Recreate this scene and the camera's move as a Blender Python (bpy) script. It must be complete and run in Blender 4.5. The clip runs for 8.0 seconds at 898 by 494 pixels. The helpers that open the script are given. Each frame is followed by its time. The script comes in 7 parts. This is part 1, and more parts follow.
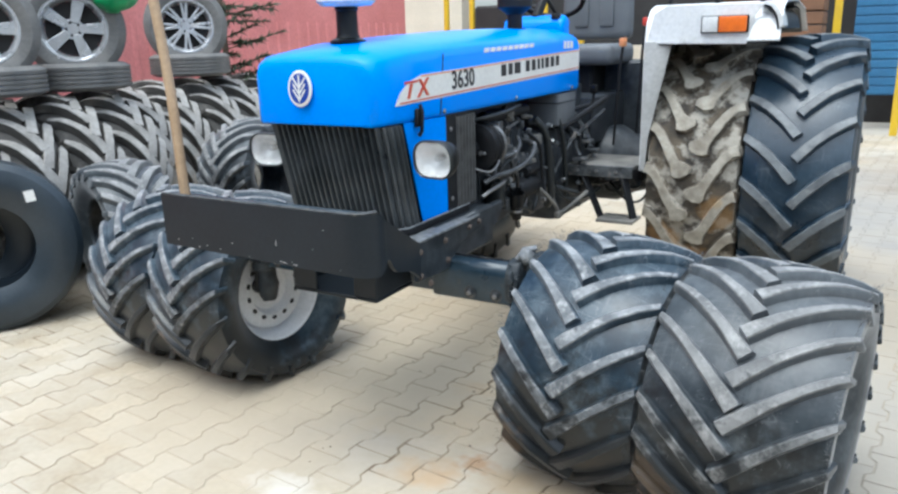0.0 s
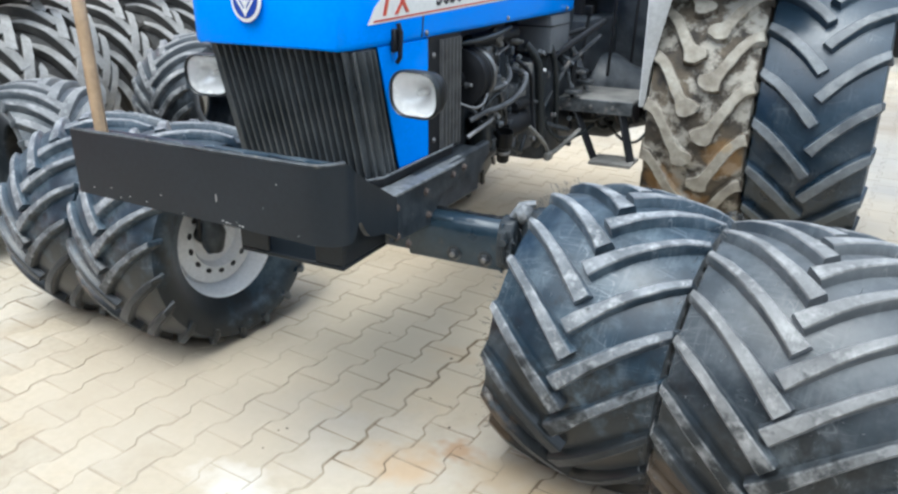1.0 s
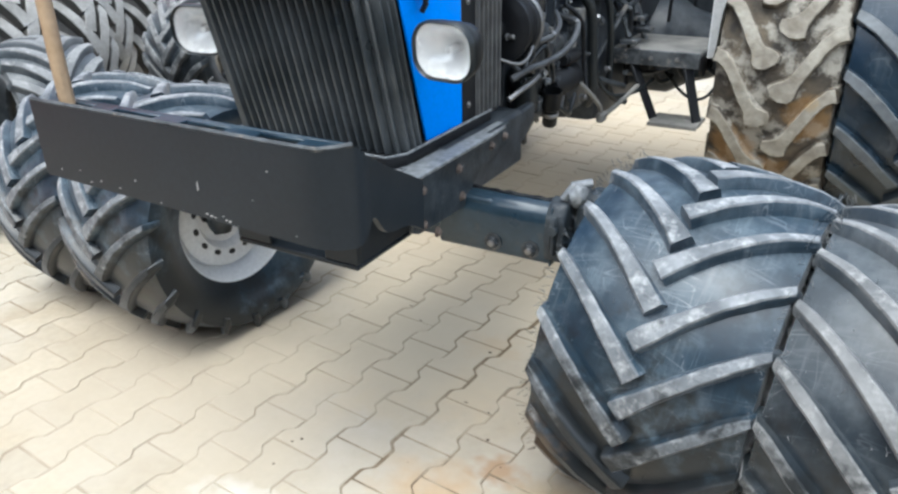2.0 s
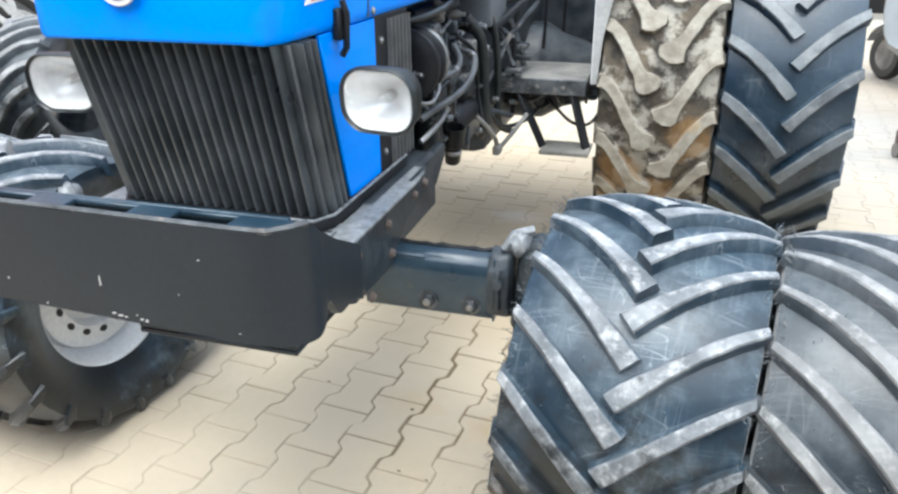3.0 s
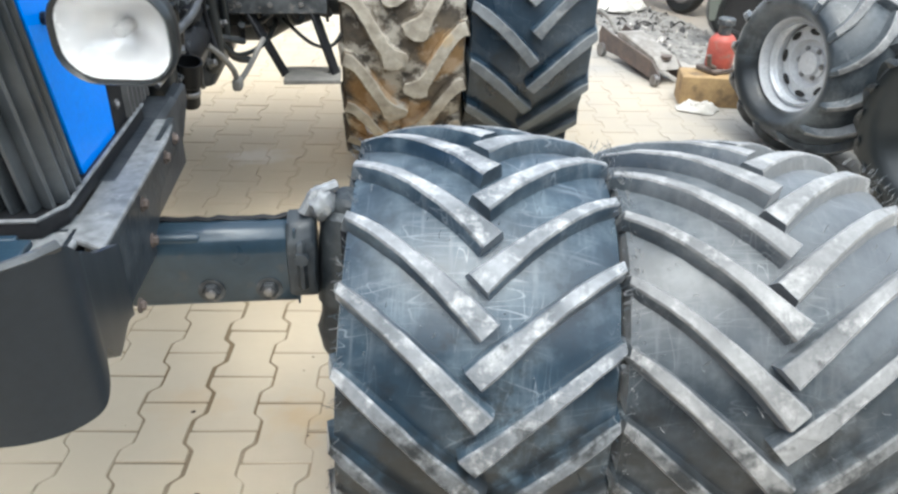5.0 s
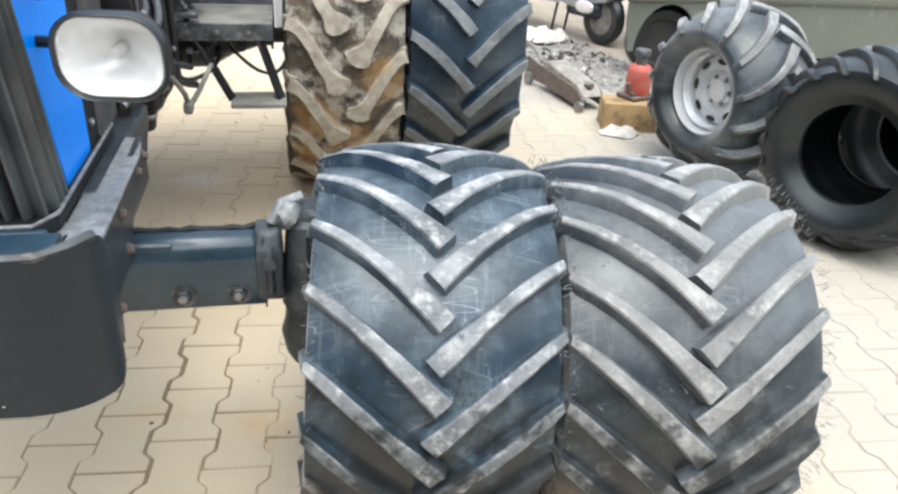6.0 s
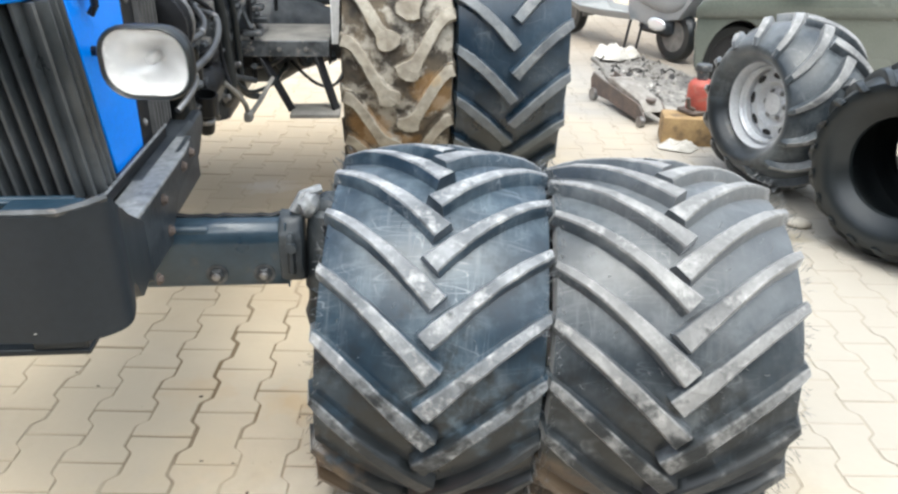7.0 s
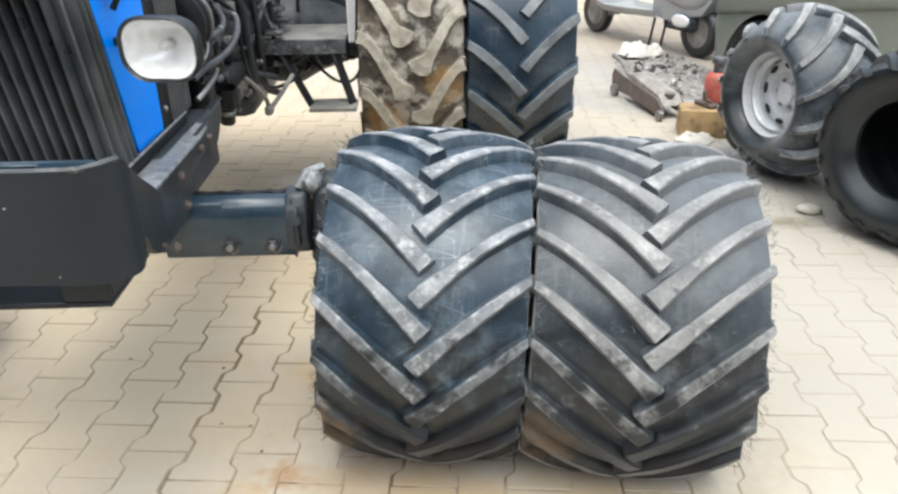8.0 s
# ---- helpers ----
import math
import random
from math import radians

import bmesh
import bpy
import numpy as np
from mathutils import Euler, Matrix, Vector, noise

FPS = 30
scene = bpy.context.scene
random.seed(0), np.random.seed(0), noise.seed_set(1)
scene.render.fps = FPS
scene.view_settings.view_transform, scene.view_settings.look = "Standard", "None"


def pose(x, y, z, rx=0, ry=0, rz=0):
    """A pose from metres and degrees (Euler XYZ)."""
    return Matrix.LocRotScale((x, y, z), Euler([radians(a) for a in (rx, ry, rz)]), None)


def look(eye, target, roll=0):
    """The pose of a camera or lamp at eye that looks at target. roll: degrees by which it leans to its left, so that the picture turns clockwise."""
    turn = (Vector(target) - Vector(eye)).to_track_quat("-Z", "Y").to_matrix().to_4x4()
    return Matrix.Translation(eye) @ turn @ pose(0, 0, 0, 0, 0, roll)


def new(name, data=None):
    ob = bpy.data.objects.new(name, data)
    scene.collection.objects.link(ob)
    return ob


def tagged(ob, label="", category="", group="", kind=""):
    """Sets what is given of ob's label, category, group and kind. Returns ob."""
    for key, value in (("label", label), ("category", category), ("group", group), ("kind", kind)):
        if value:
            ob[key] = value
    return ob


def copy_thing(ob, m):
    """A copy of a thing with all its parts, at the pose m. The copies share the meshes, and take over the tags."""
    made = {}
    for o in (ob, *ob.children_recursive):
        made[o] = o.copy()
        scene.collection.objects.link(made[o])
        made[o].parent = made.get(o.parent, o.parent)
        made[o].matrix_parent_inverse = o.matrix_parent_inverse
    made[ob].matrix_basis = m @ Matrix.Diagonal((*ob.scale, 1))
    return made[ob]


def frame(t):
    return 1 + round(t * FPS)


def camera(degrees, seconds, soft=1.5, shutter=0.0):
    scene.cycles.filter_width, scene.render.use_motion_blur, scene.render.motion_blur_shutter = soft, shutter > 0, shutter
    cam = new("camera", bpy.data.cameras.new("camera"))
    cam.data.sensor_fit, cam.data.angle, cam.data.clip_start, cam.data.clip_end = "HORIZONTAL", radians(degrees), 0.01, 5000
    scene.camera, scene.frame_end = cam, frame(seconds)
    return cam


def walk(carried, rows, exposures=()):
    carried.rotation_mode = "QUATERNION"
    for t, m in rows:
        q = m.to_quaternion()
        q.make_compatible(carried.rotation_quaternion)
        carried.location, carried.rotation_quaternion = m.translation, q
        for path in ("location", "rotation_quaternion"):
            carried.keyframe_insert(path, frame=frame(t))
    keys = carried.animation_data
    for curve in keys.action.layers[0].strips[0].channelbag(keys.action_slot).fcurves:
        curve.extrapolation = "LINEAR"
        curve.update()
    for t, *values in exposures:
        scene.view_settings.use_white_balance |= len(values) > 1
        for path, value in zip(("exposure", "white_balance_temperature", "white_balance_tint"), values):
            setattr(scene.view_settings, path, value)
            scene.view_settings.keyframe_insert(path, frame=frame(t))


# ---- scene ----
# ---- camera and its walk ----
cam = camera(62.0, 8.0, soft=2.5)
PATH = [
    (0, (1.606, -2.319, 1.479), (0.646, -0.649, 0.943), -1.5),
    (0.5, (1.477, -2.112, 1.448), (0.558, -0.45, 0.821), -0.2),
    (1, (1.325, -1.96, 1.443), (0.491, -0.294, 0.714), 0.38),
    (1.2, (1.273, -1.893, 1.431), (0.404, -0.264, 0.661), -0.52),
    (2.3, (1.104, -1.561, 1.391), (0.203, 0.007, 0.537), -1.13),
    (2.5, (1.054, -1.548, 1.394), (0.255, 0.085, 0.561), -1.03),
    (2.8, (0.966, -1.56, 1.43), (0.341, 0.141, 0.583), -0.58),
    (3, (0.887, -1.53, 1.413), (0.359, 0.221, 0.605), -0.6),
    (3.2, (0.851, -1.54, 1.443), (0.371, 0.231, 0.647), 0.99),
    (3.5, (0.791, -1.494, 1.422), (0.307, 0.29, 0.66), 2.13),
    (3.8, (0.756, -1.445, 1.407), (0.265, 0.314, 0.593), 1),
    (4, (0.734, -1.378, 1.391), (0.273, 0.368, 0.532), -0.33),
    (4.2, (0.737, -1.346, 1.397), (0.344, 0.397, 0.496), -0.16),
    (4.5, (0.741, -1.241, 1.358), (0.581, 0.508, 0.401), 0.22),
    (4.8, (0.732, -1.242, 1.371), (0.777, 0.495, 0.38), 2.42),
    (5, (0.679, -1.245, 1.347), (0.893, 0.48, 0.358), 1.47),
    (5.2, (0.644, -1.266, 1.352), (0.916, 0.449, 0.359), 0.87),
    (6.3, (0.607, -1.415, 1.373), (1.031, 0.32, 0.474), 3.8),
    (6.5, (0.639, -1.439, 1.368), (0.993, 0.307, 0.459), 2.3),
    (6.8, (0.715, -1.501, 1.387), (0.96, 0.242, 0.436), 2.21),
    (7, (0.762, -1.562, 1.386), (0.935, 0.227, 0.509), 1.2),
    (7.2, (0.81, -1.607, 1.396), (0.905, 0.225, 0.6), 0.18),
    (7.5, (0.843, -1.656, 1.392), (0.934, 0.159, 0.555), -0.68),
    (8, (0.862, -1.725, 1.372), (0.929, 0.078, 0.509), -0.7),
]

walk(cam, [(t, look(eye, target, roll)) for t, eye, target, roll in PATH],
     [(0.0, 1.08, 5800, 2), (1.0, 1.17, 5800, 2), (2.5, 1.43, 5950, 3), (3.0, 1.66, 6000, 3), (3.5, 1.61, 6000, 3), (4.5, 1.71, 6050, 3), (5.2, 1.56, 6200, 3), (6.5, 1.54, 6350, 4), (7.5, 1.48, 6350, 4), (8.0, 1.4, 6350, 4)])

# ---- world, sun and exposure: a bright overcast sky ----
world = bpy.data.worlds.new("world")
scene.world = world
world.use_nodes = True
wn = world.node_tree
wn.nodes.clear()
sky = wn.nodes.new("ShaderNodeTexSky")
sky.sky_type = "NISHITA"
sky.sun_disc = False
sky.sun_elevation = radians(72)
sky.sun_rotation = radians(187)
sky.dust_density = 4.0
sky.air_density = 1.0
grey = wn.nodes.new("ShaderNodeHueSaturation")
grey.inputs["Saturation"].default_value = 0.5
back = wn.nodes.new("ShaderNodeBackground")
back.inputs["Strength"].default_value = 0.183
out = wn.nodes.new("ShaderNodeOutputWorld")
wn.links.new(sky.outputs[0], grey.inputs["Color"])
wn.links.new(grey.outputs[0], back.inputs[0])
wn.links.new(back.outputs[0], out.inputs[0])
sun_data = bpy.data.lights.new("sun", "SUN")
sun_data.energy = 0.45
sun_data.angle = radians(90)
sun_data.color = (1.0, 0.98, 0.95)
sun = new("sun", sun_data)
sun.matrix_world = look((0.2, -3.3, 12), (0.6, 0.6, 0))


# ---- materials ----
def mat(name, col, rough=0.6, metal=0.0, col2=None, scale=6.0, amount=0.5, fine=60.0, bump=0.15,
        dirt=None, dirt_scale=2.5, dirt_lo=0.5, dirt_hi=0.7, coat=0.0, scratch=None, spec=0.5, rand=0.0, rough2=None, bump_dist=0.004,
        world_place=False, stains_and_light=(), spots=(), sheen=0.0):
    """A surface with a base colour, broad and fine variation, dirt patches and relief."""
    m = bpy.data.materials.new(name)
    m.use_nodes = True
    t = m.node_tree
    n, l = t.nodes, t.links
    b = n["Principled BSDF"]
    b.inputs["Roughness"].default_value = rough
    b.inputs["Metallic"].default_value = metal
    b.inputs["Coat Weight"].default_value = coat
    b.inputs["Specular IOR Level"].default_value = spec
    b.inputs["Coat Roughness"].default_value = 0.08
    b.inputs["Sheen Weight"].default_value = sheen
    b.inputs["Sheen Roughness"].default_value = 0.4
    tc = n.new("ShaderNodeTexCoord")
    place = n.new("ShaderNodeNewGeometry").outputs["Position"] if world_place else tc.outputs["Object"]
    big = n.new("ShaderNodeTexNoise")
    big.inputs["Scale"].default_value, big.inputs["Detail"].default_value = scale, 6
    small = n.new("ShaderNodeTexNoise")
    small.inputs["Scale"].default_value, small.inputs["Detail"].default_value = fine, 4
    l.new(place, big.inputs["Vector"])
    l.new(place, small.inputs["Vector"])
    c2 = col2 or tuple(min(1, v * 0.6) for v in col)
    ramp = n.new("ShaderNodeMapRange")
    ramp.inputs["From Min"].default_value, ramp.inputs["From Max"].default_value = 0.35, 0.68
    ramp.inputs["To Max"].default_value = amount
    l.new(big.outputs["Fac"], ramp.inputs["Value"])
    mix = n.new("ShaderNodeMix")
    mix.data_type = "RGBA"
    mix.inputs["A"].default_value, mix.inputs["B"].default_value = (*col, 1), (*c2, 1)
    l.new(ramp.outputs[0], mix.inputs["Factor"])
    vary = n.new("ShaderNodeHueSaturation")
    fr = n.new("ShaderNodeMapRange")
    fr.inputs["To Min"].default_value, fr.inputs["To Max"].default_value = 1 - 0.3 * amount, 1 + 0.3 * amount
    l.new(small.outputs["Fac"], fr.inputs["Value"])
    l.new(mix.outputs["Result"], vary.inputs["Color"])
    l.new(fr.outputs[0], vary.inputs["Value"])
    last = vary.outputs[0]
    if rand:
        info = n.new("ShaderNodeObjectInfo")
        rr = n.new("ShaderNodeMapRange")
        rr.inputs["To Min"].default_value, rr.inputs["To Max"].default_value = 1 - rand, 1 + rand
        l.new(info.outputs["Random"], rr.inputs["Value"])
        v2 = n.new("ShaderNodeHueSaturation")
        l.new(last, v2.inputs["Color"])
        l.new(rr.outputs[0], v2.inputs["Value"])
        last = v2.outputs[0]
    if dirt:
        dn = n.new("ShaderNodeTexNoise")
        dn.inputs["Scale"].default_value, dn.inputs["Detail"].default_value, dn.inputs["Roughness"].default_value = dirt_scale, 8, 0.65
        l.new(place, dn.inputs["Vector"])
        dr = n.new("ShaderNodeMapRange")
        dr.inputs["From Min"].default_value, dr.inputs["From Max"].default_value = dirt_lo, dirt_hi
        l.new(dn.outputs["Fac"], dr.inputs["Value"])
        dm = n.new("ShaderNodeMix")
        dm.data_type = "RGBA"
        dm.inputs["B"].default_value = (*dirt, 1)
        l.new(last, dm.inputs["A"])
        l.new(dr.outputs[0], dm.inputs["Factor"])
        last = dm.outputs["Result"]
    if scratch:
        total = None
        for rot, stretch, cut in ((0.5, (2, 40, 5), 0.006), (2.2, (42, 2.5, 5), 0.006), (1.3, (6, 3, 45), 0.006)):
            mp = n.new("ShaderNodeMapping")
            mp.inputs["Rotation"].default_value = (rot, rot * 0.7, rot * 1.6)
            mp.inputs["Scale"].default_value = stretch
            l.new(tc.outputs["Object"], mp.inputs["Vector"])
            sn = n.new("ShaderNodeTexNoise")
            sn.inputs["Scale"].default_value, sn.inputs["Detail"].default_value, sn.inputs["Distortion"].default_value = 1.0, 0.5, 0.25
            l.new(mp.outputs[0], sn.inputs["Vector"])
            sub = n.new("ShaderNodeMath")
            sub.operation = "SUBTRACT"
            sub.inputs[1].default_value = 0.52
            l.new(sn.outputs["Fac"], sub.inputs[0])
            ab = n.new("ShaderNodeMath")
            ab.operation = "ABSOLUTE"
            l.new(sub.outputs[0], ab.inputs[0])
            line = n.new("ShaderNodeMapRange")
            line.inputs["From Min"].default_value, line.inputs["From Max"].default_value = cut, cut * 0.3
            l.new(ab.outputs[0], line.inputs["Value"])
            if total is None:
                total = line.outputs[0]
            else:
                mx = n.new("ShaderNodeMath")
                mx.operation = "MAXIMUM"
                l.new(total, mx.inputs[0])
                l.new(line.outputs[0], mx.inputs[1])
                total = mx.outputs[0]
        # broad brushed rubs, soft and running slantwise
        for rot, stretch in ((0.8, (4, 55, 9)), (2.7, (60, 6, 5))):
            mp = n.new("ShaderNodeMapping")
            mp.inputs["Rotation"].default_value = (rot, rot * 1.3, rot * 0.6)
            mp.inputs["Scale"].default_value = stretch
            l.new(tc.outputs["Object"], mp.inputs["Vector"])
            sn = n.new("ShaderNodeTexNoise")
            sn.inputs["Scale"].default_value, sn.inputs["Detail"].default_value, sn.inputs["Roughness"].default_value = 1.0, 3, 0.6
            l.new(mp.outputs[0], sn.inputs["Vector"])
            rub = n.new("ShaderNodeMapRange")
            rub.inputs["From Min"].default_value, rub.inputs["From Max"].default_value = 0.53, 0.8
            rub.inputs["To Max"].default_value = 0.75
            l.new(sn.outputs["Fac"], rub.inputs["Value"])
            mx = n.new("ShaderNodeMath")
            mx.operation = "MAXIMUM"
            l.new(total, mx.inputs[0])
            l.new(rub.outputs[0], mx.inputs[1])
            total = mx.outputs[0]
        patch = n.new("ShaderNodeTexNoise")
        patch.inputs["Scale"].default_value, patch.inputs["Detail"].default_value = 6.0, 5
        l.new(tc.outputs["Object"], patch.inputs["Vector"])
        mask = n.new("ShaderNodeMapRange")
        mask.inputs["From Min"].default_value, mask.inputs["From Max"].default_value = 0.44, 0.72
        mask.inputs["To Max"].default_value = 0.6
        l.new(patch.outputs["Fac"], mask.inputs["Value"])
        mul2 = n.new("ShaderNodeMath")
        mul2.operation = "MULTIPLY"
        l.new(total, mul2.inputs[0])
        l.new(mask.outputs[0], mul2.inputs[1])
        sm = n.new("ShaderNodeMix")
        sm.data_type = "RGBA"
        sm.inputs["B"].default_value = (*scratch, 1)
        l.new(last, sm.inputs["A"])
        l.new(mul2.outputs[0], sm.inputs["Factor"])
        last = sm.outputs["Result"]
    for sx, sy, sr, stretch, sc, strength in stains_and_light:
        # stains and painted light and shade, each of its own shape round a ground place
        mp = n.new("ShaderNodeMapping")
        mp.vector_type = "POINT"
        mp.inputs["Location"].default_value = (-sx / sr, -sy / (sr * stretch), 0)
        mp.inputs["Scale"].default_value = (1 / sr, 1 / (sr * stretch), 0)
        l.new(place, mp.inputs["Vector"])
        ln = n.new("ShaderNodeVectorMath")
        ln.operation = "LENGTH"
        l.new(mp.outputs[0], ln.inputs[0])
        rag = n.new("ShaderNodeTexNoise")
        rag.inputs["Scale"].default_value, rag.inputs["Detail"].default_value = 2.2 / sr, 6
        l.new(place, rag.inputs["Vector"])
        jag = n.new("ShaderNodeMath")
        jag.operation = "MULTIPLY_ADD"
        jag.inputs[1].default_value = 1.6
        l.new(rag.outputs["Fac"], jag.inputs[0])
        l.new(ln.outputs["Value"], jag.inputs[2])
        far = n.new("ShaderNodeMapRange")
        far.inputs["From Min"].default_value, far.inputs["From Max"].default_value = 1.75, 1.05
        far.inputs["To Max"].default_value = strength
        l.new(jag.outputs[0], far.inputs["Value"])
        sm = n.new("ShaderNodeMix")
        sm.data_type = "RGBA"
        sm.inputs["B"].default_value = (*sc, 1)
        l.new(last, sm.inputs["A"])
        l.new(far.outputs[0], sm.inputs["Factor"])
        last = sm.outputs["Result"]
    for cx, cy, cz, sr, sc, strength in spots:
        # a patch round a place on the thing, for mud and painted tones, broken up by noise
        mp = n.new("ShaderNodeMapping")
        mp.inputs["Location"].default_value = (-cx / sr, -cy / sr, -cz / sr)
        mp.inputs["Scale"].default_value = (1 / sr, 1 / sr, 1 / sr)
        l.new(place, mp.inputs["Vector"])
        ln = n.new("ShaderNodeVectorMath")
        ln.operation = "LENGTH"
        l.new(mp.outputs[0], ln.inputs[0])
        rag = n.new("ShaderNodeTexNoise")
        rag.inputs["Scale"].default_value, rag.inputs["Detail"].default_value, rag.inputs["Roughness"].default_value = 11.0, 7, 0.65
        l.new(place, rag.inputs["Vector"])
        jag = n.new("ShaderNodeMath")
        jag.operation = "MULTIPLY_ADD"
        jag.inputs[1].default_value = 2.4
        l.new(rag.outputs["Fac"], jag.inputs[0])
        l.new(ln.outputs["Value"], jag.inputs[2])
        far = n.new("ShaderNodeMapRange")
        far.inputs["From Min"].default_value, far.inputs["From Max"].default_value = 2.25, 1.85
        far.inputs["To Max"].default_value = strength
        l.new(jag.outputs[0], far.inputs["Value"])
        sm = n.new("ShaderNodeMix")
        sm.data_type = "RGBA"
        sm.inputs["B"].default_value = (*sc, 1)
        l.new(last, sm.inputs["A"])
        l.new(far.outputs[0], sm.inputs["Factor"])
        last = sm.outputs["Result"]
    l.new(last, b.inputs["Base Color"])
    r2 = n.new("ShaderNodeMapRange")
    r2.inputs["To Min"].default_value = max(0.03, rough - 0.12)
    r2.inputs["To Max"].default_value = min(1, rough + 0.12) if rough2 is None else rough2
    l.new(big.outputs["Fac"], r2.inputs["Value"])
    l.new(r2.outputs[0], b.inputs["Roughness"])
    if bump:
        bn = n.new("ShaderNodeBump")
        bn.inputs["Strength"].default_value, bn.inputs["Distance"].default_value = bump, bump_dist
        l.new(small.outputs["Fac"], bn.inputs["Height"])
        l.new(bn.outputs[0], b.inputs["Normal"])
    return m


# paler patch on the upper tread of the outer tyre
PALE_TOP = ((0.12, -0.15, 0.4, 0.3, (0.17, 0.176, 0.18), 0.3),)
# low tread darkened: shade painted in over grime, plus one streak of dry mud
SHADE_AND_MUD = ((-0.12, -0.32, -0.3, 0.42, (0.0085, 0.0108, 0.0125), 0.95), (0.18, -0.3, -0.32, 0.44, (0.0095, 0.012, 0.0135), 0.93), (-0.22, -0.36, -0.2, 0.11, (0.13, 0.088, 0.05), 0.6))
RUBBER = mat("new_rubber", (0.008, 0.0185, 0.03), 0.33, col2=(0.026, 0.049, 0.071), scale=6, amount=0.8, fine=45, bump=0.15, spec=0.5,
             dirt=(0.12, 0.157, 0.183), dirt_scale=9, dirt_lo=0.47, dirt_hi=0.85, scratch=(0.32, 0.345, 0.37), spots=SHADE_AND_MUD, sheen=0.2)
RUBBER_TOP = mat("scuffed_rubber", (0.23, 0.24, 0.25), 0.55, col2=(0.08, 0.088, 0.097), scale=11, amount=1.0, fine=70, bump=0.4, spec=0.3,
                 dirt=(0.42, 0.425, 0.42), dirt_scale=26, dirt_lo=0.5, dirt_hi=0.7, scratch=(0.05, 0.055, 0.06), spots=SHADE_AND_MUD, sheen=0.2)
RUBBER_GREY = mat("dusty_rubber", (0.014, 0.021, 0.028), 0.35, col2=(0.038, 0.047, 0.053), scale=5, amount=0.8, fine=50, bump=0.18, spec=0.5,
                  dirt=(0.125, 0.14, 0.148), dirt_scale=8, dirt_lo=0.46, dirt_hi=0.85, scratch=(0.25, 0.255, 0.26), spots=SHADE_AND_MUD + PALE_TOP, sheen=0.35)
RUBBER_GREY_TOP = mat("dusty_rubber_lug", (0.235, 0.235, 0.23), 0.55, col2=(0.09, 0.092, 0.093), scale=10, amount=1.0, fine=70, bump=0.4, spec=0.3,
                      dirt=(0.4, 0.395, 0.38), dirt_scale=20, dirt_lo=0.5, dirt_hi=0.72, scratch=(0.06, 0.06, 0.06), spots=SHADE_AND_MUD, sheen=0.35)
# rear carcass and lugs share a darker patch low on the front
RUBBER_BLUE = mat("clean_rear_rubber", (0.01, 0.022, 0.036), 0.3, col2=(0.027, 0.049, 0.072), scale=3, amount=0.9, fine=45, bump=0.12, spec=0.6,
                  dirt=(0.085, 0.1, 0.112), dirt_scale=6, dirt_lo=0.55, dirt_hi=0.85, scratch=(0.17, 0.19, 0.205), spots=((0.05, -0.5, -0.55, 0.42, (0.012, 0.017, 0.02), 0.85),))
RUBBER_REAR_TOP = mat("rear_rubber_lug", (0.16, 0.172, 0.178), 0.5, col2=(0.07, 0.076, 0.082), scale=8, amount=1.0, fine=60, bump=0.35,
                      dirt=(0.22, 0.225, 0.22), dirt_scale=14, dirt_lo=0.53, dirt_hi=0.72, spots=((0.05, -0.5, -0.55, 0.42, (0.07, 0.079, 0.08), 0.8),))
RUBBER_DARK = mat("black_rubber", (0.008, 0.0105, 0.0115), 0.34, col2=(0.02, 0.024, 0.0255), scale=6, amount=0.7, fine=60, bump=0.15, spec=0.5,
                  dirt=(0.09, 0.092, 0.092), dirt_scale=14, dirt_lo=0.66, dirt_hi=0.85)
RUBBER_OLD = mat("weathered_car_rubber", (0.12, 0.118, 0.113), 0.6, col2=(0.2, 0.192, 0.178), scale=7, amount=0.9, fine=60, bump=0.2)
RUBBER_TRUCK = mat("smooth_truck_rubber", (0.014, 0.023, 0.032), 0.36, col2=(0.035, 0.048, 0.06), scale=4, amount=0.8, fine=60, bump=0.1, spec=0.6)
YARD = mat("yard_rubber", (0.05, 0.046, 0.041), 0.7, col2=(0.1, 0.092, 0.08), scale=5, amount=0.9, fine=50, bump=0.25,
           dirt=(0.2, 0.18, 0.155), dirt_scale=6, dirt_lo=0.52, dirt_hi=0.75)
YARD_TOP = mat("yard_rubber_lug", (0.38, 0.36, 0.33), 0.65, col2=(0.2, 0.19, 0.17), scale=9, amount=0.9, fine=60, bump=0.25)
MUD = mat("dried_mud_rubber", (0.04, 0.034, 0.027), 0.88, col2=(0.14, 0.112, 0.078), scale=13, amount=1.0, fine=40, bump=0.6,
          dirt=(0.36, 0.33, 0.275), dirt_scale=9, dirt_lo=0.49, dirt_hi=0.58, bump_dist=0.012,
          spots=tuple((sx, 0.7 * math.cos(a), 0.7 * math.sin(a), 0.1, (0.33, 0.19, 0.07), 0.6) for a, sx in ((3.3, 0.14), (3.55, -0.13), (3.72, 0.04), (3.9, -0.12), (0.3, 0.1), (1.6, -0.1))))
MUD_TOP = mat("dried_mud_lug", (0.36, 0.33, 0.27), 0.85, col2=(0.19, 0.163, 0.125), scale=14, amount=0.9, fine=50, bump=0.5,
              dirt=(0.36, 0.25, 0.12), dirt_scale=6, dirt_lo=0.6, dirt_hi=0.72, bump_dist=0.01)
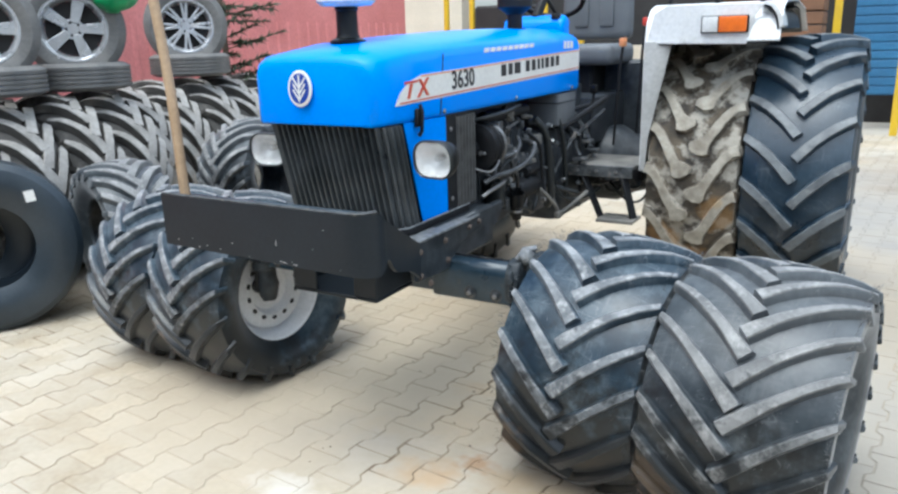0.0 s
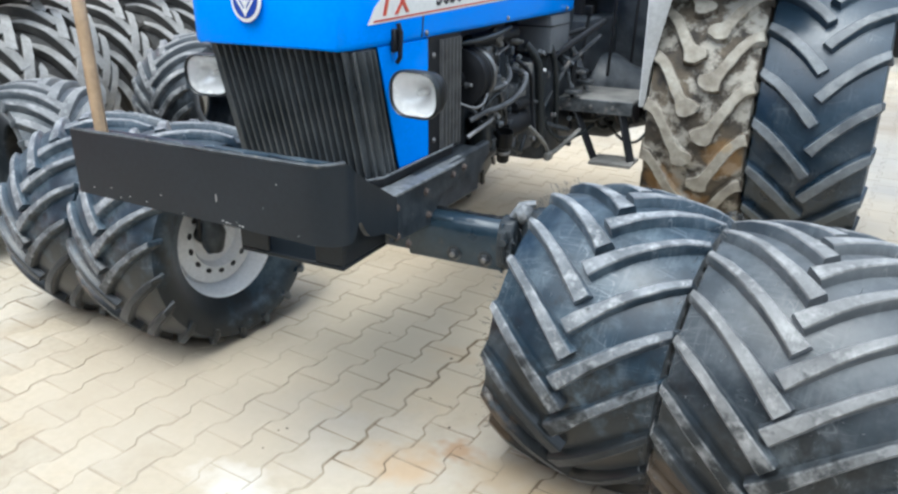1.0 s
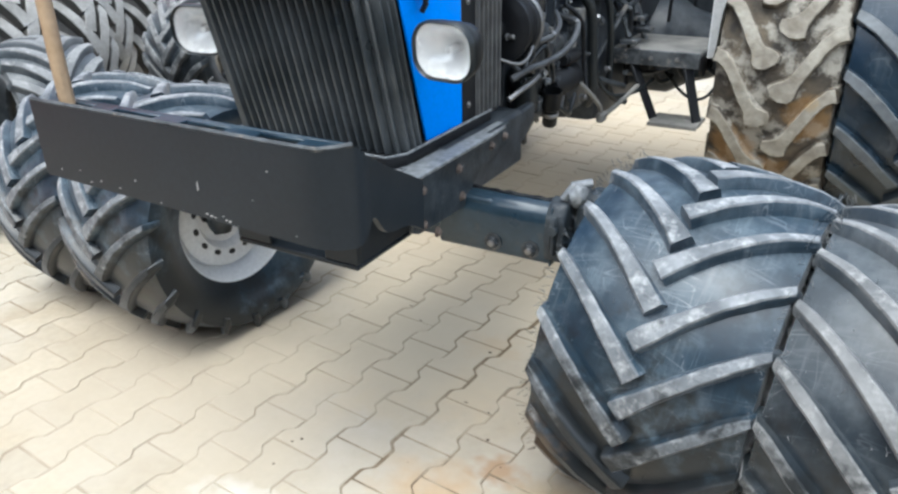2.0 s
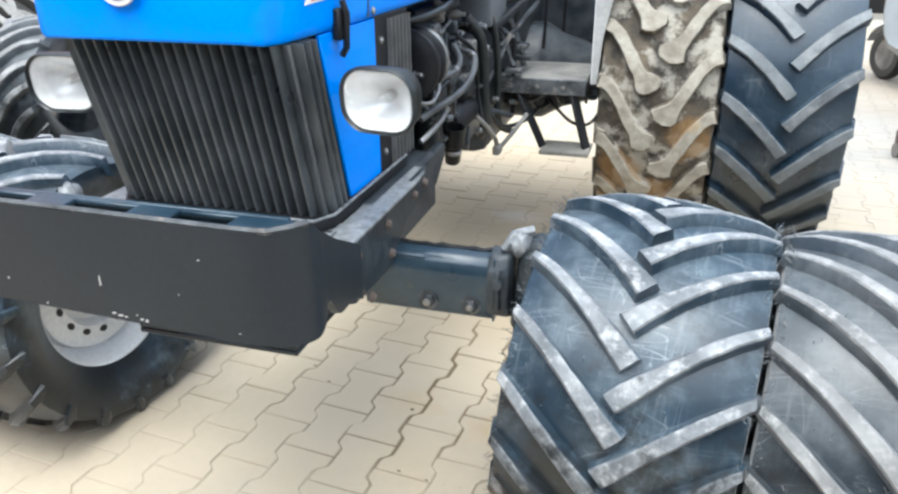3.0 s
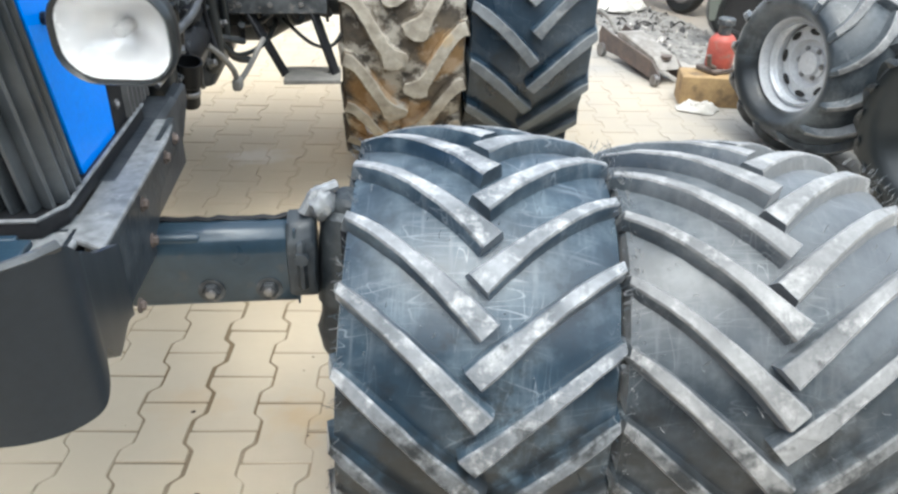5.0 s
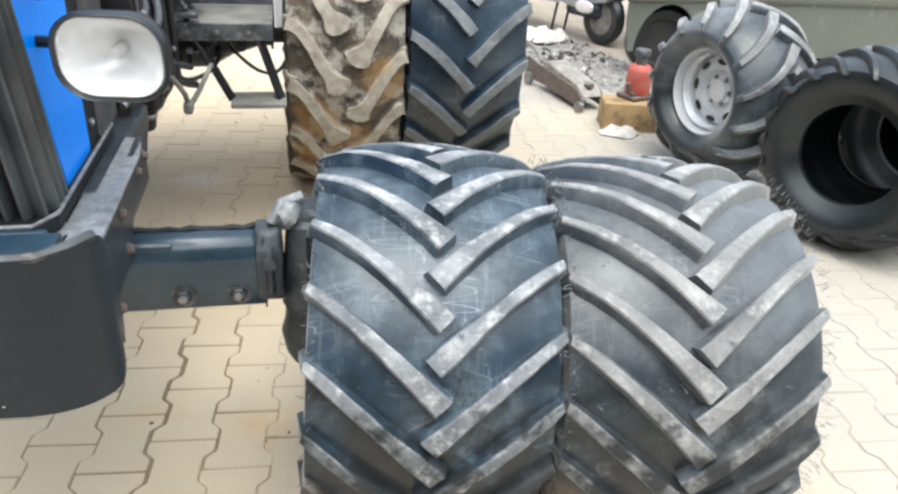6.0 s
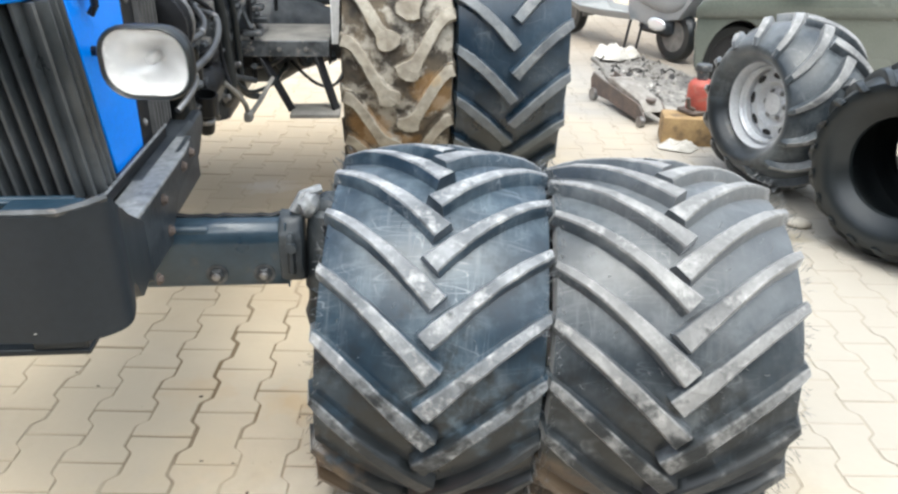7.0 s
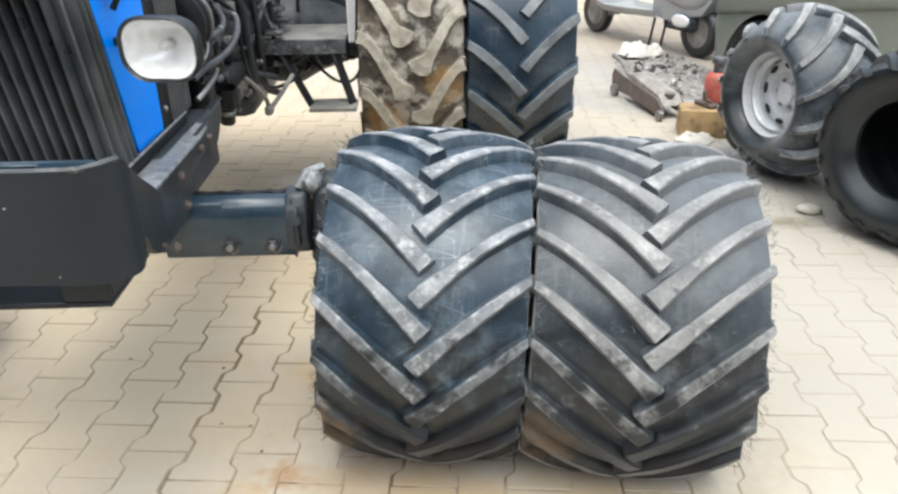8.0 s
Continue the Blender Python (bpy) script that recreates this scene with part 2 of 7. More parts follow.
BLUE = mat("blue_paint", (0.0, 0.26, 1.0), 0.34, col2=(0.0, 0.228, 0.9), scale=3, amount=0.5, fine=120, bump=0.01, coat=0.22, spec=0.2)
BLACK = mat("black_paint", (0.009, 0.0095, 0.011), 0.45, col2=(0.018, 0.019, 0.021), scale=5, amount=0.8, fine=80, bump=0.06, spec=0.22)
BUMPER = mat("bumper_black", (0.0125, 0.0165, 0.021), 0.42, col2=(0.019, 0.024, 0.0295), scale=4, amount=0.8, fine=90, bump=0.05, spec=0.28,
             dirt=(0.1, 0.1, 0.097), dirt_scale=30, dirt_lo=0.76, dirt_hi=0.8)
WORN = mat("worn_black_steel", (0.026, 0.029, 0.032), 0.5, metal=0.1, col2=(0.1, 0.107, 0.112), scale=22, amount=1.0, fine=70, bump=0.4, spec=0.35,
           dirt=(0.24, 0.21, 0.18), dirt_scale=26, dirt_lo=0.57, dirt_hi=0.68)
RAIL = mat("blackened_rail", (0.015, 0.02, 0.025), 0.45, col2=(0.048, 0.055, 0.06), scale=18, amount=1.0, fine=70, bump=0.35, spec=0.35,
           dirt=(0.15, 0.155, 0.155), dirt_scale=34, dirt_lo=0.62, dirt_hi=0.74)
AXLE = mat("navy_steel", (0.011, 0.027, 0.042), 0.32, metal=0.1, col2=(0.036, 0.06, 0.08), scale=7, amount=0.9, fine=60, bump=0.2, spec=0.6,
           dirt=(0.06, 0.058, 0.055), dirt_scale=16, dirt_lo=0.58, dirt_hi=0.75)
EDGE = mat("bare_worn_edge", (0.24, 0.25, 0.255), 0.5, metal=0.1, col2=(0.1, 0.105, 0.11), scale=40, amount=0.8, fine=90, bump=0.08, dirt=(0.34, 0.34, 0.33), dirt_scale=30, dirt_lo=0.58, dirt_hi=0.7)
ENGINE = mat("greasy_engine", (0.017, 0.022, 0.028), 0.38, col2=(0.062, 0.069, 0.076), scale=14, amount=0.9, fine=60, bump=0.3, spec=0.35)
DUSTY = mat("dusty_steel", (0.2, 0.19, 0.17), 0.8, col2=(0.08, 0.078, 0.072), scale=8, amount=0.9, fine=70, bump=0.3)
HOSE = mat("grey_hose", (0.085, 0.089, 0.093), 0.4, col2=(0.03, 0.031, 0.033), scale=14, amount=0.9, fine=70, bump=0.1)
STEEL = mat("grey_steel", (0.3, 0.3, 0.3), 0.4, metal=0.8, col2=(0.18, 0.17, 0.16), scale=12, amount=0.8, fine=60, bump=0.1)
RIMWHITE = mat("white_rim_paint", (0.78, 0.79, 0.8), 0.4, col2=(0.68, 0.69, 0.7), scale=5, amount=0.6, fine=70, bump=0.04)
RIMSILVER = mat("silver_rim_paint", (0.68, 0.69, 0.7), 0.35, metal=0.15, col2=(0.52, 0.525, 0.53), scale=6, amount=0.8, fine=70, bump=0.05,
                dirt=(0.3, 0.28, 0.25), dirt_scale=9, dirt_lo=0.6, dirt_hi=0.8)
CHROME = mat("polished_alloy", (0.78, 0.79, 0.8), 0.25, metal=0.6, col2=(0.45, 0.46, 0.47), scale=8, amount=0.6, fine=60, bump=0.03)
WHITE = mat("white_fender_paint", (0.76, 0.76, 0.75), 0.32, col2=(0.62, 0.62, 0.6), scale=3, amount=0.6, fine=60, bump=0.03, coat=0.3, dirt=(0.42, 0.4, 0.36), dirt_scale=7, dirt_lo=0.55, dirt_hi=0.75)
# white paint greyed to carry the shade on the fender's front lip
FENDERSHADE = mat("shaded_white_paint", (0.46, 0.455, 0.44), 0.6, col2=(0.3, 0.29, 0.27), scale=6, amount=0.8, fine=60, bump=0.08)
CREAM = mat("white_decal", (0.78, 0.77, 0.73), 0.4, col2=(0.7, 0.68, 0.63), scale=5, amount=0.5, fine=60, bump=0)
RED = mat("red_decal", (0.55, 0.05, 0.03), 0.4, scale=6, amount=0.3, bump=0)
ORANGE_D = mat("orange_decal", (0.75, 0.3, 0.12), 0.4, scale=6, amount=0.4, bump=0)
INK = mat("black_print", (0.02, 0.02, 0.022), 0.5, scale=8, amount=0.3, bump=0)
NAVY = mat("navy_print", (0.01, 0.05, 0.32), 0.4, scale=8, amount=0.3, bump=0)
ORANGE = mat("orange_lens", (0.8, 0.17, 0.02), 0.2, col2=(0.6, 0.12, 0.02), scale=30, amount=0.6, fine=120, bump=0.1)
CLEARLENS = mat("clear_lamp_lens", (0.72, 0.72, 0.7), 0.15, col2=(0.5, 0.5, 0.49), scale=12, amount=0.8, fine=120, bump=0.1)
PLASTIC = mat("black_plastic", (0.009, 0.0095, 0.01), 0.4, scale=6, amount=0.5, fine=100, bump=0.06, spec=0.25)
SEATGREY = mat("grey_vinyl", (0.13, 0.14, 0.15), 0.55, col2=(0.09, 0.095, 0.1), scale=6, amount=0.6, fine=120, bump=0.1)
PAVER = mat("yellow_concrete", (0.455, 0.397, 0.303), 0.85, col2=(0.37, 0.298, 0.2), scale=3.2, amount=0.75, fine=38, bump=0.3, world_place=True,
            dirt=(0.5, 0.452, 0.372), dirt_scale=1.4, dirt_lo=0.45, dirt_hi=0.66, rand=0.13,
            # second entry: sandy tan, made paler to offset the tractor's shade
            stains_and_light=((2.9, 4.0, 3.8, 1.4, (0.28, 0.266, 0.242), 0.94), (0.4, 2.2, 2.6, 1.0, (0.52, 0.425, 0.295), 0.9), (2.4, 0.0, 2.7, 1.0, (0.33, 0.303, 0.258), 0.95), (3.3, 6.2, 2.6, 0.9, (0.25, 0.21, 0.165), 0.8), (-0.5, -0.25, 1.25, 0.8, (0.44, 0.372, 0.275), 0.78), (0.49, -0.21, 0.1, 0.7, (0.33, 0.17, 0.06), 0.6), (0.62, -0.45, 0.1, 0.5, (0.2, 0.1, 0.03), 0.6), (0.2, 0.33, 0.14, 0.7, (0.4, 0.24, 0.1), 0.5),
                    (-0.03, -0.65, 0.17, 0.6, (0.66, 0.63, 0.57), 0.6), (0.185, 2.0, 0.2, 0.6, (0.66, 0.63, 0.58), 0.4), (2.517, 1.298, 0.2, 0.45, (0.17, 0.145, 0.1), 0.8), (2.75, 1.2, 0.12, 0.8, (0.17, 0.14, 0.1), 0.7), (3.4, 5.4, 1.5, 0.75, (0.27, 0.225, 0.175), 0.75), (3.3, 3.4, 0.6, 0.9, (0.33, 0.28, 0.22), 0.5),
                    (0.3, 0.9, 0.7, 0.8, (0.46, 0.36, 0.23), 0.5),
                    (0.36, -0.34, 0.2, 0.6, (0.5, 0.31, 0.14), 0.45), (0.25, 0.05, 0.16, 1.2, (0.52, 0.4, 0.24), 0.35), (0.05, -0.1, 0.2, 0.7, (0.5, 0.4, 0.26), 0.35), (0.5, 0.25, 0.12, 0.9, (0.42, 0.27, 0.11), 0.5),
                    # light painted in under the tractor, then tyre contact shade mixed with brown staining
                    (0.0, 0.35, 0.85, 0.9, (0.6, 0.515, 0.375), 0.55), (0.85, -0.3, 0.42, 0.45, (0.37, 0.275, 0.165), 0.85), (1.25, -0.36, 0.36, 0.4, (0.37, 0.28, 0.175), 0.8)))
JOINT = mat("joint_sand", (0.09, 0.055, 0.025), 0.95, col2=(0.2, 0.14, 0.075), scale=9, amount=1.0, fine=120, bump=0.4, world_place=True,
            dirt=(0.37, 0.31, 0.22), dirt_scale=4.5, dirt_lo=0.44, dirt_hi=0.6, stains_and_light=((2.9, 4.0, 3.8, 1.4, (0.25, 0.237, 0.213), 0.94), (0.4, 2.2, 2.6, 1.0, (0.47, 0.38, 0.26), 0.95), (-0.6, -0.2, 1.35, 0.9, (0.42, 0.355, 0.265), 0.92), (0.1, -0.95, 0.9, 0.6, (0.43, 0.375, 0.285), 0.8), (2.4, 0.0, 2.2, 1.0, (0.31, 0.28, 0.23), 0.75), (0.27, 0.45, 0.62, 1.1, (0.13, 0.083, 0.036), 0.75)))
GROUND = mat("dusty_concrete", (0.5, 0.46, 0.39), 0.9, col2=(0.4, 0.36, 0.3), scale=1.2, amount=0.8, fine=40, bump=0.3)
WOOD = mat("raw_wood", (0.4, 0.28, 0.17), 0.7, col2=(0.3, 0.2, 0.11), scale=9, amount=0.8, fine=70, bump=0.3)
BLOCKWOOD = mat("stained_wood", (0.36, 0.245, 0.115), 0.8, col2=(0.2, 0.13, 0.065), scale=9, amount=0.9, fine=50, bump=0.35, dirt=(0.09, 0.065, 0.045), dirt_scale=8, dirt_lo=0.53, dirt_hi=0.66)
JACKRED = mat("dull_red_paint", (0.42, 0.085, 0.06), 0.55, col2=(0.26, 0.06, 0.045), scale=16, amount=0.9, fine=60, bump=0.15, dirt=(0.2, 0.15, 0.12), dirt_scale=22, dirt_lo=0.56, dirt_hi=0.7)
JACKPALE = mat("pale_worn_paint", (0.28, 0.262, 0.235), 0.6, col2=(0.15, 0.132, 0.113), scale=14, amount=0.9, fine=60, bump=0.15, dirt=(0.12, 0.095, 0.075), dirt_scale=18, dirt_lo=0.56, dirt_hi=0.7)
RUST = mat("rusty_steel", (0.13, 0.098, 0.08), 0.75, col2=(0.08, 0.07, 0.065), scale=12, amount=0.9, fine=60, bump=0.35)
CLOTH = mat("dirty_white_cloth", (0.52, 0.5, 0.46), 0.9, col2=(0.34, 0.32, 0.28), scale=10, amount=0.8, fine=90, bump=0.3)
OLIVE = mat("olive_grey_paint", (0.1, 0.112, 0.094), 0.25, col2=(0.13, 0.139, 0.12), scale=2.5, amount=0.7, fine=80, bump=0.03, coat=0.3)
SCOOT = mat("silver_grey_paint", (0.29, 0.3, 0.3), 0.4, col2=(0.21, 0.22, 0.22), scale=4, amount=0.6, fine=80, bump=0.03, coat=0.2)
REDWALL = mat("red_painted_metal", (0.66, 0.24, 0.23), 0.6, col2=(0.54, 0.18, 0.17), scale=1.8, amount=0.8, fine=30, bump=0.1)
BEIGE = mat("beige_plaster", (0.6, 0.53, 0.42), 0.85, col2=(0.5, 0.44, 0.35), scale=1.5, amount=0.7, fine=40, bump=0.2)
YELLOW = mat("yellow_paint", (0.72, 0.48, 0.02), 0.45, col2=(0.55, 0.36, 0.03), scale=5, amount=0.7, fine=60, bump=0.08)
BLUEDOOR = mat("blue_shutter_paint", (0.04, 0.17, 0.34), 0.5, col2=(0.03, 0.12, 0.25), scale=2, amount=0.7, fine=40, bump=0.08)
BROWN = mat("brown_boards", (0.2, 0.1, 0.05), 0.7, col2=(0.13, 0.065, 0.035), scale=5, amount=0.8, fine=50, bump=0.2)
# dark colour for the added wall that holds back low sky light
LIGHTBLOCK = mat("dark_light_block", (0.09, 0.08, 0.07), 0.8, col2=(0.06, 0.053, 0.047), scale=1.5, amount=0.7, fine=30, bump=0.15)
# near-black for dark parts, and for shade painted into bays and openings
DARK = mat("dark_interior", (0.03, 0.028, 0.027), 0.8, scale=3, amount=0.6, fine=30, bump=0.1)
GREEN = mat("green_plastic", (0.01, 0.3, 0.09), 0.4, col2=(0.01, 0.22, 0.07), scale=6, amount=0.6, fine=60, bump=0.05)
LEAF = mat("dark_leaves", (0.045, 0.075, 0.04), 0.6, col2=(0.09, 0.12, 0.07), scale=12, amount=0.9, fine=60, bump=0.1)
BARK = mat("bark", (0.12, 0.09, 0.065), 0.9, scale=12, amount=0.8, fine=60, bump=0.4)
RUBBLE = mat("grey_rubble", (0.235, 0.222, 0.2), 0.9, col2=(0.1, 0.095, 0.09), scale=22, amount=0.9, fine=50, bump=0.5)


def glass_mat():
    m = bpy.data.materials.new("lamp_glass")
    m.use_nodes = True
    b = m.node_tree.nodes["Principled BSDF"]
    b.inputs["Transmission Weight"].default_value = 1.0
    b.inputs["Roughness"].default_value = 0.08
    b.inputs["IOR"].default_value = 1.06
    b.inputs["Coat Weight"].default_value = 0.6
    b.inputs["Coat Roughness"].default_value = 0.03
    w = m.node_tree.nodes.new("ShaderNodeTexWave")
    w.inputs["Scale"].default_value, w.inputs["Distortion"].default_value = 40, 0.6
    bn = m.node_tree.nodes.new("ShaderNodeBump")
    bn.inputs["Strength"].default_value, bn.inputs["Distance"].default_value = 0.25, 0.002
    m.node_tree.links.new(w.outputs["Fac"], bn.inputs["Height"])
    m.node_tree.links.new(bn.outputs[0], b.inputs["Normal"])
    return m


GLASS = glass_mat()


# ---- mesh helpers ----
def part(name, bm, materials, parent=None, label="", m=None, smooth=40):
    """Links a bmesh as one mesh object under a thing or a part."""
    me = bpy.data.meshes.new(name)
    bmesh.ops.recalc_face_normals(bm, faces=bm.faces)
    bm.to_mesh(me)
    bm.free()
    for x in materials if isinstance(materials, (list, tuple)) else [materials]:
        me.materials.append(x)
    if smooth:
        for p in me.polygons:
            p.use_smooth = True
        me.set_sharp_from_angle(angle=radians(smooth))
    ob = new(name, me)
    if m is not None:
        ob.matrix_basis = m
    ob.parent = parent
    if label:
        tagged(ob, label)
    return ob


def empty(name, m=None):
    ob = new(name)
    ob.empty_display_size = 0.1
    if m is not None:
        ob.matrix_basis = m
    return ob


def box(bm, lo, hi, bevel=0.004, m=None, slot=0, seg=1):
    """A bevelled box between two corners, added to bm."""
    lo, hi = Vector(lo), Vector(hi)
    r = bmesh.ops.create_cube(bm, size=1.0)
    vs = r["verts"]
    for v in vs:
        v.co = Vector(((lo + hi)[i] / 2 + v.co[i] * (hi - lo)[i] for i in range(3)))
    fs = {f for v in vs for f in v.link_faces}
    if bevel:
        es = list({e for v in vs for e in v.link_edges})
        r = bmesh.ops.bevel(bm, geom=es, offset=bevel, segments=seg, affect="EDGES", profile=0.6)
        fs = {f for f in fs if f.is_valid} | set(r["faces"])
    vs = {v for f in fs for v in f.verts}
    for f in fs:
        f.material_index = slot
    if m is not None:
        for v in vs:
            v.co = m @ v.co
    return bm


def prism(bm, pts, axis, lo, hi, bevel=0.0, m=None, slot=0, seg=1):
    """A polygon in the two axes other than `axis`, pushed from lo to hi along it."""
    def put(p, d):
        c = [p[0], p[1]]
        c.insert(axis, d)
        return Vector(c)
    a = [bm.verts.new(put(p, lo)) for p in pts]
    b = [bm.verts.new(put(p, hi)) for p in pts]
    fs = [bm.faces.new(a), bm.faces.new(b[::-1])]
    k = len(pts)
    fs += [bm.faces.new((a[i], b[i], b[(i + 1) % k], a[(i + 1) % k])) for i in range(k)]
    bmesh.ops.recalc_face_normals(bm, faces=fs)
    if bevel:
        es = list({e for f in fs for e in f.edges})
        r = bmesh.ops.bevel(bm, geom=es, offset=bevel, segments=seg, affect="EDGES", profile=0.6)
        fs = [f for f in fs if f.is_valid] + list(r["faces"])
    for f in fs:
        f.material_index = slot
    if m is not None:
        for v in {v for f in fs for v in f.verts}:
            v.co = m @ v.co
    return bm


def lathe(bm, prof, n=32, m=None, slot=0, closed=False):
    """Turns a profile of (radius, height) round the z axis."""
    rings = []
    for r, z in prof:
        if r < 1e-6:
            rings.append([bm.verts.new((0, 0, z))])
        else:
            rings.append([bm.verts.new((r * math.cos(2 * math.pi * i / n), r * math.sin(2 * math.pi * i / n), z)) for i in range(n)])
    pairs = list(zip(rings, rings[1:])) + ([(rings[-1], rings[0])] if closed else [])
    fs = []
    for a, b in pairs:
        for i in range(n):
            j = (i + 1) % n
            if len(a) == 1 and len(b) == 1:
                continue
            if len(a) == 1:
                fs.append(bm.faces.new((a[0], b[j], b[i])))
            elif len(b) == 1:
                fs.append(bm.faces.new((a[i], a[j], b[0])))
            else:
                fs.append(bm.faces.new((a[i], a[j], b[j], b[i])))
    for f in fs:
        f.material_index = slot
    if m is not None:
        for v in {v for r in rings for v in r}:
            v.co = m @ v.co
    return bm


def rod(bm, pts, r=0.01, n=8, slot=0, smooth=0):
    """A round bar, pipe or hose through the points; smooth: steps of a curve between them."""
    pts = [Vector(p) for p in pts]
    if smooth and len(pts) > 2:
        q = []
        for i in range(len(pts) - 1):
            p0, p1, p2, p3 = pts[max(i - 1, 0)], pts[i], pts[i + 1], pts[min(i + 2, len(pts) - 1)]
            for s in range(smooth):
                t = s / smooth
                q.append(0.5 * (2 * p1 + (p2 - p0) * t + (2 * p0 - 5 * p1 + 4 * p2 - p3) * t * t + (3 * p1 - p0 - 3 * p2 + p3) * t ** 3))
        pts = q + [pts[-1]]
    rings, up = [], Vector((0.13, 0.21, 0.97))
    for i, p in enumerate(pts):
        d = (pts[min(i + 1, len(pts) - 1)] - pts[max(i - 1, 0)]).normalized()
        a = d.cross(up)
        if a.length < 0.05:
            a = d.cross(Vector((1, 0.1, 0)))
        a.normalize()
        b = d.cross(a)
        rings.append([bm.verts.new(p + r * (a * math.cos(2 * math.pi * k / n) + b * math.sin(2 * math.pi * k / n))) for k in range(n)])
    fs = [bm.faces.new((a[k], a[(k + 1) % n], b[(k + 1) % n], b[k])) for a, b in zip(rings, rings[1:]) for k in range(n)]
    fs += [bm.faces.new(rings[0][::-1]), bm.faces.new(rings[-1])]
    for f in fs:
        f.material_index = slot
    return bm


def along(a, b):
    """The matrix that takes the z axis onto the line from a to b, starting at a."""
    a, b = Vector(a), Vector(b)
    return Matrix.Translation(a) @ (b - a).to_track_quat("Z", "Y").to_matrix().to_4x4()


def bolt(parent, at, ahead, r=0.012, h=0.010, material=None, name="bolt"):
    """A hexagon bolt head on a washer, at a place, pointing ahead."""
    bm = bmesh.new()
    lathe(bm, [(0, 0), (r * 1.5, 0), (r * 1.5, 0.003), (r * 1.05, 0.0031)], 16)
    lathe(bm, [(r * 1.05, 0.003), (r, h), (r * 0.8, h + 0.002), (0, h + 0.002)], 6)
    return part(name, bm, material or WORN, parent, m=along(at, Vector(at) + Vector(ahead)), smooth=25)


def rounded(w, h, r, n=5):
    """The outline of a rectangle with rounded corners, centred."""
    pts = []
    for cx, cy, a0 in ((w / 2 - r, h / 2 - r, 0), (-w / 2 + r, h / 2 - r, 90), (-w / 2 + r, -h / 2 + r, 180), (w / 2 - r, -h / 2 + r, 270)):
        pts += [(cx + r * math.cos(radians(a0 + 90 * k / n)), cy + r * math.sin(radians(a0 + 90 * k / n))) for k in range(n + 1)]
    return pts


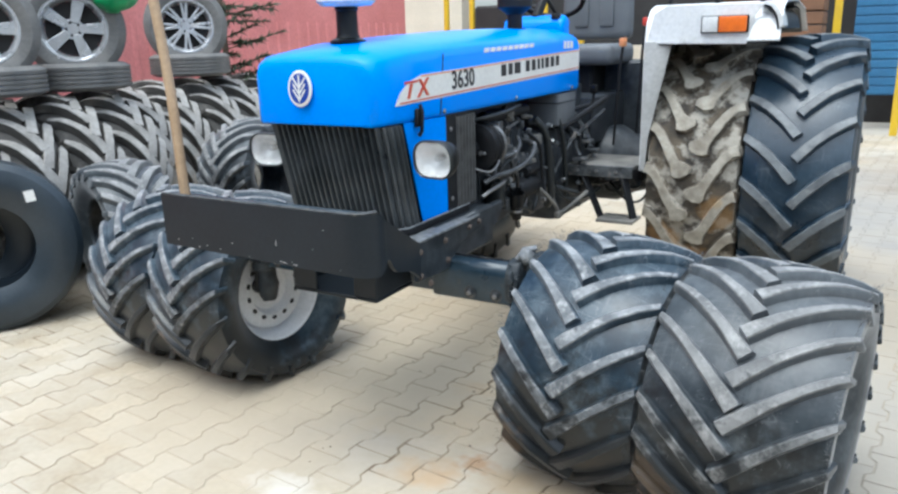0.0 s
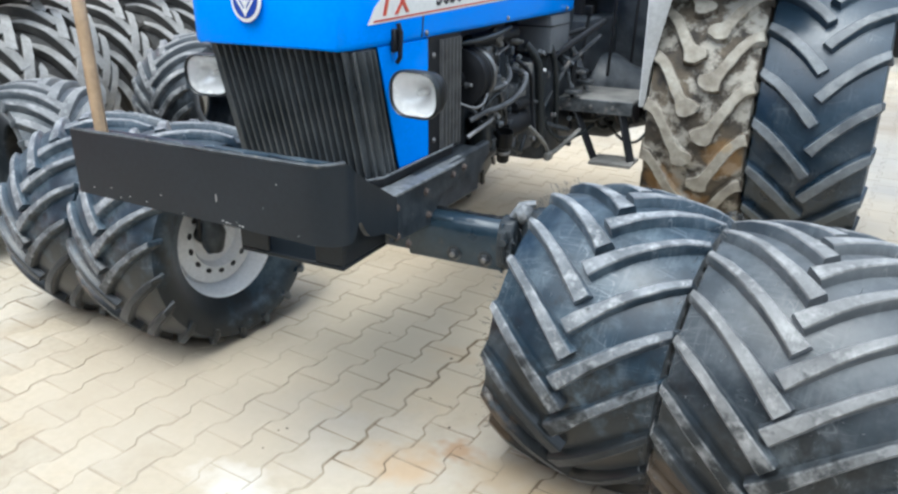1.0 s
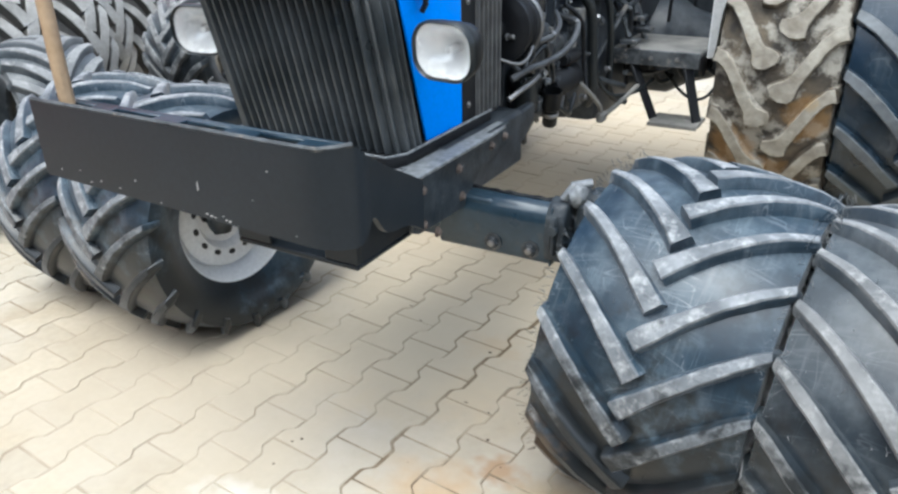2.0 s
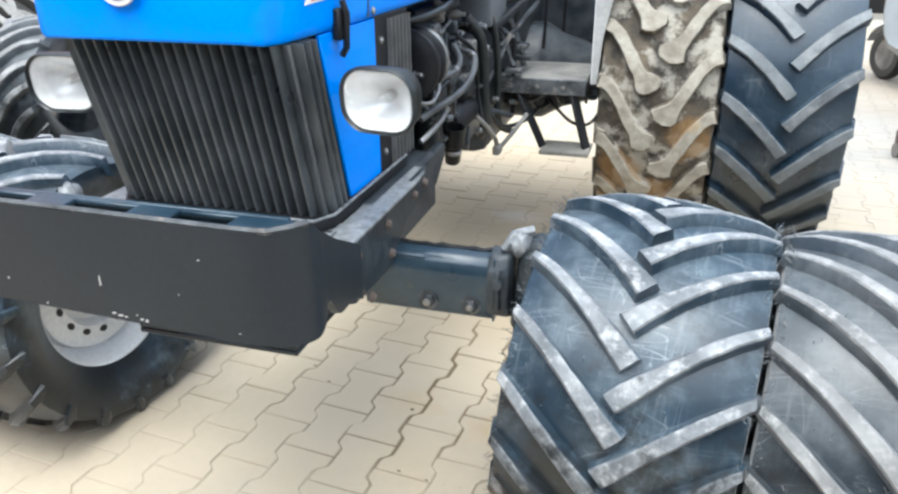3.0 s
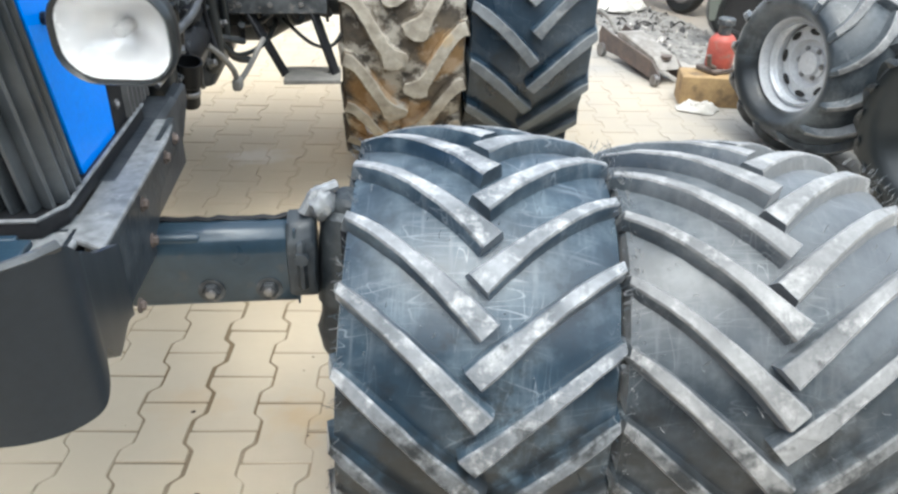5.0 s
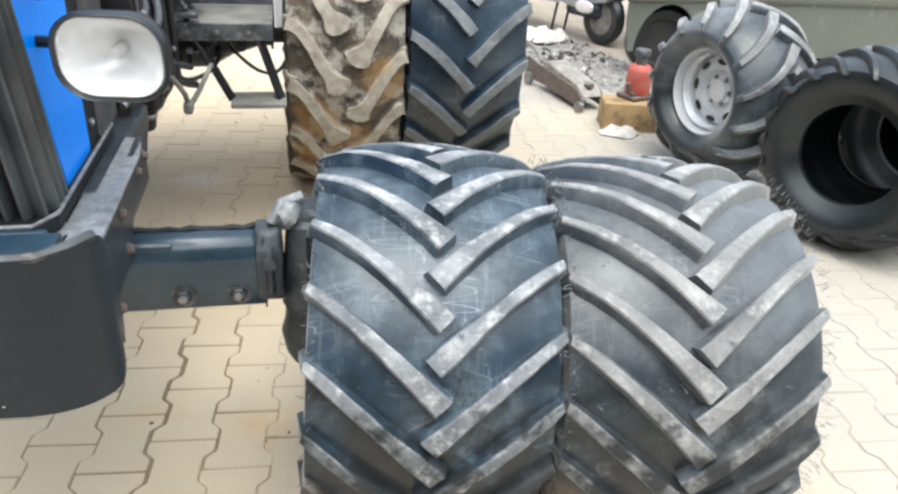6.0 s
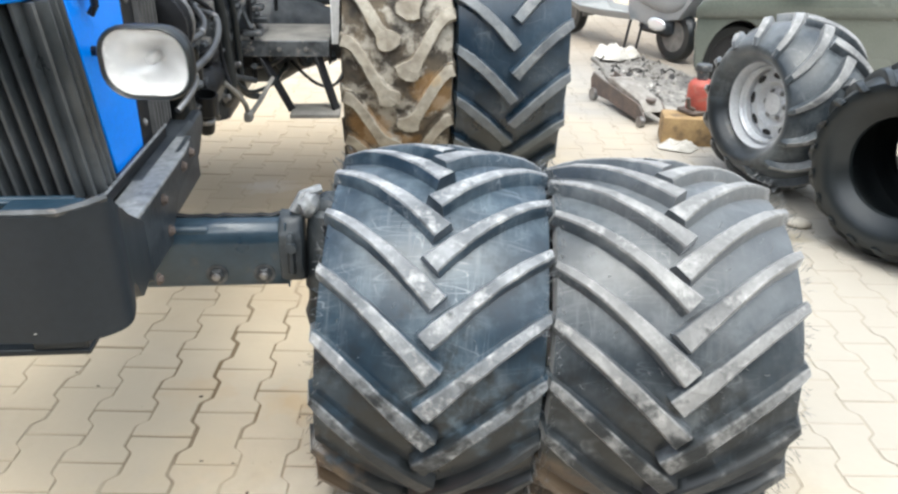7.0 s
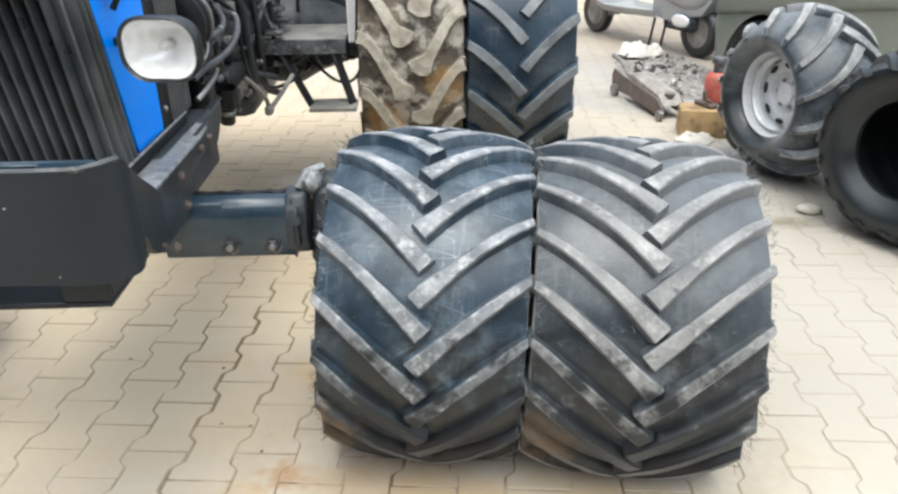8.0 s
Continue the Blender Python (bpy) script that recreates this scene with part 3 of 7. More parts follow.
# ---- tyres ----
def tyre_mesh(R, W, rim, lugs=19, sweep=37, lug_w=0.045, lug_h=0.03, phase=0.0, crown=0.03, over=0.1, knob=0.0, wob=0.0,
              seed=1, side_bulge=0.02, wall=0.012, hairs=0, curve=0.32, tip_w=1.15, shoulder=0.78, fade=0.96, lug_list=None):
    """A tractor tyre round the x axis: carcass with sidewalls, open inside, and two rows of lugs that meet in a V.
    Angles run from the front (-y) upwards; phase is the angle of one lug's tip."""
    rnd = random.Random(seed)
    bm = bmesh.new()
    h = W / 2

    def tread_r(u):
        return R - lug_h - crown * abs(u) ** 2.2
    prof = [(u * h, tread_r(u)) for u in (-1, -0.85, -0.65, -0.4, -0.15, 0.15, 0.4, 0.65, 0.85, 1)]
    side = []
    for k in range(1, 8):
        s = k / 7
        side.append((h + side_bulge * math.sin(math.pi * min(1, s * 1.15)) - 0.22 * h * s * s, tread_r(1) + (rim - tread_r(1)) * s))
    full = [(-x, r) for x, r in reversed(side)] + prof + side
    ins = []
    for x, r in reversed(full):
        ins.append((x * 0.92, r - wall if r > rim + 0.03 else r))
    ring = full + [(full[-1][0] * 0.9, rim - 0.004)] + ins[1:-1] + [(full[0][0] * 0.9, rim - 0.004)]
    n = 76
    rows = []
    for i in range(n):
        a = 2 * math.pi * i / n
        rows.append([bm.verts.new((x, -r * math.cos(a), r * math.sin(a))) for x, r in ring])
    k = len(ring)
    for i in range(n):
        j = (i + 1) % n
        for c in range(k):
            bm.faces.new((rows[i][c], rows[j][c], rows[j][(c + 1) % k], rows[i][(c + 1) % k]))
    steps = 16 if knob else 9
    for side_sign in (-1, 1):
        for q in range(lugs):
            tip = radians(phase) + 2 * math.pi * (q + (0.5 if side_sign > 0 else 0)) / lugs
            tip += radians(rnd.uniform(-0.5, 0.5))
            prev = None
            body = bm
            if lug_list is not None:
                bm = bmesh.new()
                lug_list.append(bm)
            for s in range(steps + 1):
                t = s / steps
                u = -1.02 + t * (1.02 + over)
                back = (1 - t)
                ang = tip + radians(sweep) * (back * (1 - curve) + curve * (1 - t * t))
                if wob:
                    ang += radians(wob) * math.sin(t * 6.3)
                du = 1.02 + over
                slope = math.atan2(radians(sweep) * ((1 - curve) + 2 * curve * t) * R, du * h)
                w = lug_w * (1 + (tip_w - 1) * t ** 2.5) * (1 + knob * math.exp(-((t - 0.88) / 0.09) ** 2) + knob * 0.6 * math.exp(-(t / 0.12) ** 2)) * (0.72 if knob and t > 0.97 else 1) * (1 + rnd.uniform(-0.07, 0.07))
                if s == 0:
                    w *= 1.1
                x = side_sign * u * h
                x_lim = max(-1.0, min(1.0, u))
                rb = tread_r(x_lim) - 0.006
                rt = tread_r(x_lim) + lug_h * (1.0 if t > 0.2 else fade + (1 - fade) * t * 5) * rnd.uniform(0.96, 1.03)
                tx, ta = math.sin(slope), math.cos(slope)
                verts = []
                for off, r in ((-0.5 * w - 0.007, rb), (-0.5 * w, rt - 0.004), (-0.5 * w + 0.004, rt), (0.5 * w - 0.004, rt), (0.5 * w, rt - 0.004), (0.5 * w + 0.007, rb)):
                    aa = ang + off * ta / R
                    xx = x + side_sign * off * tx * (1 if 0.05 < t else 0.3)
                    verts.append(bm.verts.new((xx, -r * math.cos(aa), r * math.sin(aa))))
                if prev:
                    for c in range(5):
                        f = bm.faces.new((prev[c], prev[c + 1], verts[c + 1], verts[c]))
                        f.material_index = 1 if 1 <= c <= 3 else 0
                else:
                    first = verts
                prev = verts
            bm.faces.new(prev)
            # the lug's root runs down the shoulder
            ang = tip + radians(sweep)
            rr = tread_r(1) - (1 - shoulder) * (tread_r(1) - rim)
            low = []
            for off, v in ((-0.5 * lug_w - 0.004, 0), (-0.42 * lug_w, 0.8), (-0.36 * lug_w, 1), (0.36 * lug_w, 1), (0.42 * lug_w, 0.8), (0.5 * lug_w + 0.004, 0)):
                aa = ang + radians(sweep) * 0.06 + off / R
                low.append(bm.verts.new((-side_sign * (h + side_bulge * 0.55 + 0.012 * v), -rr * math.cos(aa), rr * math.sin(aa))))
            for c in range(5):
                bm.faces.new((first[c], first[c + 1], low[c + 1], low[c]))
            bm.faces.new(low)
            bm = body
    for _ in range(hairs):
        # moulding hairs at the shoulders and along the lugs
        u = rnd.choice((-1, 1)) * (rnd.uniform(0.94, 1.0) if rnd.random() < 0.78 else rnd.uniform(0.0, 0.95))
        a = rnd.uniform(-0.6, 1.9)
        r = tread_r(u) + lug_h * (rnd.choice((0.2, 1.0)) if abs(u) > 0.93 else 0.0)
        p = Vector((u * h, -r * math.cos(a), r * math.sin(a)))
        d = Vector(((u if abs(u) > 0.93 else 0.2) * rnd.uniform(0.2, 1), -math.cos(a) + rnd.uniform(-0.6, 0.6), math.sin(a) + rnd.uniform(-0.6, 0.6))).normalized()
        bend = Vector((rnd.uniform(-1, 1), rnd.uniform(-1, 1), rnd.uniform(-1, 1))) * 0.003
        far = rnd.uniform(0.007, 0.024)
        rod(bm, [p, p + d * far * 0.5 + bend, p + d * far], 0.0006, 3, slot=0 if rnd.random() < 0.55 else 1)
    return bm


# ---- ground ----
def ground():
    bm = bmesh.new()
    s = 900
    vs = [bm.verts.new(p) for p in ((-s, -s, -0.03), (s, -s, -0.03), (s, s, -0.03), (-s, s, -0.03))]
    bm.faces.new(vs)
    ob = part("ground", bm, GROUND, smooth=0)
    tagged(ob, "pale dusty concrete ground of the open yard", "ground", kind="structure")


ground()

# ---- the tractor, whose own zero lies LIFT over the ground ----
LIFT = 0.03
tractor = tagged(empty("tractor", pose(0, 0, LIFT)), "blue farm tractor with dual tyres on both axles in a yard", "tractor")
CX = -0.015
STEER, CAMBER = -6.8, 2.3


def tractor_hood():
    bm = bmesh.new()
    # sections across the hood, from the nose to the dash: y, half width, bottom, shoulder height, crown height
    secs = [(-0.385, 0.205, 1.184, 1.375, 1.385), (-0.375, 0.235, 1.18, 1.395, 1.405), (-0.345, 0.255, 1.18, 1.405, 1.42), (-0.29, 0.262, 1.18, 1.413, 1.43),
            (-0.16, 0.265, 1.18, 1.428, 1.45), (0.1, 0.265, 1.18, 1.44, 1.468), (0.5, 0.265, 1.18, 1.45, 1.482), (0.9, 0.265, 1.18, 1.455, 1.49), (1.42, 0.265, 1.18, 1.455, 1.492)]
    rows = []
    for y, w, lo, sh, cr in secs:
        pts = [(-w + 0.012, lo), (-w, lo + 0.015), (-w, sh - 0.055), (-w + 0.012, sh - 0.02), (-w + 0.045, sh), (-w * 0.5, sh + (cr - sh) * 0.75), (0, cr),
               (w * 0.5, sh + (cr - sh) * 0.75), (w - 0.045, sh), (w - 0.012, sh - 0.02), (w, sh - 0.055), (w, lo + 0.015), (w - 0.012, lo)]
        rows.append([bm.verts.new((CX + x, y, z)) for x, z in pts])
    for a, b in zip(rows, rows[1:]):
        for i in range(len(a) - 1):
            bm.faces.new((a[i], a[i + 1], b[i + 1], b[i]))
    bm.faces.new(rows[0][::-1])
    # underside lip and rear closing
    under = [[bm.verts.new((v.co.x * 0.93 + CX * 0.07, v.co.y + (0.02 if r is rows[0] else 0), v.co.z + 0.01)) for v in (r[0], r[-1])] for r in rows]
    for r, u, r2, u2 in zip(rows, under, rows[1:], under[1:]):
        bm.faces.new((r[0], u[0], u2[0], r2[0]))
        bm.faces.new((r[-1], u[1], u2[1], r2[-1]))
    bm.faces.new(rows[-1])
    bm.faces.new((rows[0][0], rows[0][-1], under[0][1], under[0][0]))
    hood = part("hood", bm, BLUE, tractor, "glossy blue sheet-metal hood", smooth=50)
    b = hood.modifiers.new("bevel", "BEVEL")
    b.width, b.segments, b.limit_method, b.angle_limit = 0.008, 2, "ANGLE", radians(35)
    # seam between nose and hood
    for sx in (-1, 1):
        bm = bmesh.new()
        prism(bm, [(0.0, 1.19), (0.006, 1.19), (0.036, 1.4), (0.03, 1.4)], 0, CX + sx * 0.2655 - 0.001, CX + sx * 0.2655 + 0.001)
        part("hood_seam", bm, INK, hood, smooth=0)
    # the oval emblem on the nose
    nose = pose(CX - 0.03, -0.392, 1.305, 87, 0, 0)
    bm = bmesh.new()
    ring = [(0.05 * math.cos(a), 0.059 * math.sin(a)) for a in np.linspace(0, 2 * math.pi, 33)[:-1]]
    prism(bm, ring, 2, 0, 0.006, 0.002, m=nose)
    emblem = part("emblem", bm, CREAM, hood, "oval white and navy emblem of plain leaf shapes")
    bm = bmesh.new()
    prism(bm, [(x * 0.8, y * 0.82) for x, y in ring], 2, 0.0062, 0.008, m=nose)
    part("emblem_field", bm, NAVY, emblem, smooth=0)
    bm = bmesh.new()
    prism(bm, rounded(0.006, 0.088, 0.002, 2), 2, 0.0082, 0.0095, m=nose)
    for sx in (-1, 1):
        for k in range(3):
            prism(bm, rounded(0.0055, 0.042, 0.002, 2), 2, 0.0082, 0.0095, m=nose @ pose(sx * 0.013, 0.018 - 0.019 * k, 0, 0, 0, -sx * 36))
    part("emblem_leaf", bm, CREAM, emblem, smooth=0)
    # the white band with its coloured edges on both sides
    for sx in (-1, 1):
        x = CX + sx * 0.2652

        def plate(name, pts, material, lift, parent, label=""):
            bm = bmesh.new()
            prism(bm, pts, 0, min(x, x + sx * lift), max(x, x + sx * lift))
            return part(name, bm, material, parent, label, smooth=0)
        band = plate("stripe", [(-0.285, 1.243), (-0.25, 1.285), (-0.2, 1.315), (-0.12, 1.335), (1.412, 1.382), (1.412, 1.284)], CREAM, 0.0016, hood, "white decal band with a red and orange edge")
        plate("stripe_edge", [(-0.262, 1.2475), (1.412, 1.291), (1.412, 1.295), (-0.255, 1.2525)], RED, 0.0024, band)
        plate("stripe_edge", [(-0.12, 1.3285), (1.412, 1.3755), (1.412, 1.38), (-0.12, 1.333)], ORANGE_D, 0.0024, band)
        # the two slanted series letters, T and X, as red strokes with an orange shade
        for dy, c, lift in ((0.006, ORANGE_D, 0.0026), (0.0, RED, 0.0032)):
            plate("letter_stroke", [(-0.213 + dy, 1.262), (-0.201 + dy, 1.262), (-0.181 + dy, 1.31), (-0.193 + dy, 1.31)], c, lift, band)
            plate("letter_stroke", [(-0.226 + dy, 1.31), (-0.148 + dy, 1.313), (-0.145 + dy, 1.32), (-0.223 + dy, 1.317)], c, lift + 0.0003, band)
            plate("letter_stroke", [(-0.153 + dy, 1.262), (-0.141 + dy, 1.262), (-0.075 + dy, 1.325), (-0.087 + dy, 1.325)], c, lift + 0.0006, band)
            plate("letter_stroke", [(-0.09 + dy, 1.265), (-0.078 + dy, 1.265), (-0.128 + dy, 1.322), (-0.14 + dy, 1.322)], c, lift + 0.0009, band)
        # the model number in black figures
        cu = bpy.data.curves.new("number", "FONT")
        cu.body, cu.size, cu.extrude, cu.align_x = "3630", 0.09, 0.0008, "LEFT"
        cu.offset = 0.0012
        tmp = new("number_text", cu)
        deps = bpy.context.evaluated_depsgraph_get()
        me = bpy.data.meshes.new_from_object(tmp.evaluated_get(deps))
        bpy.data.objects.remove(tmp)
        me.materials.clear()
        me.materials.append(INK)
        num = new("number", me)
        num.parent = band
        num.matrix_basis = pose(x + sx * 0.0032, 0.085 if sx > 0 else 0.3, 1.274 if sx > 0 else 1.278, 90, 0, sx * 90) @ pose(0, 0, 0, 0, 0, sx * 1.7)
        # the maker's name stands as plain bars
        for k, (y0, w) in enumerate(((0.5, 0.06), (0.57, 0.05), (0.63, 0.075), (0.745, 0.055), (0.81, 0.055), (0.875, 0.035), (0.92, 0.035), (0.965, 0.055), (1.03, 0.055), (1.095, 0.05))):
            zz = 1.286 + 0.029 * (y0 - 0.1)
            plate("name_bar", [(y0, zz), (y0 + w * 0.8, zz), (y0 + w * 0.8, zz + 0.046), (y0, zz + 0.046)], INK, 0.0026, band)
        for k in range(9):
            y0 = 0.35 + 0.055 * k
            plate("script_bar", [(y0, 1.395 + 0.0012 * k), (y0 + 0.042, 1.396 + 0.0012 * k), (y0 + 0.048, 1.412 + 0.0012 * k), (y0 + 0.006, 1.411 + 0.0012 * k)], CREAM, 0.0018, hood)
        for k in range(3):
            y0 = 1.2 + 0.045 * k
            plate("badge_bar", [(y0, 1.39), (y0 + 0.03, 1.39), (y0 + 0.03, 1.425), (y0, 1.425)], CREAM, 0.0018, hood)
        for y0 in (0.03, 0.65, 1.32):
            bolt(hood, (x, y0, 1.2), (sx, 0, 0), 0.006, 0.004, STEEL, "screw")
        # latch
        bm = bmesh.new()
        box(bm, (x - 0.004, -0.17, 1.165), (x + sx * 0.012, -0.135, 1.225), 0.004)
        rod(bm, [(x + sx * 0.012, -0.152, 1.24), (x + sx * 0.02, -0.152, 1.215), (x + sx * 0.016, -0.152, 1.15), (x + sx * 0.006, -0.152, 1.135)], 0.007, 6)
        part("latch", bm, BLACK, hood, "black rubber hood latch")
    return hood


hood = tractor_hood()


def air_stacks():
    bm = bmesh.new()
    lathe(bm, [(0, 0), (0.062, 0), (0.062, 0.008), (0.042, 0.016), (0.037, 0.03), (0.036, 0.105), (0.04, 0.108), (0.04, 0.118), (0, 0.118)], 28, m=pose(CX, -0.16, 1.445))
    s = part("air_intake", bm, PLASTIC, tractor, "black air intake stub with a pale bowl on top")
    bm = bmesh.new()
    lathe(bm, [(0.03, 0.118), (0.085, 0.122), (0.1, 0.135), (0.1, 0.2), (0.085, 0.225), (0.03, 0.235), (0, 0.235)], 28, m=pose(CX, -0.16, 1.445))
    part("bowl", bm, CLEARLENS, s, "pale translucent pre-cleaner bowl")
    bm = bmesh.new()
    lathe(bm, [(0, 0), (0.055, 0), (0.055, 0.01), (0.037, 0.012), (0.037, 0.075), (0.085, 0.11), (0.085, 0.3), (0.04, 0.33), (0.03, 0.33), (0.03, 0.55), (0, 0.55)], 24, m=pose(CX + 0.02, 1.17, 1.48))
    part("exhaust", bm, BLACK, tractor, "black exhaust muffler standing on the hood")


air_stacks()


def grille():
    """A black pleated grille, leaning back towards its foot, with rounded corners."""
    xl, xr, top, bot = -0.222, 0.234, 1.185, 0.826
    r, n = 0.02, 18
    path = [(xl + r + k * (xr - xl - 2 * r), 0.0) for k in np.linspace(0, 1, n)]
    arc = [(r * math.sin(a), r - r * math.cos(a)) for a in (math.pi / 4, math.pi / 2)] + [(r, r + 0.028), (r, r + 0.052)]
    full = [(xl + r - x, y) for x, y in reversed(arc)] + path + [(xr - r + x, y) for x, y in arc]
    back = bmesh.new()
    y_top, lean_all = -0.345, 0.092
    rows = [[back.verts.new((x, y_top + lean + y + 0.014, z)) for x, y in full] for z, lean in ((top, 0.0), (bot, lean_all))]
    for i in range(len(full) - 1):
        back.faces.new((rows[0][i], rows[0][i + 1], rows[1][i + 1], rows[1][i]))
    g = part("grille", back, BLACK, tractor, "black pleated radiator grille")
    # each pleat
    for i, (x, y) in enumerate(full):
        side = -1 if i < 4 else 1
        if 4 <= i < 4 + n:
            nx, ny = 0, -1
        elif y >= r:
            nx, ny = side, 0
        else:
            nx, ny = side * 0.707, -0.707
        bm = bmesh.new()
        w = 0.0098
        prev = None
        for z, lean in ((top - 0.004, 0.0), ((top + bot) / 2, lean_all / 2), (bot + 0.004, lean_all)):
            c = Vector((x, y_top + lean + y + 0.012, z))
            tx, ty = -ny, nx
            vs = [bm.verts.new(c + Vector((tx, ty, 0)) * p + Vector((nx, ny, 0)) * q) for p, q in ((-w, -0.01), (-w * 0.62, 0.012), (-w * 0.25, 0.021), (w * 0.25, 0.021), (w * 0.62, 0.012), (w, -0.01))]
            if prev:
                for k in range(5):
                    bm.faces.new((prev[k], prev[k + 1], vs[k + 1], vs[k]))
            else:
                bm.faces.new(vs)
            prev = vs
        bm.faces.new(prev[::-1])
        part("pleat", bm, GRILLE, g, smooth=60)
    # foot tray round the grille: a channel with a lip, and the frame's worn flange before it
    bm = bmesh.new()
    out_l = [(xl - 0.03, 0.2), (xl - 0.03, -0.23), (xl + 0.005, -0.282), (xr - 0.005, -0.282), (xr + 0.02, -0.235), (xr + 0.02, 0.2)]
    prism(bm, out_l, 2, 0.8, 0.829, 0.003)
    tray = part("grille_tray", bm, BLACK, g)
    bm = bmesh.new()
    rod(bm, [(x, y, 0.8295) for x, y in out_l], 0.0035, 6)
    part("tray_lip", bm, EDGE, tray, "bare worn tray lip")
    bm = bmesh.new()
    prism(bm, [(CX - 0.31, -0.26), (CX - 0.31, -0.305), (CX - 0.24, -0.308), (CX + 0.26, -0.312), (CX + 0.29, -0.3), (CX + 0.29, -0.2)], 2, 0.788, 0.799, 0.002)
    part("tray_flange", bm, EDGE, tray, "bare worn front flange")
    # dark core behind
    bm = bmesh.new()
    box(bm, (CX - 0.22, -0.13, 0.8), (CX + 0.22, 0.2, 1.17), 0.01)
    part("radiator", bm, DARK, tractor)


VENTRIB = mat("dusty_vent_rib", (0.12, 0.12, 0.118), 0.45, col2=(0.06, 0.06, 0.06), scale=20, amount=0.8, fine=60, bump=0.1)
GRILLE = mat("grille_black", (0.04, 0.047, 0.052), 0.32, spec=0.55, col2=(0.1, 0.11, 0.117), scale=7, amount=0.9, fine=60, bump=0.15)
grille()


def side_panels():
    for sx in (-1, 1):
        x = CX + sx * 0.255
        bm = bmesh.new()
        prism(bm, [(-0.225, 1.182), (0.052, 1.182), (0.052, 0.815), (-0.122, 0.815)], 0, x - 0.004, x + 0.004, 0.0015)
        part("side_strip", bm, BLUE, tractor, "blue side strip beside the grille")
        bm = bmesh.new()
        box(bm, (x - 0.006, 0.054, 0.815), (x + 0.0045, 0.262, 1.185), 0.002)
        p = part("side_vent", bm, BLACK, tractor, "black ribbed side vent panel")
        for k in range(6):
            y = 0.125 + k * 0.025
            bm = bmesh.new()
            prism(bm, [(y, 0), (y + 0.001, 0.011), (y + 0.006, 0.011), (y + 0.007, 0)], 2, 0.83, 1.172, m=Matrix(((0, sx, 0, x + sx * 0.0045), (1, 0, 0, 0), (0, 0, 1, 0), (0, 0, 0, 1))))
            part("vent_rib", bm, VENTRIB, p, smooth=0)
        for z in (0.87, 1.0, 1.13):
            bolt(p, (x + sx * 0.0045, 0.085, z), (sx, 0, 0), 0.006, 0.004, STEEL, "screw")


side_panels()


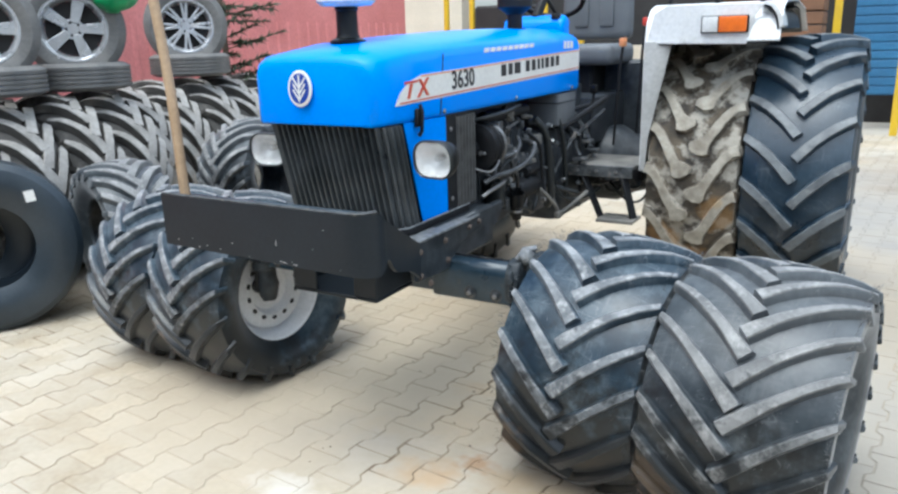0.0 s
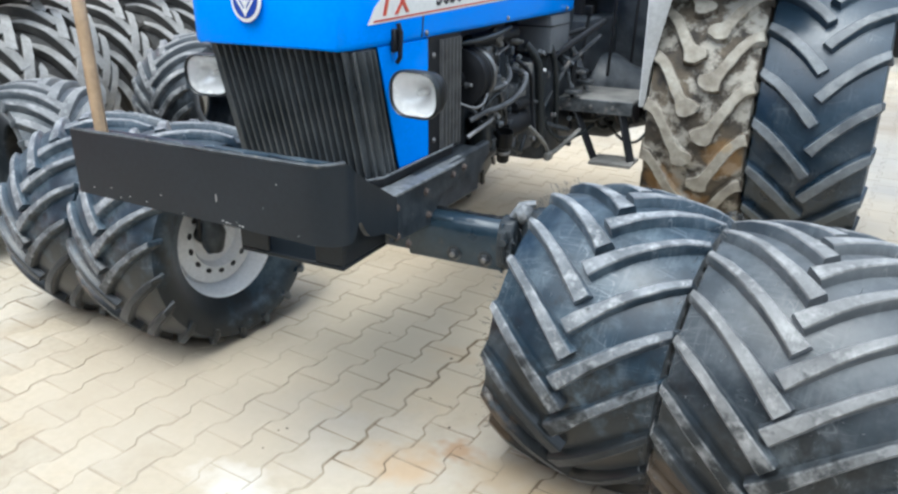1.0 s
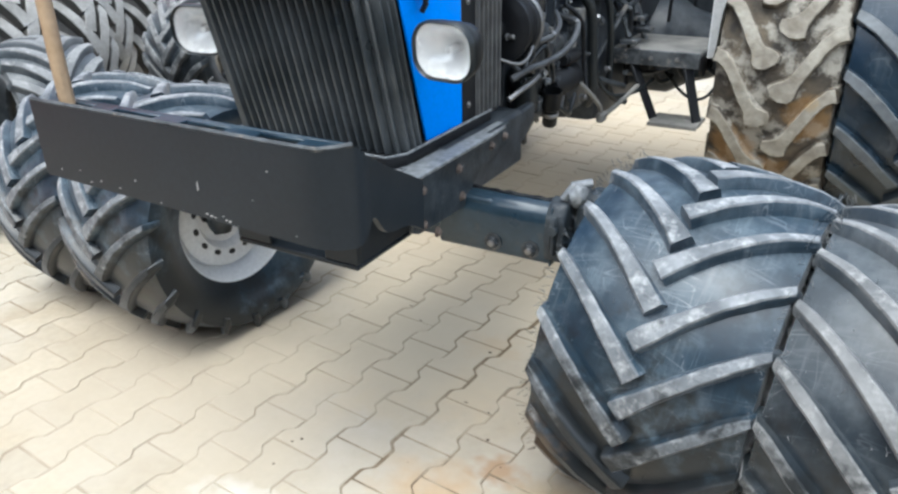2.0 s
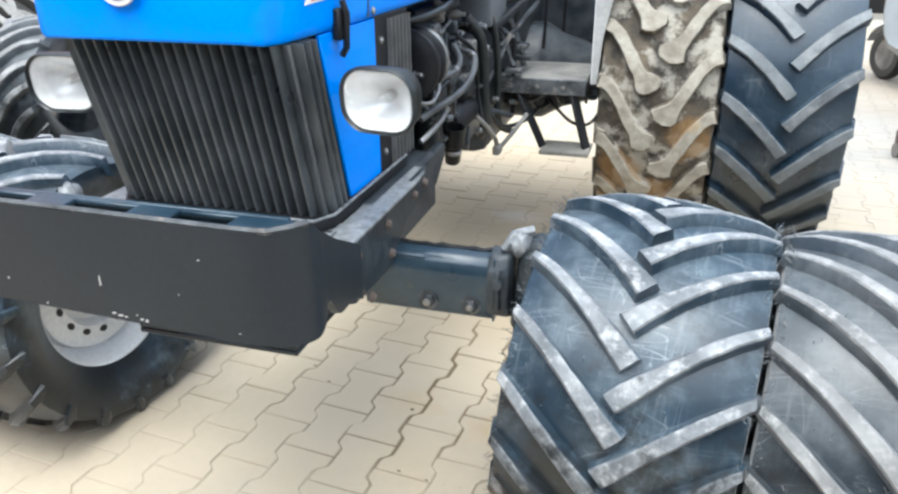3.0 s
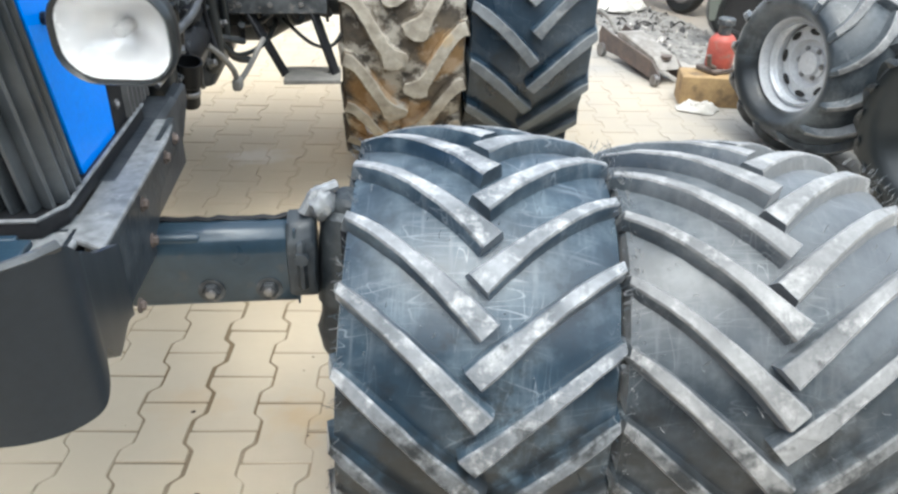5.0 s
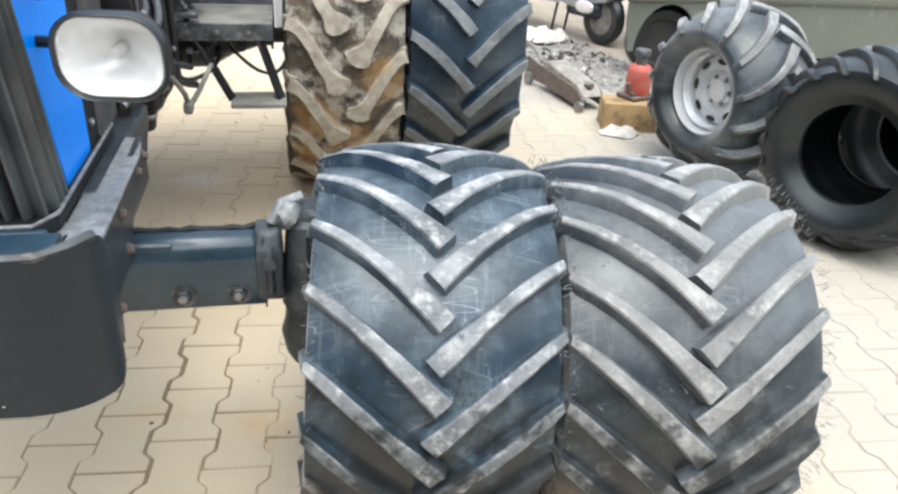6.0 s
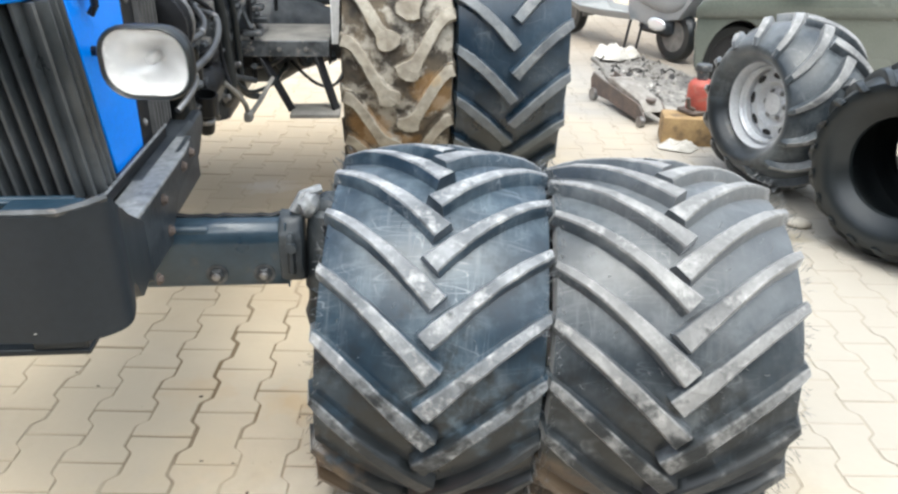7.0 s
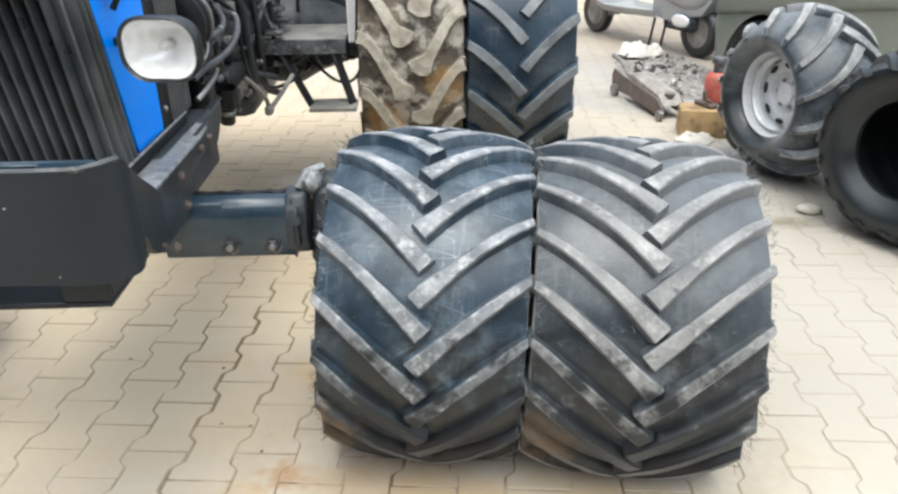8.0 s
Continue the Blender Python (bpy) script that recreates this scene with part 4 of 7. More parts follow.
def headlight(sx):
    m = pose(0.369 if sx > 0 else -0.336, -0.258, 1.073, 90, 0, 0) @ pose(0, 0, 0, 3, -sx * 8, 0) @ Matrix.Diagonal((0.91, 0.88, 1, 1))
    bm = bmesh.new()
    # housing: a rounded shell that narrows towards the back
    prev = None
    for d, s, dy in ((0.0, 1.0, 0), (-0.012, 1.02, 0), (-0.032, 0.97, 0), (-0.06, 0.8, 0.002), (-0.08, 0.5, 0.004), (-0.085, 0.1, 0.004)):
        ring = [bm.verts.new(m @ Vector((x * s, y * s + dy, d))) for x, y in rounded(0.168, 0.138, 0.056, 6)]
        if prev:
            for i in range(len(ring)):
                bm.faces.new((prev[i], prev[(i + 1) % len(ring)], ring[(i + 1) % len(ring)], ring[i]))
        prev = ring
    bm.faces.new(prev)
    h = part("headlight", bm, PLASTIC, tractor, "rectangular headlight in a black plastic housing")
    # rubber bezel
    bm = bmesh.new()
    a = rounded(0.174, 0.143, 0.057, 6)
    b = rounded(0.157, 0.127, 0.05, 6)
    rings = [[bm.verts.new(m @ Vector((x, y, z))) for x, y in o] for o, z in ((a, -0.006), (a, 0.004), (rounded(0.167, 0.136, 0.054, 6), 0.009), (b, 0.004), (b, -0.012))]
    n = len(a)
    for r, q in zip(rings, rings[1:]):
        for i in range(n):
            bm.faces.new((r[i], r[(i + 1) % n], q[(i + 1) % n], q[i]))
    part("bezel", bm, RUBBER_DARK, h)
    # reflector bowl
    bm = bmesh.new()
    prev = None
    for d, s in ((0.0, 1.0), (-0.02, 0.9), (-0.04, 0.7), (-0.055, 0.4), (-0.06, 0.12)):
        ring = [bm.verts.new(m @ Vector((x * s, y * s, d - 0.002))) for x, y in rounded(0.157, 0.127, 0.05, 6)]
        if prev:
            for i in range(n):
                bm.faces.new((prev[i], prev[(i + 1) % n], ring[(i + 1) % n], ring[i]))
        prev = ring
    bm.faces.new(prev)
    part("reflector", bm, REFLECT, h)
    bm = bmesh.new()
    lathe(bm, [(0, 0.012), (0.008, 0.01), (0.011, 0), (0.011, -0.03), (0, -0.03)], 16, m=m @ pose(0, 0, -0.03))
    part("bulb", bm, CLEARLENS, h)
    # fluted, slightly domed lens
    bm = bmesh.new()
    prev = None
    for d, s in ((0.002, 1.0), (0.007, 0.9), (0.012, 0.6), (0.014, 0.25)):
        ring = [bm.verts.new(m @ Vector((x * s, y * s, d))) for x, y in rounded(0.156, 0.126, 0.05, 6)]
        if prev:
            for i in range(n):
                bm.faces.new((prev[i], prev[(i + 1) % n], ring[(i + 1) % n], ring[i]))
        prev = ring
    bm.faces.new(prev)
    lens = part("lens", bm, GLASS, h, "fluted clear glass lens")
    lens.visible_shadow = False
    bm = bmesh.new()
    rod(bm, [(CX + sx * 0.25, -0.14, 1.07), (CX + sx * 0.3, -0.15, 1.07), (CX + sx * 0.345, -0.185, 1.07)], 0.009, 8)
    part("lamp_arm", bm, BLACK, h)


REFLECT = mat("reflector", (0.94, 0.94, 0.93), 0.25, metal=0.15, col2=(0.88, 0.88, 0.87), scale=15, amount=0.5, fine=60, bump=0.02)
headlight(1)
headlight(-1)


CHIP = mat("bare_chip", (0.4, 0.4, 0.39), 0.6, scale=30, amount=0.6, bump=0)


def bumper():
    """The weight bumper: one bent plate with rounded ends, a slotted top and a box below."""
    y0 = -0.672
    xl, xr = -0.478, 0.365
    # plan of the bent plate with its top and bottom heights
    line = [(-0.395, -0.3, 0.8, 0.64), (-0.45, -0.56, 0.93, 0.78), (-0.478, -0.635, 0.965, 0.8), (-0.462, -0.655, 0.972, 0.8), (0.21, -0.6806, 0.977, 0.796), (0.27, -0.6829, 0.978, 0.796), (0.33, y0 - 0.0125, 0.979, 0.795), (0.366, y0 - 0.005, 0.98, 0.794),
            (0.393, -0.66, 0.982, 0.793), (0.409, -0.636, 0.983, 0.794), (0.41, -0.612, 0.964, 0.806), (0.406, -0.594, 0.952, 0.826), (0.402, -0.575, 0.943, 0.825), (0.39, -0.52, 0.91, 0.772), (0.362, -0.4, 0.85, 0.735), (0.336, -0.3, 0.8, 0.68)]
    # round the bend and the cut corner with a smooth curve through these stations
    fine = line[:5]
    for a, b, c, d in zip(line[4:-2], line[5:-1], line[6:], line[7:] + line[-1:]):
        for k in range(4):
            u = k / 4
            fine.append(tuple(0.5 * (2 * q + (r - p) * u + (2 * p - 5 * q + 4 * r - s) * u * u + (3 * q - p - 3 * r + s) * u ** 3) for p, q, r, s in zip(a, b, c, d)))
    line = fine + line[-1:]
    bm = bmesh.new()
    t = 0.012
    rows = []
    for i, (x, y, hi, lo) in enumerate(line):
        p, q = line[max(i - 1, 0)], line[min(i + 1, len(line) - 1)]
        d = Vector((q[0] - p[0], q[1] - p[1])).normalized()
        n = Vector((-d.y, d.x)) * t
        rows.append([bm.verts.new(c) for c in ((x, y, lo), (x, y, hi), (x + n.x, y + n.y, hi), (x + n.x, y + n.y, lo))])
    for r, q in zip(rows, rows[1:]):
        for i in range(4):
            bm.faces.new((r[i], r[(i + 1) % 4], q[(i + 1) % 4], q[i]))
    bm.faces.new(rows[0]), bm.faces.new(rows[-1][::-1])
    b = part("bumper", bm, BUMPER, tractor, "black painted steel front bumper with chips", smooth=30)
    # slotted top plate
    bm = bmesh.new()
    ya, yb = y0 + 0.024, y0 + 0.088
    z0, z1 = 0.955, 0.963
    xs = [xl + 0.004, xl + 0.05, xl + 0.16, xl + 0.23, xl + 0.36, xl + 0.44, xl + 0.56, xl + 0.64, xr - 0.1, xr - 0.004]
    for k in range(0, len(xs) - 1):
        if k % 2 == 0:
            box(bm, (xs[k], ya, z0), (xs[k + 1], yb, z1), 0.0015)
        else:
            box(bm, (xs[k], ya, z0), (xs[k + 1], ya + 0.014, z1), 0.0015)
            box(bm, (xs[k], yb - 0.012, z0), (xs[k + 1], yb, z1), 0.0015)
    box(bm, (xl + 0.01, yb, 0.8), (xr - 0.02, yb + 0.01, z1), 0.0015)
    part("bumper_top", bm, AXLE, b, "slotted steel top of the bumper with a worn sheen")
    # worn rim along the top of the front plate
    bm = bmesh.new()
    rod(bm, [(-0.46, -0.65, 0.974), (0.3, y0 - 0.006, 0.98), (0.36, y0 - 0.006, 0.981), (0.388, y0 + 0.014, 0.983), (0.407, -0.638, 0.985)], 0.0055, 6)
    part("bumper_edge", bm, WORN, b)
    # lower box with its opening
    bm = bmesh.new()
    xa, xb, ya, zl = CX - 0.06, 0.27, -0.47, 0.634
    box(bm, (xa, ya, zl), (xb, -0.25, zl + 0.012), 0.003)
    box(bm, (xa, ya, zl + 0.012), (xa + 0.1, ya + 0.012, 0.8), 0.003)
    box(bm, (xb - 0.09, ya, zl + 0.012), (xb, ya + 0.012, 0.8), 0.003)
    box(bm, (xb - 0.012, ya + 0.012, zl + 0.012), (xb, -0.25, 0.8), 0.003)
    box(bm, (xa, ya + 0.012, zl + 0.012), (xa + 0.012, -0.25, 0.8), 0.003)
    box(bm, (xa + 0.012, -0.262, zl + 0.012), (xb - 0.012, -0.25, 0.8), 0.003)
    part("lower_box", bm, BUMPER, b, "black open steel box under the bumper")
    # paint chips and scratches on the front plate: x, z, width, height
    for x, z, w, hh in ((0.051, 0.853, 0.004, 0.021), (0.064, 0.806, 0.008, 0.004), (0.075, 0.8035, 0.011, 0.004), (0.088, 0.803, 0.006, 0.003), (0.118, 0.803, 0.007, 0.004), (0.128, 0.801, 0.006, 0.006),
                        (0.112, 0.81, 0.003, 0.003), (-0.142, 0.838, 0.004, 0.005), (-0.07, 0.803, 0.004, 0.003), (0.244, 0.924, 0.005, 0.003), (-0.2, 0.812, 0.006, 0.003), (-0.262, 0.816, 0.005, 0.004),
                        (-0.33, 0.83, 0.004, 0.003), (-0.3, 0.808, 0.007, 0.003), (0.2, 0.86, 0.002, 0.003), (-0.4, 0.82, 0.003, 0.006), (0.3, 0.81, 0.004, 0.002)):
        bm = bmesh.new()
        y = y0 - 0.012 + (0.3 - x) * 0.0381
        prism(bm, [(x, z), (x + w, z + hh * 0.15), (x + w * 0.85, z + hh), (x + w * 0.2, z + hh * 0.8)], 1, y - 0.0008, y + 0.002)
        part("paint_chip", bm, CHIP, b, smooth=0)
    return b


bumper()


def frame_rails():
    for sx in (-1, 1):
        x = CX + sx * 0.325
        f = lambda a, c: (min(a, c), max(a, c))
        bm = bmesh.new()
        lo, hi = f(x, x - sx * 0.014)
        prism(bm, [(-0.305, 0.666), (-0.305, 0.79), (0.2, 0.803), (0.21, 0.745), (0.03, 0.72), (-0.035, 0.67), (-0.06, 0.645), (-0.2, 0.65), (-0.28, 0.655)], 0, lo, hi, 0.002)
        r = part("frame_rail", bm, RAIL, tractor, "worn black steel side plate of the front frame")
        bm = bmesh.new()
        prism(bm, [(x + sx * 0.008, -0.315), (x + sx * 0.008, 0.1), (x - sx * 0.002, 0.2), (x - sx * 0.04, 0.2), (x - sx * 0.056, 0.1), (x - sx * 0.056, -0.27)], 2, 0.79, 0.8, 0.002)
        part("rail_flange", bm, EDGE, r, "bare worn steel flange")
        for y, z in ((-0.262, 0.672), (-0.262, 0.757), (-0.2, 0.63), (-0.09, 0.757), (-0.075, 0.68), (0.09, 0.765), (0.17, 0.77)):
            bolt(r, (x, y, z), (sx, 0, 0), 0.0085, 0.008, RUST)
    bm = bmesh.new()
    box(bm, (CX - 0.3, -0.1, 0.64), (CX + 0.3, 0.35, 0.8), 0.01)
    part("front_support", bm, ENGINE, tractor)


frame_rails()


def front_axle():
    bm = bmesh.new()
    box(bm, (CX - 0.4, -0.055, 0.545), (CX + 0.4, 0.0, 0.675), 0.012, seg=3)
    a = part("front_axle", bm, AXLE, tractor, "navy steel front axle beam")
    for sx in (-1, 1):
        bm = bmesh.new()
        lo, hi = sorted((CX + sx * 0.25, CX + sx * 0.565))
        prism(bm, [(-0.062, 0.54), (-0.064, 0.6), (-0.062, 0.64), (-0.054, 0.664), (-0.04, 0.678), (-0.02, 0.683), (0.0, 0.678), (0.006, 0.66), (0.006, 0.54), (-0.002, 0.532), (-0.054, 0.532)], 0, lo, hi, 0.003)
        s = part("axle_sleeve", bm, AXLE, a)
        for x in (0.408, 0.511):
            bolt(s, (CX + sx * x, -0.063, 0.566), (0, -1, 0), 0.016, 0.01, WORN)
            bm = bmesh.new()
            lathe(bm, [(0.0, 0.0), (0.009, 0.0), (0.009, 0.01), (0.006, 0.012), (0, 0.012)], 10, m=along((CX + sx * x, -0.069, 0.566), (CX + sx * x, -0.1, 0.566)))
            part("stud", bm, STEEL, s)
        # rough weld seam along the sleeve's top edge
        bm = bmesh.new()
        rnd = random.Random(5)
        rod(bm, [(lo + (hi - lo) * k / 16, -0.005 + rnd.uniform(-0.003, 0.003), 0.681 + rnd.uniform(-0.002, 0.004)) for k in range(17)], 0.006, 7)
        part("weld_seam", bm, BLACK, s)
        bm = bmesh.new()
        box(bm, (hi - 0.004 if sx > 0 else lo, -0.064, 0.53), (hi if sx > 0 else lo + 0.004, 0.008, 0.684), 0.001)
        part("end_collar", bm, AXLE, s)
        # king pin housing, spindle and steering arm
        bm = bmesh.new()
        k = pose(CX + sx * 0.61, 0, 0, 0, sx * 4, 0)
        lathe(bm, [(0, 0.36), (0.03, 0.36), (0.04, 0.38), (0.052, 0.43), (0.046, 0.46), (0.046, 0.5), (0.054, 0.505), (0.053, 0.6), (0.05, 0.69), (0.035, 0.7), (0.035, 0.715), (0.026, 0.725), (0, 0.726)], 20, m=k)
        lo, hi = sorted((CX + sx * 0.548, CX + sx * 0.6))
        prism(bm, [(-0.07, 0.55), (-0.076, 0.6), (-0.07, 0.655), (-0.05, 0.69), (-0.01, 0.7), (0.03, 0.68), (0.04, 0.62), (0.03, 0.55), (-0.02, 0.525)], 0, lo, hi, 0.01, seg=2)
        box(bm, (lo + 0.018, -0.083, 0.57), (lo + 0.034, -0.05, 0.665), 0.005)
        rod(bm, [(CX + sx * 0.575, -0.075, 0.635), (CX + sx * 0.575, -0.088, 0.635)], 0.012, 8)
        for v in bm.verts:
            v.co += 0.0035 * noise.noise_vector(v.co * 38)
        kp = part("king_pin", bm, RAIL, a, "greasy dark king pin housing")
        bm = bmesh.new()
        prism(bm, [(-0.055, 0.68), (0.04, 0.7), (0.05, 0.6), (0.02, 0.5), (-0.02, 0.4), (-0.06, 0.41), (-0.05, 0.52), (-0.07, 0.6)], 0, min(CX + sx * 0.645, CX + sx * 0.665), max(CX + sx * 0.645, CX + sx * 0.665), 0.006)
        part("knuckle_plate", bm, BLACK, kp)
        bm = bmesh.new()
        lump = bmesh.ops.create_icosphere(bm, subdivisions=3, radius=1)
        for v in lump["verts"]:
            q = 1 + 0.22 * noise.noise(v.co * 2.1) + 0.1 * noise.noise(v.co * 5)
            v.co = Vector((CX + sx * (0.612 + 0.028 * v.co.x * q), -0.012 + 0.034 * v.co.y * q, 0.712 + 0.032 * v.co.z * q))
        rod(bm, [(CX + sx * 0.58, -0.03, 0.7), (CX + sx * 0.6, -0.02, 0.735), (CX + sx * 0.64, 0.0, 0.742)], 0.011, 8)
        part("steering_arm", bm, EDGE, a, "bare worn steering arm joint")
        bm = bmesh.new()
        c = wheel_place(sx, 0)
        rod(bm, [(CX + sx * 0.61, 0, 0.43), (CX + sx * 0.68, 0, 0.41), tuple(c.translation)], 0.032, 10)
        part("spindle", bm, WORN, a)


def wheel_place(sx, k):
    """The pose of a front wheel: side and 0 for the inner, 1 for the outer one of the pair."""
    d = (0.293, 0.798)[k] - (0.06 if sx < 0 else 0)
    base = pose(CX + sx * 0.61, 0.089, 0.367 if sx > 0 else 0.375, 0, 0, STEER) @ pose(0, 0, 0, 0, sx * CAMBER, 0)
    return base @ pose(sx * d, 0, 0)


def rim_mesh(r, w, dish):
    """A steel rim round the x axis, with a dished disc at x = dish, holes and a hub; outside towards +x."""
    bm = bmesh.new()
    turn = Matrix(((0, 0, 1, 0), (1, 0, 0, 0), (0, 1, 0, 0), (0, 0, 0, 1)))
    h = w / 2
    prof = [(r + 0.012, h), (r + 0.014, h - 0.008), (r, h - 0.014), (r - 0.006, h * 0.62), (r - 0.03, h * 0.5), (r - 0.03, -h * 0.5), (r - 0.006, -h * 0.62), (r, -h + 0.014), (r + 0.014, -h + 0.008), (r + 0.012, -h),
            (r - 0.006, -h + 0.012), (r - 0.014, -h * 0.62), (r - 0.038, -h * 0.5), (r - 0.038, h * 0.5), (r - 0.014, h * 0.62), (r - 0.006, h - 0.012)]
    lathe(bm, prof, 40, m=turn, closed=True)
    rd = r - 0.036
    lathe(bm, [(rd, dish - 0.05), (rd - 0.01, dish - 0.01), (rd - 0.03, dish), (rd * 0.62, dish + 0.004), (rd * 0.52, dish - 0.028), (rd * 0.3, dish - 0.028), (0, dish - 0.028)], 40, m=turn)
    lathe(bm, [(0, dish - 0.036), (rd * 0.5, dish - 0.036), (rd * 0.62, dish - 0.006), (rd - 0.034, dish - 0.01), (rd - 0.008, dish - 0.06)], 40, m=turn)
    return bm, turn, rd


def front_wheel(sx, k, lugs, sweep, lugs_phase, material, seed, hairs):
    m = wheel_place(sx, k)
    bm, turn, rd = rim_mesh(0.235, 0.39, -sx * 0.13)
    w = part("front_rim", bm, RIMWHITE, tractor, "white painted steel front rim", m=m)
    # rim holes are not cut; dark discs give their shade
    for d, flip in ((-sx * 0.13 + 0.003, 1), (-sx * 0.13 - 0.0085, -1)):
        for i in range(14):
            bm = bmesh.new()
            ang = 2 * math.pi * (i + 0.35) / 14
            lathe(bm, [(0.0115, 0.0), (0.0115, 0.003), (0.009, 0.0035), (0, 0.003)], 10, m=turn @ Matrix.Rotation(ang, 4, "Z") @ pose(rd * 0.7, 0, d) @ Matrix.Diagonal((0.85, 1.15, flip, 1)))
            part("rim_hole_disc", bm, INK, w, smooth=0)
    bm = bmesh.new()
    lathe(bm, [(0, -0.16), (0.05, -0.16), (0.055, -0.1), (0.1, -0.09), (0.1, 0.02), (0.06, 0.03), (0.05, 0.06), (0, 0.065)], 24, m=turn)
    part("hub", bm, BLACK, w)
    wide = 0.471 if sx > 0 and k == 0 else 0.505 if sx > 0 else 0.487
    bm = tyre_mesh(0.445, wide, 0.235, lugs, sweep, 0.0255, 0.03, lugs_phase, 0.035, 0.045, seed=seed, hairs=hairs, side_bulge=0.008, tip_w=1.75, fade=0.75, curve=0.12)
    t = part("front_tyre", bm, material, w, "wide new black flotation tyre with chevron lugs", smooth=35)
    press_flat(t, m)
    # raised sidewall lettering stands as plain blocks
    if k == 0:
        for i in range(9):
            a = radians(150 + 9 * i)
            bm = bmesh.new()
            box(bm, (-0.003, -0.013, -0.011), (0.003, 0.013, 0.011), 0.001)
            part("sidewall_bar", bm, RUBBER_TOP, t, m=pose(-sx * 0.226, 0, 0) @ Matrix.Rotation(a, 4, "X") @ pose(0, -0.315, 0), smooth=0)
    return w


def press_flat(ob, m, ground=0.003 - LIFT):
    """Presses what of a tyre would lie under the ground up to it."""
    inv = m.inverted()
    for v in ob.data.vertices:
        p = m @ v.co
        if p.z < ground:
            p.z = ground + (p.z - ground) * 0.02
            v.co = inv @ p


front_axle()
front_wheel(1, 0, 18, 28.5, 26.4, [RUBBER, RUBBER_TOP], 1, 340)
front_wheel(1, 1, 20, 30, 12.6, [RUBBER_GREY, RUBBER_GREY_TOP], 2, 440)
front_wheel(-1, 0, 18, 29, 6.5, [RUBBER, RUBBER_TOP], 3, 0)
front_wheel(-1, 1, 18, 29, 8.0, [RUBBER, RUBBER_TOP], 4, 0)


def rear_wheel(sx, k):
    x = CX + (sx * (0.848, 1.312)[k] if sx > 0 else -(0.762, 1.226)[k])
    m = pose(x, 2.085, 0.703)
    bm, turn, _ = rim_mesh(0.36, 0.34, sx * 0.05)
    w = part("rear_rim", bm, RIMWHITE, tractor, "white steel rear rim", m=m)
    if k == 0 and sx < 0:
        bm = tyre_mesh(0.728, 0.43, 0.36, 21, 24, 0.042, 0.036, 6, 0.03, 0.0, seed=13, side_bulge=0.02, tip_w=1.1)
        t = part("rear_tyre", bm, [RUBBER_DARK, RUBBER_DARK], w, "black inner rear tyre", smooth=35)
    elif k == 0:
        bm = tyre_mesh(0.728, 0.43, 0.36, 20, 20, 0.044, 0.036, 15.2, 0.03, -0.06, knob=0.85, wob=1.6, seed=11, side_bulge=0.02, curve=0.2, tip_w=1.35)
        t = part("rear_tyre", bm, [MUD, MUD_TOP], w, "old rear tyre caked with dried mud", smooth=35)
    else:
        bm = tyre_mesh(0.728, 0.45, 0.36, 21, 16.5, 0.04, 0.036, 14.5, 0.03, 0.0, seed=12, side_bulge=0.02, tip_w=1.1)
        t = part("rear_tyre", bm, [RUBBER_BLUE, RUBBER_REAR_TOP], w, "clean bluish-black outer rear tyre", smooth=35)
    press_flat(t, m)
    bm = bmesh.new()
    lathe(bm, [(0, -0.2), (0.09, -0.2), (0.1, -0.05), (0.13, -0.04), (0.13, 0.03), (0.07, 0.05), (0, 0.06)], 24, m=turn)
    part("hub", bm, WORN, w)


for sx in (1, -1):
    for k in (0, 1):
        rear_wheel(sx, k)


